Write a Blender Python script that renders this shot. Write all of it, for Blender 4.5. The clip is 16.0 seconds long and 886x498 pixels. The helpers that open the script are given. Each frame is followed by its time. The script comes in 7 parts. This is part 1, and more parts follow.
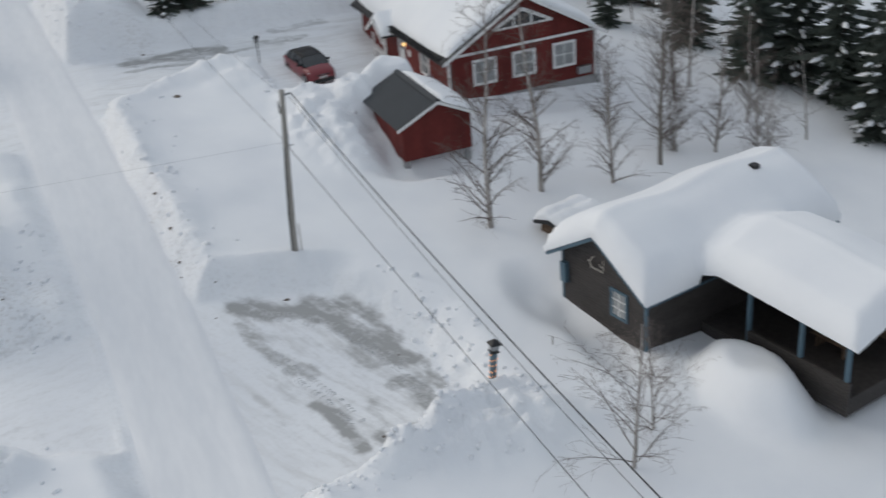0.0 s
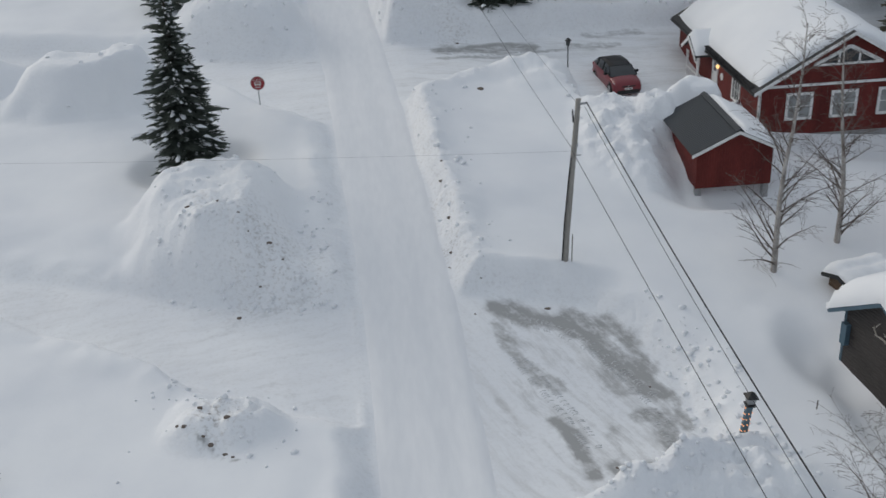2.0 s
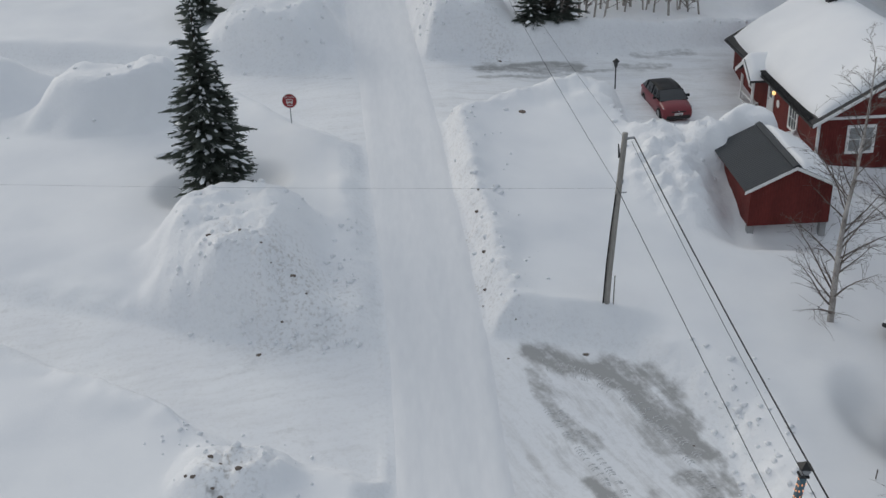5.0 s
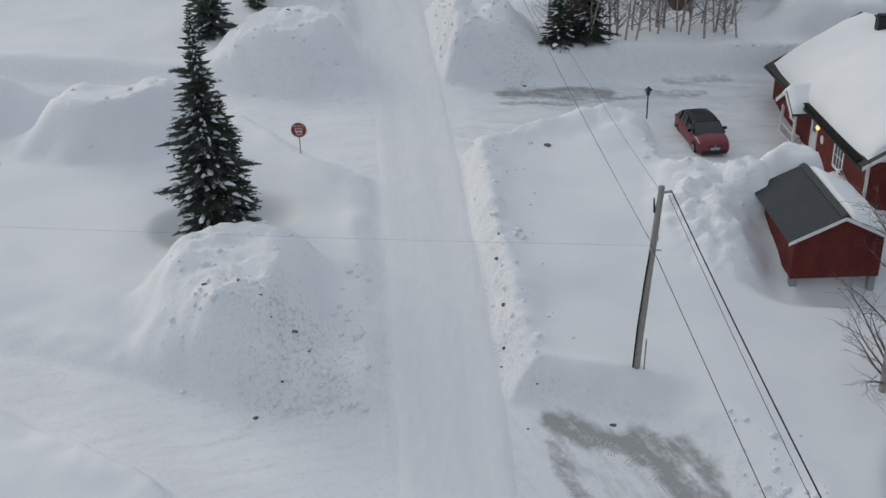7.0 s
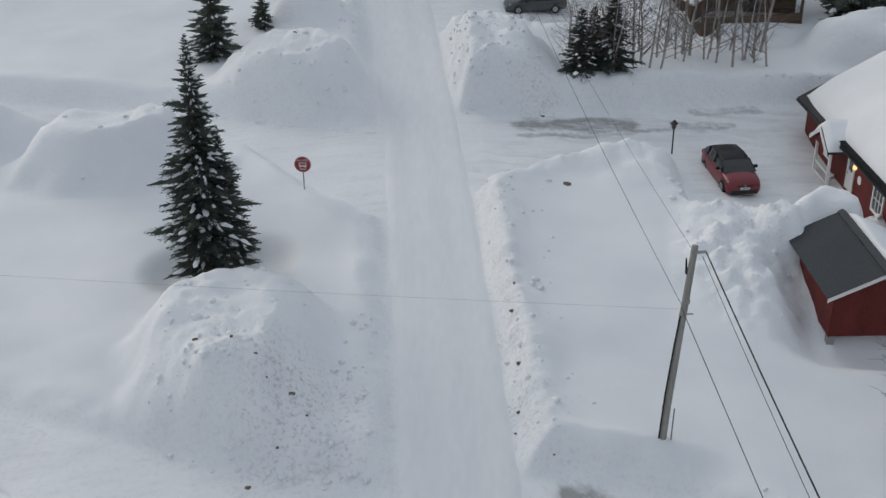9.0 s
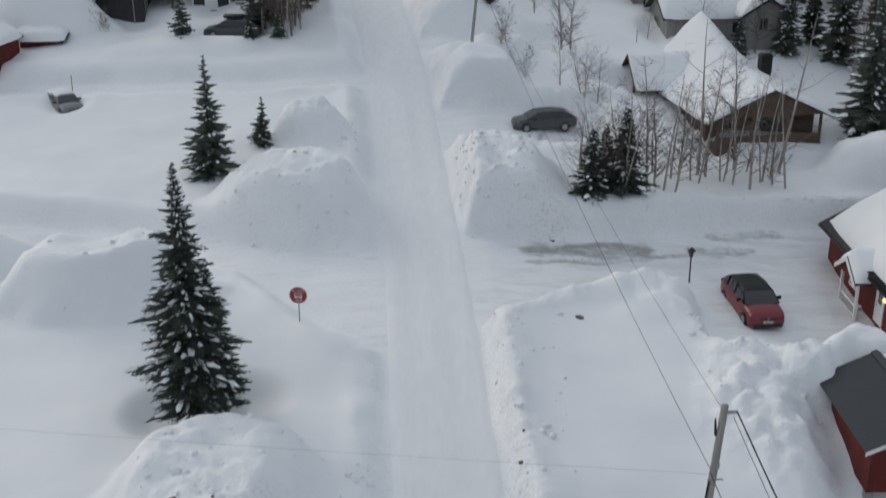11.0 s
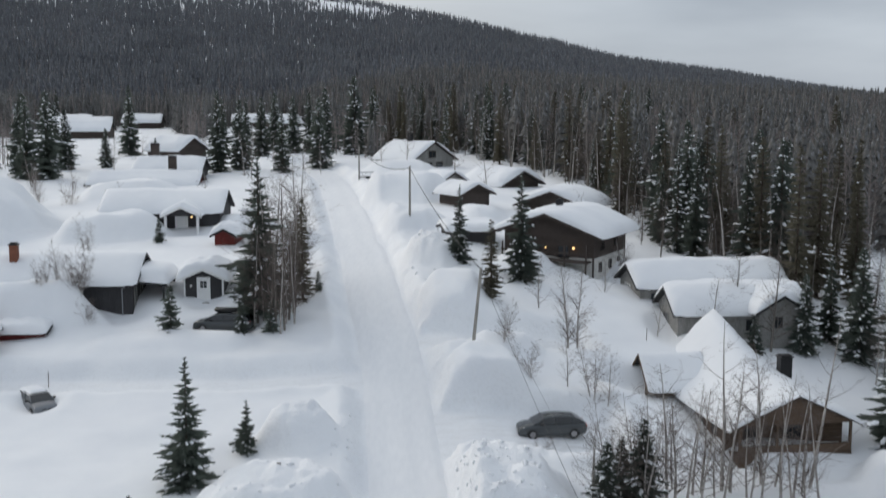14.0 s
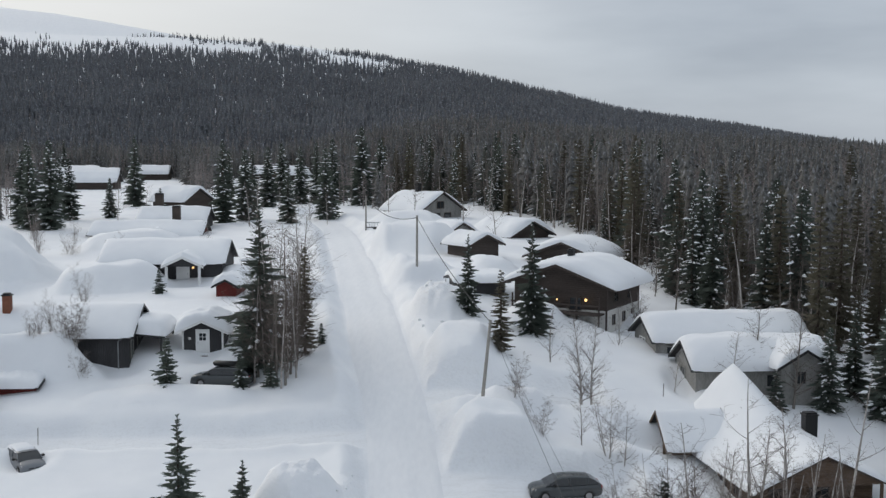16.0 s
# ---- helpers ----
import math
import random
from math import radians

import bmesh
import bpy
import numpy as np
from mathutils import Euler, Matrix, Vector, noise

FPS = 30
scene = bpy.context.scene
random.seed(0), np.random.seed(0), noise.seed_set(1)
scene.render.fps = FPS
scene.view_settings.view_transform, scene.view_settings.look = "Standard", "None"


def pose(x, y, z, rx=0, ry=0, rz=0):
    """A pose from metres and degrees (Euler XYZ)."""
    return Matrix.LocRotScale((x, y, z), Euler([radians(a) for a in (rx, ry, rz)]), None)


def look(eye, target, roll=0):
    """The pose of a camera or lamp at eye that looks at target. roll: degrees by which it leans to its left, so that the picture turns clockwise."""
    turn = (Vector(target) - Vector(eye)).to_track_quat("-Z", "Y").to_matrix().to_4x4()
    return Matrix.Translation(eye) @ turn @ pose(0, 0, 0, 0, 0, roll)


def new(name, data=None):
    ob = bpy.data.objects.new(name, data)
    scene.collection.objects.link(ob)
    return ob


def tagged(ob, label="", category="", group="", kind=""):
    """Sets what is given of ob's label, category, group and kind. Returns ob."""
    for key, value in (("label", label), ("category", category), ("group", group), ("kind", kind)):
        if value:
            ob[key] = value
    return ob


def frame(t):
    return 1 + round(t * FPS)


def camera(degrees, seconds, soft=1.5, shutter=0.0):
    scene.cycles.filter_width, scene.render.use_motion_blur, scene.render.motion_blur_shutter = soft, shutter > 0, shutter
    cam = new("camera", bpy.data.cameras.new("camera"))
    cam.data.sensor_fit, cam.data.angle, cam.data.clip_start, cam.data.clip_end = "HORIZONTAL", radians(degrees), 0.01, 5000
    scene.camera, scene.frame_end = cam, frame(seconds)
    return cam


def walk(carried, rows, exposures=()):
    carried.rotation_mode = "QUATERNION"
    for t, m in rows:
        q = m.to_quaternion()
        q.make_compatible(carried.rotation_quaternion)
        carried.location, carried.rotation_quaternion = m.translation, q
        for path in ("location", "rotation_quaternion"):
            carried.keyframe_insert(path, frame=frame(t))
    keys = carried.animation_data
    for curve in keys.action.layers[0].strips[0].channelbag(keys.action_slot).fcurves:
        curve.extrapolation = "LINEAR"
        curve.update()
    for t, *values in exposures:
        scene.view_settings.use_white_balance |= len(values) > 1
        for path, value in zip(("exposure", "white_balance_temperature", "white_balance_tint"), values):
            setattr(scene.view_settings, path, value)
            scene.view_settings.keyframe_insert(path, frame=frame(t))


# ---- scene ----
import collections

cam = camera(42.81, 16.0, soft=1.4, shutter=0.5)
# seconds, eye x y z, pitch, yaw, roll
PATH = [
    (0.0, -1.537, -1.656, 21.932, -27.57, -21.01, -5.00),
    (0.5, -1.231, -1.559, 21.972, -27.17, -15.53, -4.05),
    (1.0, -1.161, -1.231, 21.983, -26.94, -11.19, -3.36),
    (1.5, -0.613, -1.042, 21.953, -26.65, -5.59, -2.52),
    (2.0, -0.449, -0.807, 22.010, -26.61, -4.81, -2.40),
    (2.5, -0.234, -0.639, 22.100, -26.52, -2.51, -1.98),
    (3.0, -0.114, -0.340, 22.015, -26.40, -2.50, -1.99),
    (3.5, 0.000, 0.000, 22.000, -26.37, -2.47, -1.98),
    (6.0, 0.498, 5.536, 22.275, -26.65, -2.24, -1.54),
    (6.5, 0.628, 6.796, 22.390, -26.70, -1.84, -1.39),
    (7.0, 0.706, 8.072, 22.473, -26.74, -1.33, -1.23),
    (7.5, 0.737, 9.240, 22.519, -26.76, -1.33, -1.11),
    (8.0, 0.709, 10.381, 22.533, -26.76, -1.37, -0.95),
    (8.2, 0.735, 10.840, 22.550, -26.71, -1.14, -0.88),
    (9.7, 0.830, 13.860, 22.640, -26.45, -0.62, -0.55),
    (10.3, 0.845, 15.070, 22.680, -25.15, -0.49, -0.42),
    (10.5, 0.850, 15.483, 22.689, -23.71, -0.48, -0.39),
    (11.0, 0.920, 16.615, 22.752, -21.56, -0.47, -0.30),
    (11.5, 1.003, 17.565, 22.674, -18.02, -0.45, -0.35),
    (12.0, 1.074, 18.651, 22.865, -16.17, -0.42, -0.25),
    (12.5, 1.087, 19.575, 22.824, -13.89, -0.43, -0.21),
    (13.0, 1.066, 20.587, 22.993, -11.94, -0.47, -0.07),
    (13.5, 1.066, 21.408, 22.864, -10.44, -0.47, -0.04),
    (14.0, 1.055, 22.454, 23.165, -7.66, -0.44, 0.16),
    (14.5, 1.104, 23.208, 22.776, -5.33, -0.40, 0.16),
    (15.0, 1.138, 24.010, 22.702, -4.96, -0.39, 0.18),
    (15.5, 1.093, 24.827, 22.706, -5.00, -0.13, 0.18),
    (16.0, 1.123, 25.678, 22.649, -5.00, -0.00, 0.20),
]
walk(cam, [(t, pose(x, y, z, 0, 0, yaw) @ pose(0, 0, 0, 90 + pitch) @ pose(0, 0, 0, 0, 0, roll)) for t, x, y, z, pitch, yaw, roll in PATH],
     exposures=[(0.0, -0.10), (2.5, -0.28), (8.0, -0.28), (11.0, -0.24), (12.5, -0.10), (14.0, 0.08), (16.0, 0.06)])

# ---- sky and sun ----
world = bpy.data.worlds.new("overcast_sky")
scene.world = world
world.use_nodes = True
wn, wl = world.node_tree.nodes, world.node_tree.links
SUN_UP, SUN_TURN = 25.0, -46.0
sky = wn.new("ShaderNodeTexSky")
sky.sky_type, sky.sun_disc = "NISHITA", False
sky.sun_elevation, sky.sun_rotation = radians(SUN_UP), radians(SUN_TURN)
sky_cloud = wn.new("ShaderNodeMixRGB")
sky_cloud.inputs[0].default_value = 0.93
sky_dim = wn.new("ShaderNodeMixRGB")
sky_dim.blend_type = "MULTIPLY"
sky_dim.inputs[0].default_value = 1.0
sky_dim.inputs[2].default_value = (0.10, 0.10, 0.10, 1)
geo = wn.new("ShaderNodeTexCoord")
cloud_map = wn.new("ShaderNodeMapping")
cloud_map.inputs["Scale"].default_value = (1.0, 1.0, 4.5)
cloud_noise = wn.new("ShaderNodeTexNoise")
cloud_noise.inputs["Scale"].default_value = 3.2
cloud_noise.inputs["Detail"].default_value = 5.0
cloud_ramp = wn.new("ShaderNodeValToRGB")
cloud_ramp.color_ramp.elements[0].position, cloud_ramp.color_ramp.elements[0].color = 0.30, (0.415, 0.467, 0.543, 1)
cloud_ramp.color_ramp.elements[1].position, cloud_ramp.color_ramp.elements[1].color = 0.72, (0.603, 0.665, 0.743, 1)
# the sun behind the cloud brightens the sky round it
towards = wn.new("ShaderNodeVectorMath")
towards.operation = "DOT_PRODUCT"
towards.inputs[1].default_value = (math.sin(radians(SUN_TURN)) * math.cos(radians(SUN_UP)), math.cos(radians(SUN_TURN)) * math.cos(radians(SUN_UP)), math.sin(radians(SUN_UP)))
wl.new(geo.outputs["Generated"], towards.inputs[0])
glow_ramp = wn.new("ShaderNodeMapRange")
glow_ramp.interpolation_type = "SMOOTHSTEP"
glow_ramp.inputs["From Min"].default_value, glow_ramp.inputs["From Max"].default_value = 0.50, 1.0
wl.new(towards.outputs["Value"], glow_ramp.inputs["Value"])
bright_cloud = wn.new("ShaderNodeMixRGB")
bright_cloud.inputs[2].default_value = (0.97, 0.965, 0.945, 1)
wl.new(glow_ramp.outputs["Result"], bright_cloud.inputs[0])
wl.new(cloud_ramp.outputs["Color"], bright_cloud.inputs[1])
wl.new(geo.outputs["Generated"], cloud_map.inputs["Vector"])
wl.new(cloud_map.outputs["Vector"], cloud_noise.inputs["Vector"])
wl.new(cloud_noise.outputs["Fac"], cloud_ramp.inputs["Fac"])
wl.new(sky.outputs["Color"], sky_dim.inputs[1])
wl.new(sky_dim.outputs["Color"], sky_cloud.inputs[1])
# an overcast sky is brightest overhead
height = wn.new("ShaderNodeSeparateXYZ")
wl.new(geo.outputs["Generated"], height.inputs[0])
overhead = wn.new("ShaderNodeMapRange")
overhead.inputs["To Min"].default_value, overhead.inputs["To Max"].default_value = 0.93, 1.25
wl.new(height.outputs["Z"], overhead.inputs["Value"])
zenith = wn.new("ShaderNodeVectorMath")
zenith.operation = "SCALE"
wl.new(bright_cloud.outputs["Color"], zenith.inputs[0])
wl.new(overhead.outputs["Result"], zenith.inputs["Scale"])
wl.new(zenith.outputs["Vector"], sky_cloud.inputs[2])
wl.new(sky_cloud.outputs["Color"], wn["Background"].inputs["Color"])
wn["Background"].inputs["Strength"].default_value = 0.90
sun_data = bpy.data.lights.new("sun", "SUN")
sun_data.energy, sun_data.angle, sun_data.color = 0.95, radians(30), (1.0, 0.94, 0.86)
sun = new("sun", sun_data)
sun.matrix_world = look((60 * math.sin(radians(SUN_TURN)), 60 * math.cos(radians(SUN_TURN)), 60 * math.tan(radians(SUN_UP))), (0, 0, 0))

# ---- materials ----
def material(name, color, rough=0.8, vary=0.15, scale=4.0, bump=0.0, bump_scale=30.0, metal=0.0, second=None, stretch=(1, 1, 1), per_object=0.0, spec=0.4):
    """A plain surface with a coarse and a fine variation and fine relief."""
    m = bpy.data.materials.new(name)
    m.use_nodes = True
    n, l = m.node_tree.nodes, m.node_tree.links
    b = n["Principled BSDF"]
    b.inputs["Roughness"].default_value, b.inputs["Metallic"].default_value = rough, metal
    b.inputs["Specular IOR Level"].default_value = spec
    tc, mp = n.new("ShaderNodeTexCoord"), n.new("ShaderNodeMapping")
    mp.inputs["Scale"].default_value = stretch
    l.new(tc.outputs["Object"], mp.inputs["Vector"])
    big, fine = n.new("ShaderNodeTexNoise"), n.new("ShaderNodeTexNoise")
    big.inputs["Scale"].default_value, fine.inputs["Scale"].default_value = scale * 0.35, scale * 5
    big.inputs["Detail"].default_value = fine.inputs["Detail"].default_value = 4
    for t in (big, fine):
        l.new(mp.outputs["Vector"], t.inputs["Vector"])
    mix = n.new("ShaderNodeMixRGB")
    mix.inputs[0].default_value = 0.45
    l.new(big.outputs["Fac"], mix.inputs[1])
    l.new(fine.outputs["Fac"], mix.inputs[2])
    ramp = n.new("ShaderNodeValToRGB")
    c2 = second or tuple(min(1, c * (1 + vary)) for c in color)
    c1 = color if second else tuple(c * (1 - vary) for c in color)
    ramp.color_ramp.elements[0].position, ramp.color_ramp.elements[1].position = 0.35, 0.65
    ramp.color_ramp.elements[0].color, ramp.color_ramp.elements[1].color = (*c1, 1), (*c2, 1)
    l.new(mix.outputs["Color"], ramp.inputs["Fac"])
    out = ramp.outputs["Color"]
    if per_object:
        info, hsv, mr = n.new("ShaderNodeObjectInfo"), n.new("ShaderNodeHueSaturation"), n.new("ShaderNodeMapRange")
        mr.inputs["To Min"].default_value, mr.inputs["To Max"].default_value = 1 - per_object, 1 + per_object
        l.new(info.outputs["Random"], mr.inputs["Value"])
        l.new(mr.outputs["Result"], hsv.inputs["Value"])
        l.new(out, hsv.inputs["Color"])
        out = hsv.outputs["Color"]
    l.new(out, b.inputs["Base Color"])
    if bump:
        bn, bp = n.new("ShaderNodeTexNoise"), n.new("ShaderNodeBump")
        bn.inputs["Scale"].default_value, bn.inputs["Detail"].default_value = bump_scale, 5
        bp.inputs["Strength"].default_value, bp.inputs["Distance"].default_value = bump, 0.05
        l.new(mp.outputs["Vector"], bn.inputs["Vector"])
        l.new(bn.outputs["Fac"], bp.inputs["Height"])
        l.new(bp.outputs["Normal"], b.inputs["Normal"])
    return m


def boards(name, color, width=0.16, upright=True, depth=0.6, rough=0.75, vary=0.3, spec=0.3):
    """Painted or stained boards: a groove every width metres, each board a little different."""
    m = material(name, color, rough, vary, 3.0, spec=spec, stretch=(1, 1, 0.25) if upright else (0.25, 0.25, 1))
    n, l = m.node_tree.nodes, m.node_tree.links
    b = n["Principled BSDF"]
    tc, sep = n.new("ShaderNodeTexCoord"), n.new("ShaderNodeSeparateXYZ")
    l.new(tc.outputs["Object"], sep.inputs[0])
    if upright:
        add = n.new("ShaderNodeMath")
        l.new(sep.outputs["X"], add.inputs[0])
        l.new(sep.outputs["Y"], add.inputs[1])
        src = add.outputs[0]
    else:
        src = sep.outputs["Z"]
    div, fr, pp, ramp, bump = n.new("ShaderNodeMath"), n.new("ShaderNodeMath"), n.new("ShaderNodeMath"), n.new("ShaderNodeMapRange"), n.new("ShaderNodeBump")
    div.operation, fr.operation, pp.operation = "DIVIDE", "FRACT", "PINGPONG"
    div.inputs[1].default_value, pp.inputs[1].default_value = width, 0.5
    l.new(src, div.inputs[0])
    l.new(div.outputs[0], pp.inputs[0])
    ramp.inputs["From Max"].default_value = 0.12 if upright else 0.45
    l.new(pp.outputs[0], ramp.inputs["Value"])
    bump.inputs["Strength"].default_value, bump.inputs["Distance"].default_value = depth, 0.03
    l.new(ramp.outputs["Result"], bump.inputs["Height"])
    l.new(bump.outputs["Normal"], b.inputs["Normal"])
    return m


def snow_material(name, dirty=False):
    """Snow: soft lumps and fine grain; on the ground it takes road dirt, wheel tracks and bare ice from the mesh."""
    m = bpy.data.materials.new(name)
    m.use_nodes = True
    n, l = m.node_tree.nodes, m.node_tree.links
    b = n["Principled BSDF"]
    b.inputs["Roughness"].default_value, b.inputs["Specular IOR Level"].default_value = 0.7, 0.25
    tc = n.new("ShaderNodeTexCoord")
    lump, grain, stain = (n.new("ShaderNodeTexNoise") for _ in range(3))
    lump.inputs["Scale"].default_value, grain.inputs["Scale"].default_value, stain.inputs["Scale"].default_value = 1.3, 14.0, 0.22
    for t in (lump, grain, stain):
        t.inputs["Detail"].default_value = 5
        l.new(tc.outputs["Object"], t.inputs["Vector"])
    ramp = n.new("ShaderNodeValToRGB")
    ramp.color_ramp.elements[0].position, ramp.color_ramp.elements[0].color = 0.3, (0.78, 0.795, 0.82, 1)
    ramp.color_ramp.elements[1].position, ramp.color_ramp.elements[1].color = 0.7, (0.86, 0.87, 0.88, 1)
    l.new(stain.outputs["Fac"], ramp.inputs["Fac"])
    out = ramp.outputs["Color"]
    bump = n.new("ShaderNodeBump")
    bump.inputs["Distance"].default_value, bump.inputs["Strength"].default_value = 0.08, 0.30
    hmix = n.new("ShaderNodeMixRGB")
    hmix.inputs[0].default_value = 0.35
    l.new(lump.outputs["Fac"], hmix.inputs[1])
    l.new(grain.outputs["Fac"], hmix.inputs[2])
    l.new(hmix.outputs["Color"], bump.inputs["Height"])
    l.new(bump.outputs["Normal"], b.inputs["Normal"])
    if dirty:
        # broken blocks where the plough or a shovel has thrown the snow
        warp, cells, cells2, tall, at, mul, bump2 = n.new("ShaderNodeTexNoise"), n.new("ShaderNodeTexVoronoi"), n.new("ShaderNodeTexVoronoi"), n.new("ShaderNodeMixRGB"), n.new("ShaderNodeAttribute"), n.new("ShaderNodeMath"), n.new("ShaderNodeBump")
        mixv = n.new("ShaderNodeMixRGB")
        mixv.inputs[0].default_value = 0.2
        warp.inputs["Scale"].default_value, warp.inputs["Detail"].default_value = 1.4, 4
        l.new(tc.outputs["Object"], warp.inputs["Vector"])
        l.new(tc.outputs["Object"], mixv.inputs[1])
        l.new(warp.outputs["Color"], mixv.inputs[2])
        for c, sc in ((cells, 2.0), (cells2, 5.5)):
            c.inputs["Scale"].default_value = sc
            l.new(mixv.outputs["Color"], c.inputs["Vector"])
        tall.inputs[0].default_value = 0.4
        l.new(cells.outputs["Distance"], tall.inputs[1])
        l.new(cells2.outputs["Distance"], tall.inputs[2])
        at.attribute_name = "rough"
        mul.operation = "MULTIPLY"
        l.new(at.outputs["Fac"], mul.inputs[0])
        l.new(tall.outputs["Color"], mul.inputs[1])
        bump2.inputs["Distance"].default_value, bump2.inputs["Strength"].default_value = 0.40, 0.27
        bump2.invert = True
        l.new(mul.outputs[0], bump2.inputs["Height"])
        l.new(bump.outputs["Normal"], bump2.inputs["Normal"])
        l.new(bump2.outputs["Normal"], b.inputs["Normal"])
        # packed ways: streaks that the plough and wheels scraped, a little greyer and warmer
        wander, scraped = n.new("ShaderNodeTexNoise"), []
        wander.inputs["Scale"].default_value, wander.inputs["Detail"].default_value = 0.35, 3
        l.new(tc.outputs["Object"], wander.inputs["Vector"])
        bent = n.new("ShaderNodeMixRGB")
        bent.blend_type = "ADD"
        bent.inputs[0].default_value = 1.6
        l.new(tc.outputs["Object"], bent.inputs[1])
        l.new(wander.outputs["Color"], bent.inputs[2])
        for heading in (-62, 8):
            turn, scrape = n.new("ShaderNodeMapping"), n.new("ShaderNodeTexNoise")
            turn.vector_type = "TEXTURE"
            turn.inputs["Rotation"].default_value, turn.inputs["Scale"].default_value = (0, 0, radians(heading)), (3.6, 0.55, 1.0)
            l.new(bent.outputs["Color"], turn.inputs["Vector"])
            scrape.inputs["Scale"].default_value, scrape.inputs["Detail"].default_value, scrape.inputs["Roughness"].default_value = 1.0, 8, 0.66
            l.new(turn.outputs["Vector"], scrape.inputs["Vector"])
            scraped.append(scrape.outputs["Fac"])
        lot, which = n.new("ShaderNodeAttribute"), n.new("ShaderNodeMixRGB")
        lot.attribute_name = "lot"
        l.new(lot.outputs["Fac"], which.inputs[0])
        l.new(scraped[1], which.inputs[1])
        l.new(scraped[0], which.inputs[2])
        pk, sr, smul, smix = n.new("ShaderNodeAttribute"), n.new("ShaderNodeMapRange"), n.new("ShaderNodeMath"), n.new("ShaderNodeMixRGB")
        pk.attribute_name = "pack"
        sr.inputs["From Min"].default_value, sr.inputs["From Max"].default_value, sr.inputs["To Max"].default_value = 0.45, 0.68, 0.45
        l.new(which.outputs["Color"], sr.inputs["Value"])
        smul.operation = "MULTIPLY"
        l.new(pk.outputs["Fac"], smul.inputs[0])
        l.new(sr.outputs["Result"], smul.inputs[1])
        l.new(smul.outputs[0], smix.inputs[0])
        l.new(out, smix.inputs[1])
        smix.inputs[2].default_value = (0.56, 0.555, 0.545, 1)
        out = smix.outputs["Color"]
        for key, col, lo, hi, sc in (("grit", (0.44, 0.415, 0.39), 0.50, 0.66, 5.0), ("ice", (0.37, 0.37, 0.365), 1.55, 2.15, 2.2)):
            at, no, ra, mu, mx = n.new("ShaderNodeAttribute"), n.new("ShaderNodeTexNoise"), n.new("ShaderNodeMapRange"), n.new("ShaderNodeMath"), n.new("ShaderNodeMixRGB")
            at.attribute_name = key
            no.inputs["Scale"].default_value, no.inputs["Detail"].default_value = sc, 8
            no.inputs["Roughness"].default_value = 0.65
            l.new(tc.outputs["Object"], no.inputs["Vector"])
            ra.inputs["From Min"].default_value, ra.inputs["From Max"].default_value = lo, hi
            l.new(no.outputs["Fac"], ra.inputs["Value"])
            if key == "ice":
                mu.operation = "MULTIPLY_ADD"
                mu.inputs[1].default_value = 2.4
                mottle = n.new("ShaderNodeMixRGB")
                mottle.inputs[0].default_value = 0.5
                l.new(no.outputs["Fac"], mottle.inputs[1])
                l.new(which.outputs["Color"], mottle.inputs[2])
                l.new(mottle.outputs["Color"], mu.inputs[0])
                l.new(at.outputs["Fac"], mu.inputs[2])
                l.new(mu.outputs[0], ra.inputs["Value"])
                cut = n.new("ShaderNodeMath")
                cut.operation = "MULTIPLY"
                l.new(ra.outputs["Result"], cut.inputs[0])
                l.new(at.outputs["Fac"], cut.inputs[1])
                top = n.new("ShaderNodeMapRange")
                top.inputs["From Max"].default_value = 0.85
                l.new(cut.outputs[0], top.inputs["Value"])
                l.new(top.outputs["Result"], mx.inputs[0])
            else:
                mu.operation = "MULTIPLY"
                l.new(at.outputs["Fac"], mu.inputs[0])
                l.new(ra.outputs["Result"], mu.inputs[1])
                l.new(mu.outputs[0], mx.inputs[0])
            l.new(out, mx.inputs[1])
            mx.inputs[2].default_value = (*col, 1)
            out = mx.outputs["Color"]
    l.new(out, b.inputs["Base Color"])
    return m


SNOW_GROUND = snow_material("ground_snow", True)
SNOW = snow_material("soft_snow")
RED = boards("red_painted_boards", (0.130, 0.022, 0.018), 0.15)
BLACK = boards("black_stained_boards", (0.050, 0.044, 0.041), 0.16, False)
DARKBROWN = boards("dark_brown_boards", (0.066, 0.052, 0.045), 0.18, False)
LOGS = boards("weathered_brown_logs", (0.115, 0.078, 0.053), 0.24, False, 1.0)
GREY = boards("grey_painted_boards", (0.27, 0.265, 0.25), 0.14)
CHARCOAL = boards("charcoal_boards", (0.045, 0.044, 0.046), 0.15)
WHITE = material("white_paint", (0.76, 0.76, 0.75), 0.5, 0.06, 3.0)
BLUE = material("blue_grey_paint", (0.075, 0.13, 0.17), 0.6, 0.15)
CONCRETE = material("grey_concrete", (0.30, 0.30, 0.30), 0.9, 0.2, 3.0, 0.3)
PLASTER = material("pale_plaster", (0.62, 0.61, 0.58), 0.9, 0.1, 2.0, 0.2)
ROOFING = material("black_roofing", (0.03, 0.031, 0.033), 0.7, 0.2, 3.0, 0.2)
SHEET = material("dark_grey_roof_sheet", (0.028, 0.034, 0.041), 0.62, 0.15, 1.5, spec=0.4)
BRICK = material("brown_brick", (0.19, 0.075, 0.045), 0.9, 0.3, 8.0, 0.4)
GLASS = material("window_glass", (0.03, 0.035, 0.04), 0.06, 0.1, 1.0, spec=0.8)
CURTAIN = material("pale_curtain", (0.30, 0.31, 0.31), 0.8, 0.2, 4.0)
POLEWOOD = material("weathered_pole_wood", (0.29, 0.275, 0.25), 0.9, 0.3, 6.0, 0.5, 18.0, stretch=(1, 1, 0.12))
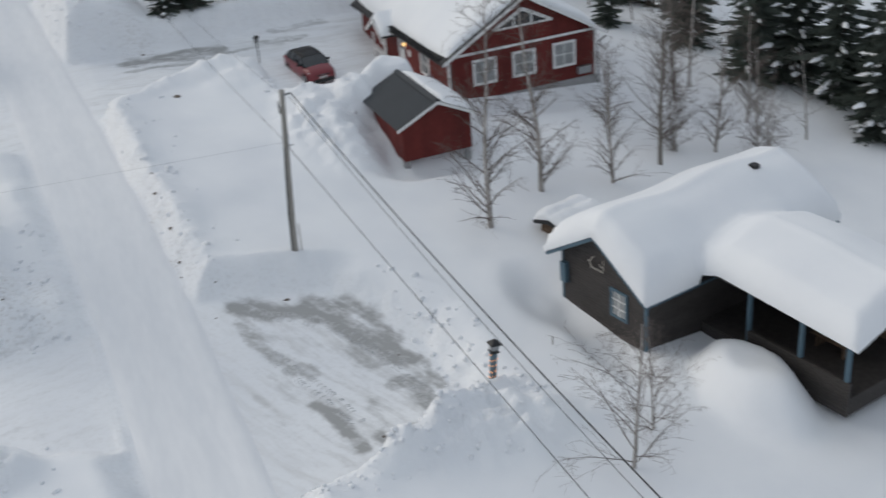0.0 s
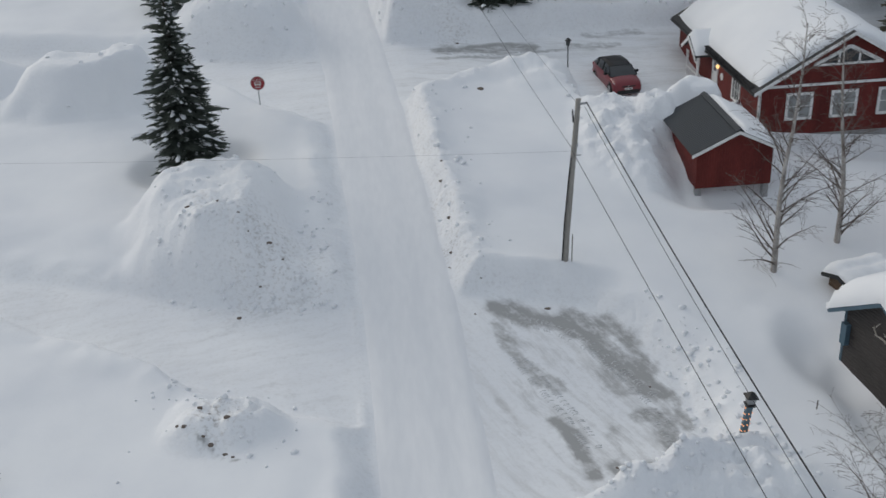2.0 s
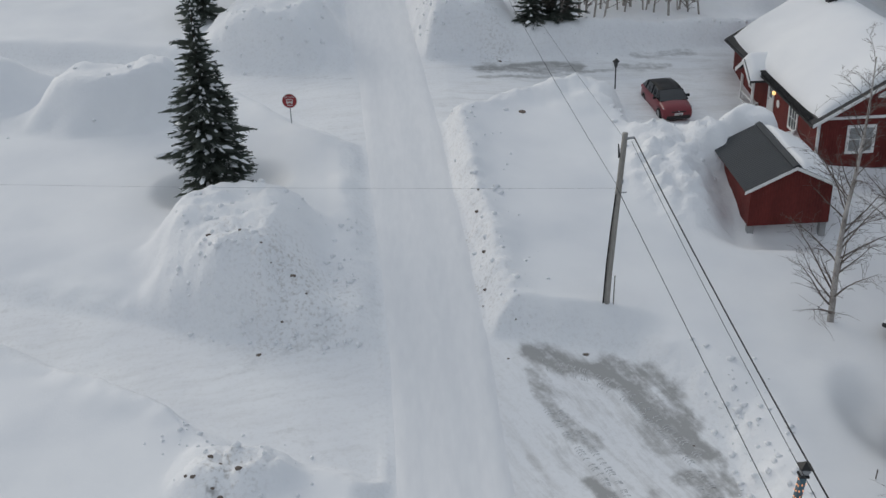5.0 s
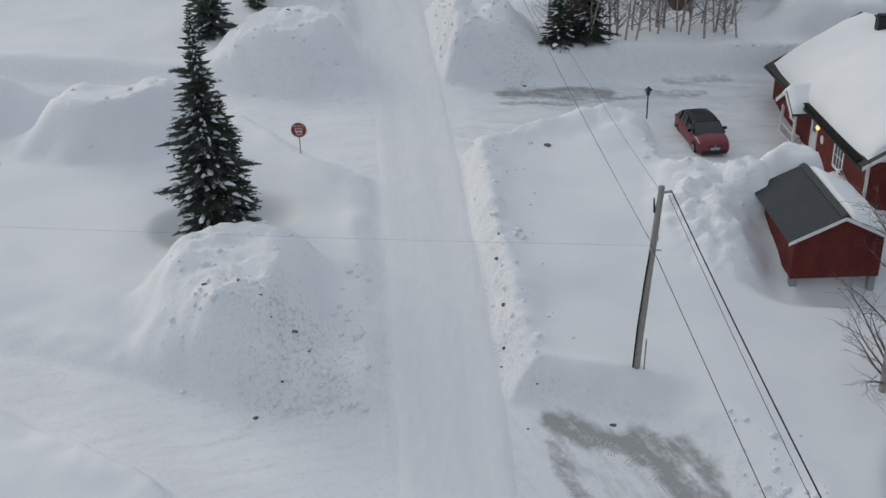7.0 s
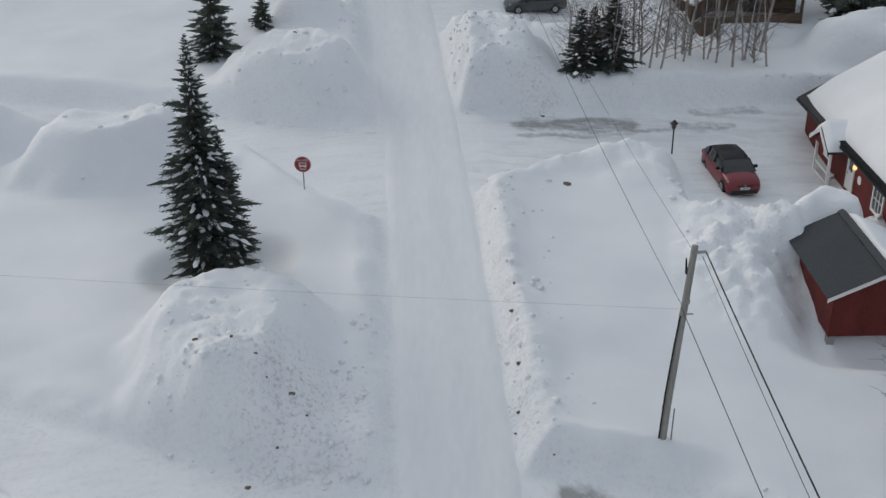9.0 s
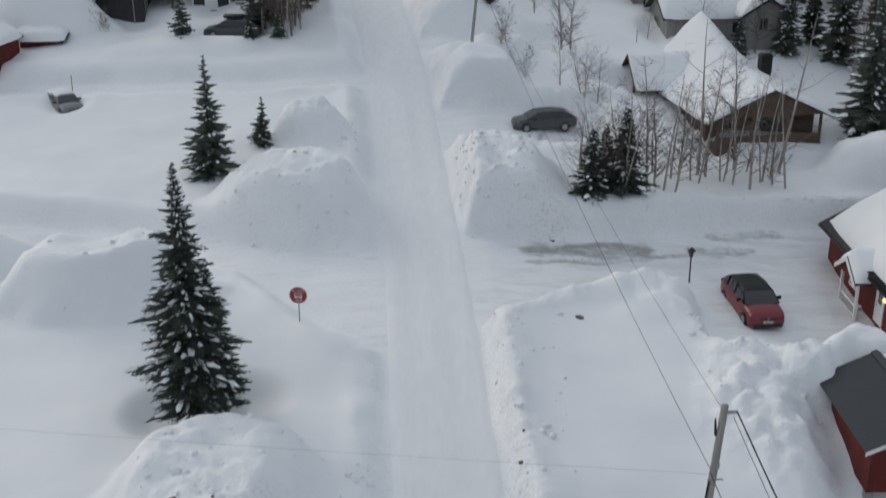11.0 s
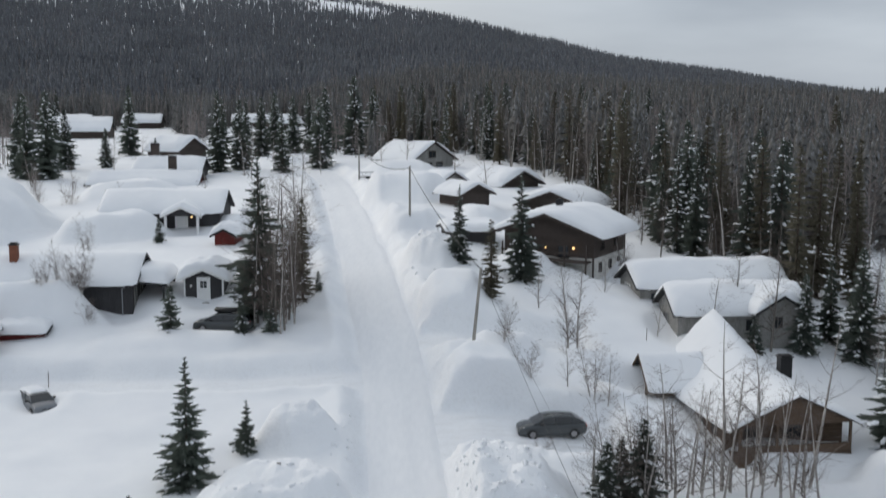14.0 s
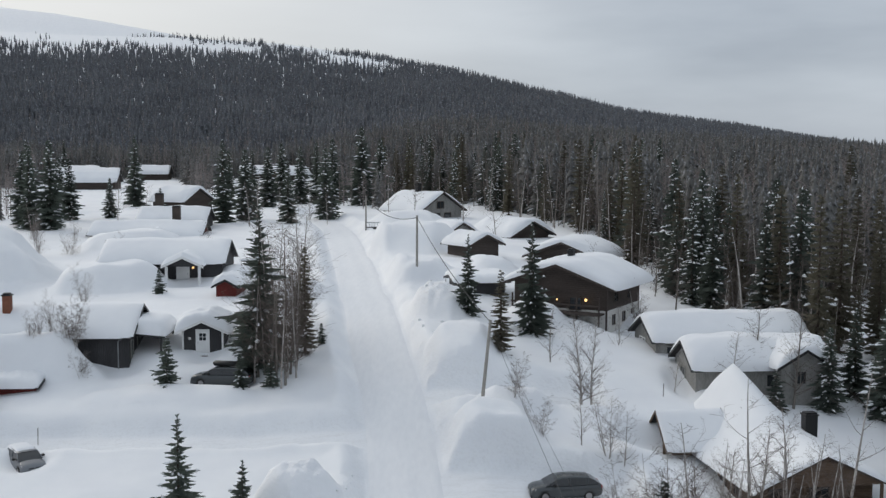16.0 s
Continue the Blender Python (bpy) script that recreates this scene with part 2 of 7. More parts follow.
CABLE = material("black_cable", (0.02, 0.02, 0.021), 0.6, 0.1)
METAL = material("galvanised_metal", (0.33, 0.34, 0.35), 0.45, 0.1, 5.0, metal=0.7)
BLACKMETAL = material("black_metal", (0.015, 0.015, 0.016), 0.5, 0.1)
SIGNRED = material("sign_red", (0.30, 0.035, 0.04), 0.5, 0.1)
SIGNPALE = material("sign_pale", (0.62, 0.60, 0.58), 0.5, 0.1)
CARRED = material("red_car_paint", (0.165, 0.014, 0.022), 0.28, 0.05, 1.0, spec=0.6)
CARDARK = material("dark_grey_car_paint", (0.055, 0.062, 0.066), 0.18, 0.05, 1.0, spec=0.6)
CARSILVER = material("silver_car_paint", (0.19, 0.20, 0.215), 0.35, 0.05, 1.0, metal=0.3)
CARGLASS = material("car_glass", (0.010, 0.012, 0.014), 0.06, 0.05, spec=0.8)
CARBLACK = material("car_black_plastic", (0.012, 0.012, 0.013), 0.5, 0.1)
GLOSSBLACK = material("gloss_black_paint", (0.008, 0.008, 0.009), 0.30, 0.05, spec=0.22)
TYRE = material("tyre_rubber", (0.014, 0.014, 0.014), 0.9, 0.1)
RIM = material("alloy_rim", (0.30, 0.30, 0.31), 0.35, 0.1, metal=0.8)
LENS = material("headlight_lens", (0.55, 0.56, 0.57), 0.15, 0.1, spec=0.8)
PLATE = material("number_plate", (0.66, 0.67, 0.66), 0.5, 0.05)
BARK = material("spruce_bark", (0.085, 0.065, 0.052), 0.95, 0.3, 6.0, 0.5)
NEEDLES = material("spruce_needles", (0.078, 0.096, 0.084), 0.85, 0.3, 2.0, second=(0.142, 0.162, 0.136), per_object=0.2, spec=0.2)
OLIVE = material("olive_spruce_needles", (0.100, 0.094, 0.070), 0.85, 0.3, 2.0, second=(0.175, 0.160, 0.120), per_object=0.2, spec=0.2)
BIRCH = material("birch_bark", (0.17, 0.15, 0.135), 0.85, 0.3, 7.0, second=(0.58, 0.55, 0.52), stretch=(1, 1, 0.6))
GREYBARK = material("grey_bark", (0.13, 0.115, 0.10), 0.9, 0.3, 6.0, second=(0.27, 0.245, 0.22), stretch=(1, 1, 0.5))
WIREGREY = material("grey_wire", (0.25, 0.26, 0.27), 0.6, 0.1)
DIRTCRACK = material("frozen_dirt_and_crack", (0.16, 0.13, 0.11), 0.95, 0.4, 6.0, 0.5)
TWIG = material("bare_twigs", (0.135, 0.110, 0.097), 0.9, 0.3, 5.0)
ANTLER = material("bleached_antler", (0.50, 0.46, 0.40), 0.8, 0.15)


def thin_leaf(m, share):
    """Lets part of the light through thin needles."""
    n, l = m.node_tree.nodes, m.node_tree.links
    b, out = n["Principled BSDF"], n["Material Output"]
    tr, mx = n.new("ShaderNodeBsdfTranslucent"), n.new("ShaderNodeMixShader")
    mx.inputs[0].default_value = share
    l.new(b.inputs["Base Color"].links[0].from_socket, tr.inputs["Color"])
    l.new(b.outputs[0], mx.inputs[1])
    l.new(tr.outputs[0], mx.inputs[2])
    l.new(mx.outputs[0], out.inputs["Surface"])


thin_leaf(NEEDLES, 0.4)
thin_leaf(OLIVE, 0.4)


def lamp_glow(name, color, power):
    m = bpy.data.materials.new(name)
    m.use_nodes = True
    b = m.node_tree.nodes["Principled BSDF"]
    b.inputs["Base Color"].default_value = b.inputs["Emission Color"].default_value = (*color, 1)
    b.inputs["Emission Strength"].default_value = power
    return m


GLOW = lamp_glow("warm_lamp_glow", (1.0, 0.62, 0.25), 1.5)
FAIRY = lamp_glow("string_light_glow", (1.0, 0.42, 0.16), 1.1)


# ---- mesh helpers ----
class Mesh:
    """Gathers corners and faces for one mesh."""

    def __init__(self):
        self.v, self.f = [], []

    def add(self, verts, faces):
        k = len(self.v)
        self.v += [tuple(p) for p in verts]
        self.f += [tuple(k + i for i in q) for q in faces]
        return self

    def box(self, x0, x1, y0, y1, z0, z1):
        return self.add([(x0, y0, z0), (x1, y0, z0), (x1, y1, z0), (x0, y1, z0), (x0, y0, z1), (x1, y0, z1), (x1, y1, z1), (x0, y1, z1)],
                        [(3, 2, 1, 0), (4, 5, 6, 7), (0, 1, 5, 4), (1, 2, 6, 5), (2, 3, 7, 6), (3, 0, 4, 7)])

    def prism(self, poly, axis, a, b):
        """A polygon of (u, z) drawn out along an axis: along x the polygon lies in y z, along y in x z, along z in x y."""
        def at(u, z, d):
            return {"x": (d, u, z), "y": (u, d, z), "z": (u, z, d)}[axis]
        n = len(poly)
        vs = [at(u, z, a) for u, z in poly] + [at(u, z, b) for u, z in poly]
        return self.add(vs, [tuple(range(n)), tuple(range(2 * n - 1, n - 1, -1))] + [(i, n + i, n + (i + 1) % n, (i + 1) % n) for i in range(n)])

    def tube(self, pts, radii, sides=6, cap=True):
        pts = [Vector(p) for p in pts]
        k = len(self.v)
        for i, p in enumerate(pts):
            d = (pts[min(i + 1, len(pts) - 1)] - pts[max(i - 1, 0)]).normalized()
            a = d.orthogonal().normalized() if abs(d.z) < 0.95 else Vector((1, 0, 0))
            a = (a - d * a.dot(d)).normalized()
            b = d.cross(a)
            r = radii[i] if isinstance(radii, (list, tuple)) else radii
            for s in range(sides):
                t = 2 * math.pi * s / sides
                self.v.append(tuple(p + (a * math.cos(t) + b * math.sin(t)) * r))
        for i in range(len(pts) - 1):
            for s in range(sides):
                q, w = k + i * sides, k + (i + 1) * sides
                self.f.append((q + s, q + (s + 1) % sides, w + (s + 1) % sides, w + s))
        if cap:
            self.f.append(tuple(k + s for s in reversed(range(sides))))
            e = k + (len(pts) - 1) * sides
            self.f.append(tuple(e + s for s in range(sides)))
        return self

    def grid(self, nu, nv, fn, flip=False):
        k = len(self.v)
        for i in range(nu + 1):
            for j in range(nv + 1):
                self.v.append(tuple(fn(i / nu, j / nv)))
        for i in range(nu):
            for j in range(nv):
                q = (k + i * (nv + 1) + j, k + (i + 1) * (nv + 1) + j, k + (i + 1) * (nv + 1) + j + 1, k + i * (nv + 1) + j + 1)
                self.f.append(q[::-1] if flip else q)
        return self

    def data(self, name, mat, smooth=False):
        me = bpy.data.meshes.new(name)
        me.from_pydata(self.v, [], self.f)
        me.materials.append(mat)
        if smooth:
            me.shade_smooth()
        me.update()
        return me


def part(name, mesh, mat, parent, label="", smooth=False):
    ob = new(name, mesh.data(name, mat, smooth))
    ob.parent = parent
    if label:
        ob["label"] = label
    return ob


def thing(name, x, y, z, turn=0.0, label="", category="", group="", kind=""):
    ob = new(name)
    ob.matrix_basis = pose(x, y, z, 0, 0, turn)
    return tagged(ob, label, category, group, kind)


# ---- the lie of the land ----
PY = [0, 40, 48, 58, 68, 79, 90, 100, 110, 122, 145, 180, 250, 400]
PZ = [-10, -6.6, -5.4, -3.7, -2.2, -1.4, 0.6, 2.8, 5.0, 7.2, 9.2, 10.2, 10.6, 12]
ROAD = [(2.0, -40), (2.0, 40), (1.9, 48), (1.6, 54), (1.2, 60), (0.9, 67), (0.5, 74), (0.0, 82), (-0.6, 88), (-1.3, 97), (-2.4, 107), (-4.2, 118), (-6.6, 137), (-9.8, 160), (-15, 200), (-24, 240)]
CLEARED = [
    [(4, 48.4), (11, 47.4), (13.8, 42.5), (14, 37), (10, 34.5), (3, 33)],
    [(-1, 47.6), (-10.5, 50.2), (-21.5, 54.5), (-45, 64), (-45, 60), (-20.5, 51.2), (-14, 47.2), (-6, 42), (-1, 39.8)],
    [(-1, 77), (-10.6, 79.6), (-45, 88), (-45, 84.5), (-9.4, 75.2), (-4.3, 68.4), (-1, 66)],
    [(1, 79.4), (10.7, 80.4), (24.4, 84.0), (48, 89.5), (48, 84), (25.4, 79), (25.4, 69.0), (22.5, 66.8), (15.4, 68.0), (15.4, 75.4), (7.2, 71.4), (2, 68)],
    [(-2, 96.4), (6, 96.8), (12.6, 97.0), (12.6, 90.6), (6, 90.4), (-2, 90.8)],
    [(-2, 102.8), (-12, 102.2), (-45, 105), (-45, 102.5), (-12, 100), (-2, 100)],
    [(-3, 109), (12, 110), (12, 107.4), (-3, 106.2)],
]
MOUNDS = [  # x, y, half widths, height, lumpiness
    (-7.8, 54.6, 4.6, 5.4, 2.5, 0.9), (-6.0, 49.8, 3.6, 2.6, 0.9, 1.6), (-8.0, 82.5, 4.8, 4.4, 2.3, 0.9), (5.4, 83.6, 3.8, 5.4, 2.0, 1.2), (-7.6, 91.6, 3.0, 2.2, 1.7, 1.4),
    (4.6, 100.0, 3.0, 3.2, 1.5, 0.3), (2.8, 114.5, 3.2, 5.0, 1.7, 0.4), (1.0, 126.0, 3.0, 4.0, 1.6, 1.2), (-1.8, 143.0, 4.0, 6.0, 1.4, 0.3),
    (-2.5, 166.0, 7.0, 7.0, 2.6, 0.3), (-17.0, 72.0, 6.0, 3.0, 2.9, 0.9), (-31.0, 76.0, 11.0, 4.0, 2.6, 0.4), (-6.6, 39.6, 2.8, 1.7, 0.5, 1.6),
    (17.3, 82.6, 10.0, 1.8, 0.35, 0.3), (33.0, 90.0, 6.0, 3.5, 2.4, 0.7), (16.6, 62.2, 3.4, 6.6, 0.55, 2.0), (12.0, 71.4, 2.6, 3.0, 0.45, 0.6), (24.4, 73.4, 1.2, 2.0, 1.3, 0.7),
    (12.4, 33.6, 5.2, 2.0, 0.7, 2.2), (25.8, 32.2, 2.4, 3.6, 1.7, 0.1), (-19.5, 107.0, 7.5, 2.2, 0.6, 0.2), (-32.6, 112.9, 6.6, 2.4, 3.3, 0.2), (-33.5, 142.2, 6.8, 3.6, 2.3, 0.3), (-55, 150, 14, 12, 5.0, 0.3), (-39, 172.5, 8, 4, 2.2, 0.2), (-4.5, 205, 6, 5, 1.6, 0.3), (6.5, 148, 3, 5, 1.0, 0.3), (6.5, 106.0, 3.0, 3.0, 1.0, 0.4),
    (21.7, 64.8, 2.0, 1.4, 2.3, 0.7), (19.0, 64.2, 1.6, 2.0, 0.9, 0.7), (-2.0, 180.0, 5.0, 5.0, 1.5, 0.3), (9.4, 125.0, 3.0, 3.0, 1.2, 0.6), (14.5, 99.6, 2.2, 2.4, 0.5, 0.3), (-14.0, 133.0, 4.0, 6.0, 1.2, 0.3), (-20.8, 145.5, 2.2, 2.4, 1.0, 0.2),
]
HOLLOWS = [(20.2, 93.2, 1.6, 2.0, 1.3), (19.0, 97.2, 1.5, 2.6, 1.4), (17.6, 100.8, 2.2, 2.6, 1.5), (15.2, 102.0, 2.0, 2.4, 1.1), (18.4, 68.0, 3.6, 2.2, 1.0), (15.0, 70.5, 1.5, 1.5, 0.5), (19.4, 57.0, 2.6, 1.9, 0.85), (22.6, 56.8, 2.6, 1.8, 0.8), (18.4, 60.2, 1.0, 3.2, 0.9), (20.8, 42.6, 1.6, 2.6, 0.7), (21.6, 38.2, 1.3, 3.4, 0.6), (-7.6, 62.0, 1.6, 1.7, 0.7), (-11.4, 61.6, 1.6, 1.6, 0.8), (30.5, 62.3, 5.5, 1.6, 0.5), (-15.4, 110.0, 3.0, 1.6, 0.9), (-26.2, 98.6, 1.6, 1.6, 0.5), (-24.3, 113.6, 2.0, 2.0, 0.6), (-18.0, 115.4, 1.4, 1.6, 0.6), (-24.8, 141.5, 2.4, 1.6, 0.6), (18.2, 126.0, 3.4, 3.4, 1.0), (19.6, 112.0, 1.2, 3.0, 0.5), (24.5, 91.8, 5.0, 1.4, 0.5)]
# bands on the parking place and ways, worn unless noted: half width, strength, points
BANDS = [
    (0.9, 1.0, [(6.3, 47.3), (7.7, 46.5), (9.3, 46.3), (10.2, 45.2), (11.3, 43.9), (12.0, 42.5), (12.6, 41.3)]),
    (0.8, 0.9, [(9.7, 46.8), (11.3, 46.5), (12.3, 44.8), (12.5, 42.9)]),
    (0.5, 0.85, [(6.0, 46.1), (6.4, 44.1), (7.3, 42.7), (8.1, 41.4)]),
    (0.55, 1.0, [(7.6, 39.3), (8.0, 38.6), (8.3, 37.4), (8.5, 36.0)]),
    (0.6, 0.9, [(11.3, 39.8), (12.4, 39.9), (12.3, 38.3), (12.6, 37.1), (12.9, 36.4)]),
    (0.3, 0.85, [(13.3, 41.2), (13.3, 40.2), (13.3, 38.9)]),
    (0.6, 0.9, [(9.6, 36.3), (10.5, 36.2), (11.6, 36.3)]),
    (0.35, 0.7, [(10.0, 39.1), (9.9, 37.3), (9.8, 36.0)]),
    (0.5, 0.75, [(10.5, 42.4), (10.7, 41.1), (11.5, 41.4)]),
    (0.5, 0.6, [(5.8, 47.4), (6.5, 45.7), (7.0, 44.5)]),
    (0.4, 0.55, [(6.7, 40.1), (6.5, 41.4), (5.8, 42.5)]),
    (0.5, 0.5, [(6.2, 36.8), (5.9, 38.6), (5.3, 40.7)]),
    # narrow darker line along the ditch
    (0.22, 0.45, [(-21.1, 53.9), (-19.1, 53.1), (-16.9, 52.4), (-14.7, 51.2), (-11.7, 50.3), (-8.7, 49.2)]),
    (0.3, 0.5, [(-7.7, 47.3), (-5.9, 47.9), (-4.2, 48.5), (-2.8, 48.8)]),
    (0.22, 0.45, [(-6.9, 43.1), (-4.8, 42.9), (-3.0, 41.1), (-1.8, 38.2), (-0.7, 36.5)]),
    (0.25, 0.35, [(-9.2, 45.8), (-7.1, 45.9), (-4.1, 44.7)]),
    (0.25, 0.35, [(-11.3, 47.8), (-9.1, 47.0), (-6.6, 46.8)]),
    (0.3, 0.35, [(-1.0, 52.8), (-0.9, 46.4), (-0.7, 41.6)]),
    # dark of a crack under a snow ledge, painted with the ice colour
    (0.2, 0.9, [(-8.6, 39.0), (-7.5, 38.2), (-6.5, 37.3), (-5.6, 37.1)]),
    (0.25, 0.4, [(-1.5, 47.7), (-3.1, 45.0), (-5.1, 44.4)]),
    (0.9, 0.95, [(6.8, 78.2), (8.9, 78.9), (10.7, 79.1), (13.4, 79.7)]),
    (0.4, 0.75, [(6.5, 76.7), (10.1, 77.4), (13.2, 78.6), (15.9, 79.5)]),
    (0.45, 0.8, [(16.4, 80.2), (17.9, 80.0), (20.4, 80.8)]),
    (0.3, 0.7, [(7.0, 72.6), (8.8, 73.6), (10.5, 74.5), (12.8, 75.6)]),
    (0.5, 0.7, [(18.1, 81.9), (19.9, 82.2), (22.4, 83.0)]),
    (0.35, 0.4, [(2.8, 71.9), (4.1, 71.1), (6.1, 72.3)]),
    (0.35, 0.45, [(16.5, 69.4), (18.6, 68.8), (20.6, 69.4)]),
    # shadow line under the ploughed wall, painted with the ice colour
    (0.15, 0.45, [(-17.2, 81.4), (-14.8, 80.6), (-11.4, 79.5), (-8.8, 78.7), (-5.5, 77.5), (-2.6, 76.8)]),
    (0.25, 0.35, [(-5.2, 73.8), (-3.8, 71.7), (-2.9, 69.5), (-2.0, 66.9)]),
    (0.3, 0.4, [(3.0, 68.4), (2.7, 66.1), (3.3, 62.3)]),
]
SKYLINE_AT = [-0.60, -0.392, -0.342, -0.292, -0.242, -0.142, -0.072, 0.008, 0.088, 0.158, 0.208, 0.258, 0.308, 0.392, 0.6]
SKYLINE_UP = [0.115, 0.1030, 0.1002, 0.0978, 0.0968, 0.0915, 0.0832, 0.0708, 0.0520, 0.0340, 0.0268, 0.0212, 0.0120, -0.0005, -0.02]


def wave(x, y, scale, seed, octaves=3):
    """Smooth noise over arrays, about -1 to 1."""
    rng = np.random.RandomState(seed)
    tab = rng.rand(64, 64) * 2 - 1
    total, amp, norm = 0.0, 1.0, 0.0
    for o in range(octaves):
        u, v = x / scale * 2 ** o + 17.3 * o, y / scale * 2 ** o + 9.1 * o
        iu, iv = np.floor(u).astype(int), np.floor(v).astype(int)
        fu, fv = u - iu, v - iv
        fu, fv = fu * fu * (3 - 2 * fu), fv * fv * (3 - 2 * fv)
        a, b = tab[iu % 64, iv % 64], tab[(iu + 1) % 64, iv % 64]
        c, d = tab[iu % 64, (iv + 1) % 64], tab[(iu + 1) % 64, (iv + 1) % 64]
        total = total + amp * ((a * (1 - fu) + b * fu) * (1 - fv) + (c * (1 - fu) + d * fu) * fv)
        norm += amp
        amp *= 0.5
    return total / norm


def soft(t):
    t = np.clip(t, 0, 1)
    return t * t * (3 - 2 * t)


def segment_distance(x, y, pts):
    best = np.full(np.shape(x), 1e9)
    for (ax, ay), (bx, by) in zip(pts[:-1], pts[1:]):
        dx, dy = bx - ax, by - ay
        t = np.clip(((x - ax) * dx + (y - ay) * dy) / (dx * dx + dy * dy), 0, 1)
        best = np.minimum(best, np.hypot(x - ax - t * dx, y - ay - t * dy))
    return best


def polygon_distance(x, y, pts):
    """Distance outside a polygon, negative inside."""
    d = segment_distance(x, y, pts + pts[:1])
    inside = np.zeros(np.shape(x), bool)
    for (ax, ay), (bx, by) in zip(pts, pts[1:] + pts[:1]):
        if ay != by:
            inside ^= ((ay > y) != (by > y)) & (x < (bx - ax) * (y - ay) / (by - ay) + ax)
    return np.where(inside, -d, d)


def bare(x, y):
    """The ground under the snow."""
    z = np.interp(y, PY, PZ)
    fade = np.clip(1 - (y - 150) / 80, 0, 1)
    return z - 0.11 * np.clip(x - 4, 0, 40) * fade - 0.05 * np.clip(-4 - x, 0, 40) * fade


def cleared(x, y):
    road = segment_distance(x, y, ROAD) - 2.45
    yards = np.full(np.shape(x), 1e9)
    for p in CLEARED:
        yards = np.minimum(yards, polygon_distance(x, y, p))
    return road, yards


def land(x, y):
    """Height of the snow, and its marks: grit, ice with painted shade lines, how broken it lies."""
    x, y = np.asarray(x, float), np.asarray(y, float)
    z = bare(x, y)
    road, yards = cleared(x, y)
    edge = np.minimum(road, yards)
    left = x < np.interp(y, [p[1] for p in ROAD], [p[0] for p in ROAD])
    d = edge + 0.26 * wave(x, y, 1.9, 3, 3)
    near = np.clip((190 - y) / 40, 0, 1)
    verge = 0.45 * np.exp(-((x + 2.2) / 2.6) ** 2) * soft((y - 48) / 4) * soft((78 - y) / 6)
    deep = np.where(left, 0.95 - verge, np.interp(y, [90, 105], [1.30, 1.05])) + 0.22 * wave(x, y, 9.0, 5) * near
    steep = np.where(left, 2.0, np.interp(y, [90, 105], [1.15, 2.2]) + 0.35 * wave(x, y, 3.0, 6, 2))
    mid = 48.4 + 0.51 * (-12 - x)
    north, south = left & (y > mid), left & (y <= mid) & (y > mid - 6)
    gentle = soft((x - 4.5) / 2) * soft((51 - y) / 3) * soft((y - 35.8) / 1.6)
    steep = steep + 1.7 * gentle + 2.2 * north * soft((-8 - x) / 3) * soft((64 - y) / 6) - 1.2 * south * soft((-8 - x) / 3)
    bank = (0.34 - 0.22 * gentle) * np.exp(-((d - 1.3) / 0.9) ** 2) * (0.6 + 0.9 * wave(x, y, 3.4, 7, 3))
    snow = soft((d + 0.1) / steep) * deep + soft(d / 0.7) * bank
    # broken blocks along the ploughed edges, drifts farther out
    chunk = np.abs(wave(x, y, 1.1, 11, 3)) + 0.5 * np.abs(wave(x, y, 0.55, 12, 2))
    snow = snow + 0.34 * chunk * np.where(left, 0.4, 1.0) * np.exp(-((d - 0.9) / 0.9) ** 2) * soft(d / 0.5) * near
    snow = snow + (0.06 * wave(x, y, 2.5, 13, 3) + 0.12 * wave(x * 0.8, y * 1.6, 5.0, 14, 2)) * soft(d / 1.5)
    lumps = 0.0
    calm = np.where(left, 0.12 + 0.5 * soft((x + 9) / 4), 1.0)
    rough = 0.8 * calm * (1 - 0.6 * gentle) * np.exp(-((d - 0.7) / 0.8) ** 2) * soft(d / 0.4 + 0.6) * near
    swell = 1 + 0.20 * wave(x, y, 2.8, 29, 2)
    blocks = 0.42 * np.abs(wave(x, y, 1.5, 25, 3)) + 0.28 * np.abs(wave(x, y, 0.7, 27, 2))
    for mx, my, rx, ry, h, lump in MOUNDS:
        q = np.sqrt(((x - mx) / rx) ** 2 + ((y - my) / ry) ** 2) * (1 + 0.24 * wave(x + mx, y, 3.2, 21, 3))
        rise = soft((1.12 - q) / 0.66) * soft((d + 0.5) / 1.5)
        rough = np.maximum(rough, soft(1.35 - q) * min(1.0, 0.05 + 0.55 * lump))
        lumps = lumps + rise * h * swell + soft(1.25 - q) * soft(d / 0.7) * lump * blocks
    for mx, my, rx, ry, h in HOLLOWS:
        lumps = lumps - h * soft(1.3 - np.sqrt(((x - mx) / rx) ** 2 + ((y - my) / ry) ** 2) * 0.9)
    broken = np.abs(wave(x, y, 0.95, 81, 2)) + 0.6 * np.abs(wave(x, y, 2.2, 83, 2))
    lumps = lumps + 0.30 * rough * (broken - 0.35) * soft(d / 0.5)
    snow = np.maximum(snow + lumps, 0)
    inside = np.clip(-edge / 0.5, 0, 1)
    snow = snow + inside * (0.03 * wave(x * 2, y * 0.7, 2.0, 31, 3) + 0.04 * np.abs(wave(x, y, 0.8, 33, 2)) * np.clip(1 + edge / 1.6, 0, 1))
    snow = np.where(road < -0.1, np.minimum(snow, 0.03), snow)
    z = z + snow * np.where(y < 260, 1, 0.6)
    # the hill behind, and the bare fell beyond it
    foot = np.interp(x, [-60, 10], [430, 250])
    far = np.clip((y - foot) / (1500 - foot), 0, 1.0)
    way = (x - 1.1) / np.maximum(y - 25, 60)
    ridge = 22.6 + 1475 * np.interp(way, SKYLINE_AT, SKYLINE_UP)
    hill = far ** 1.15 * (ridge - 12)
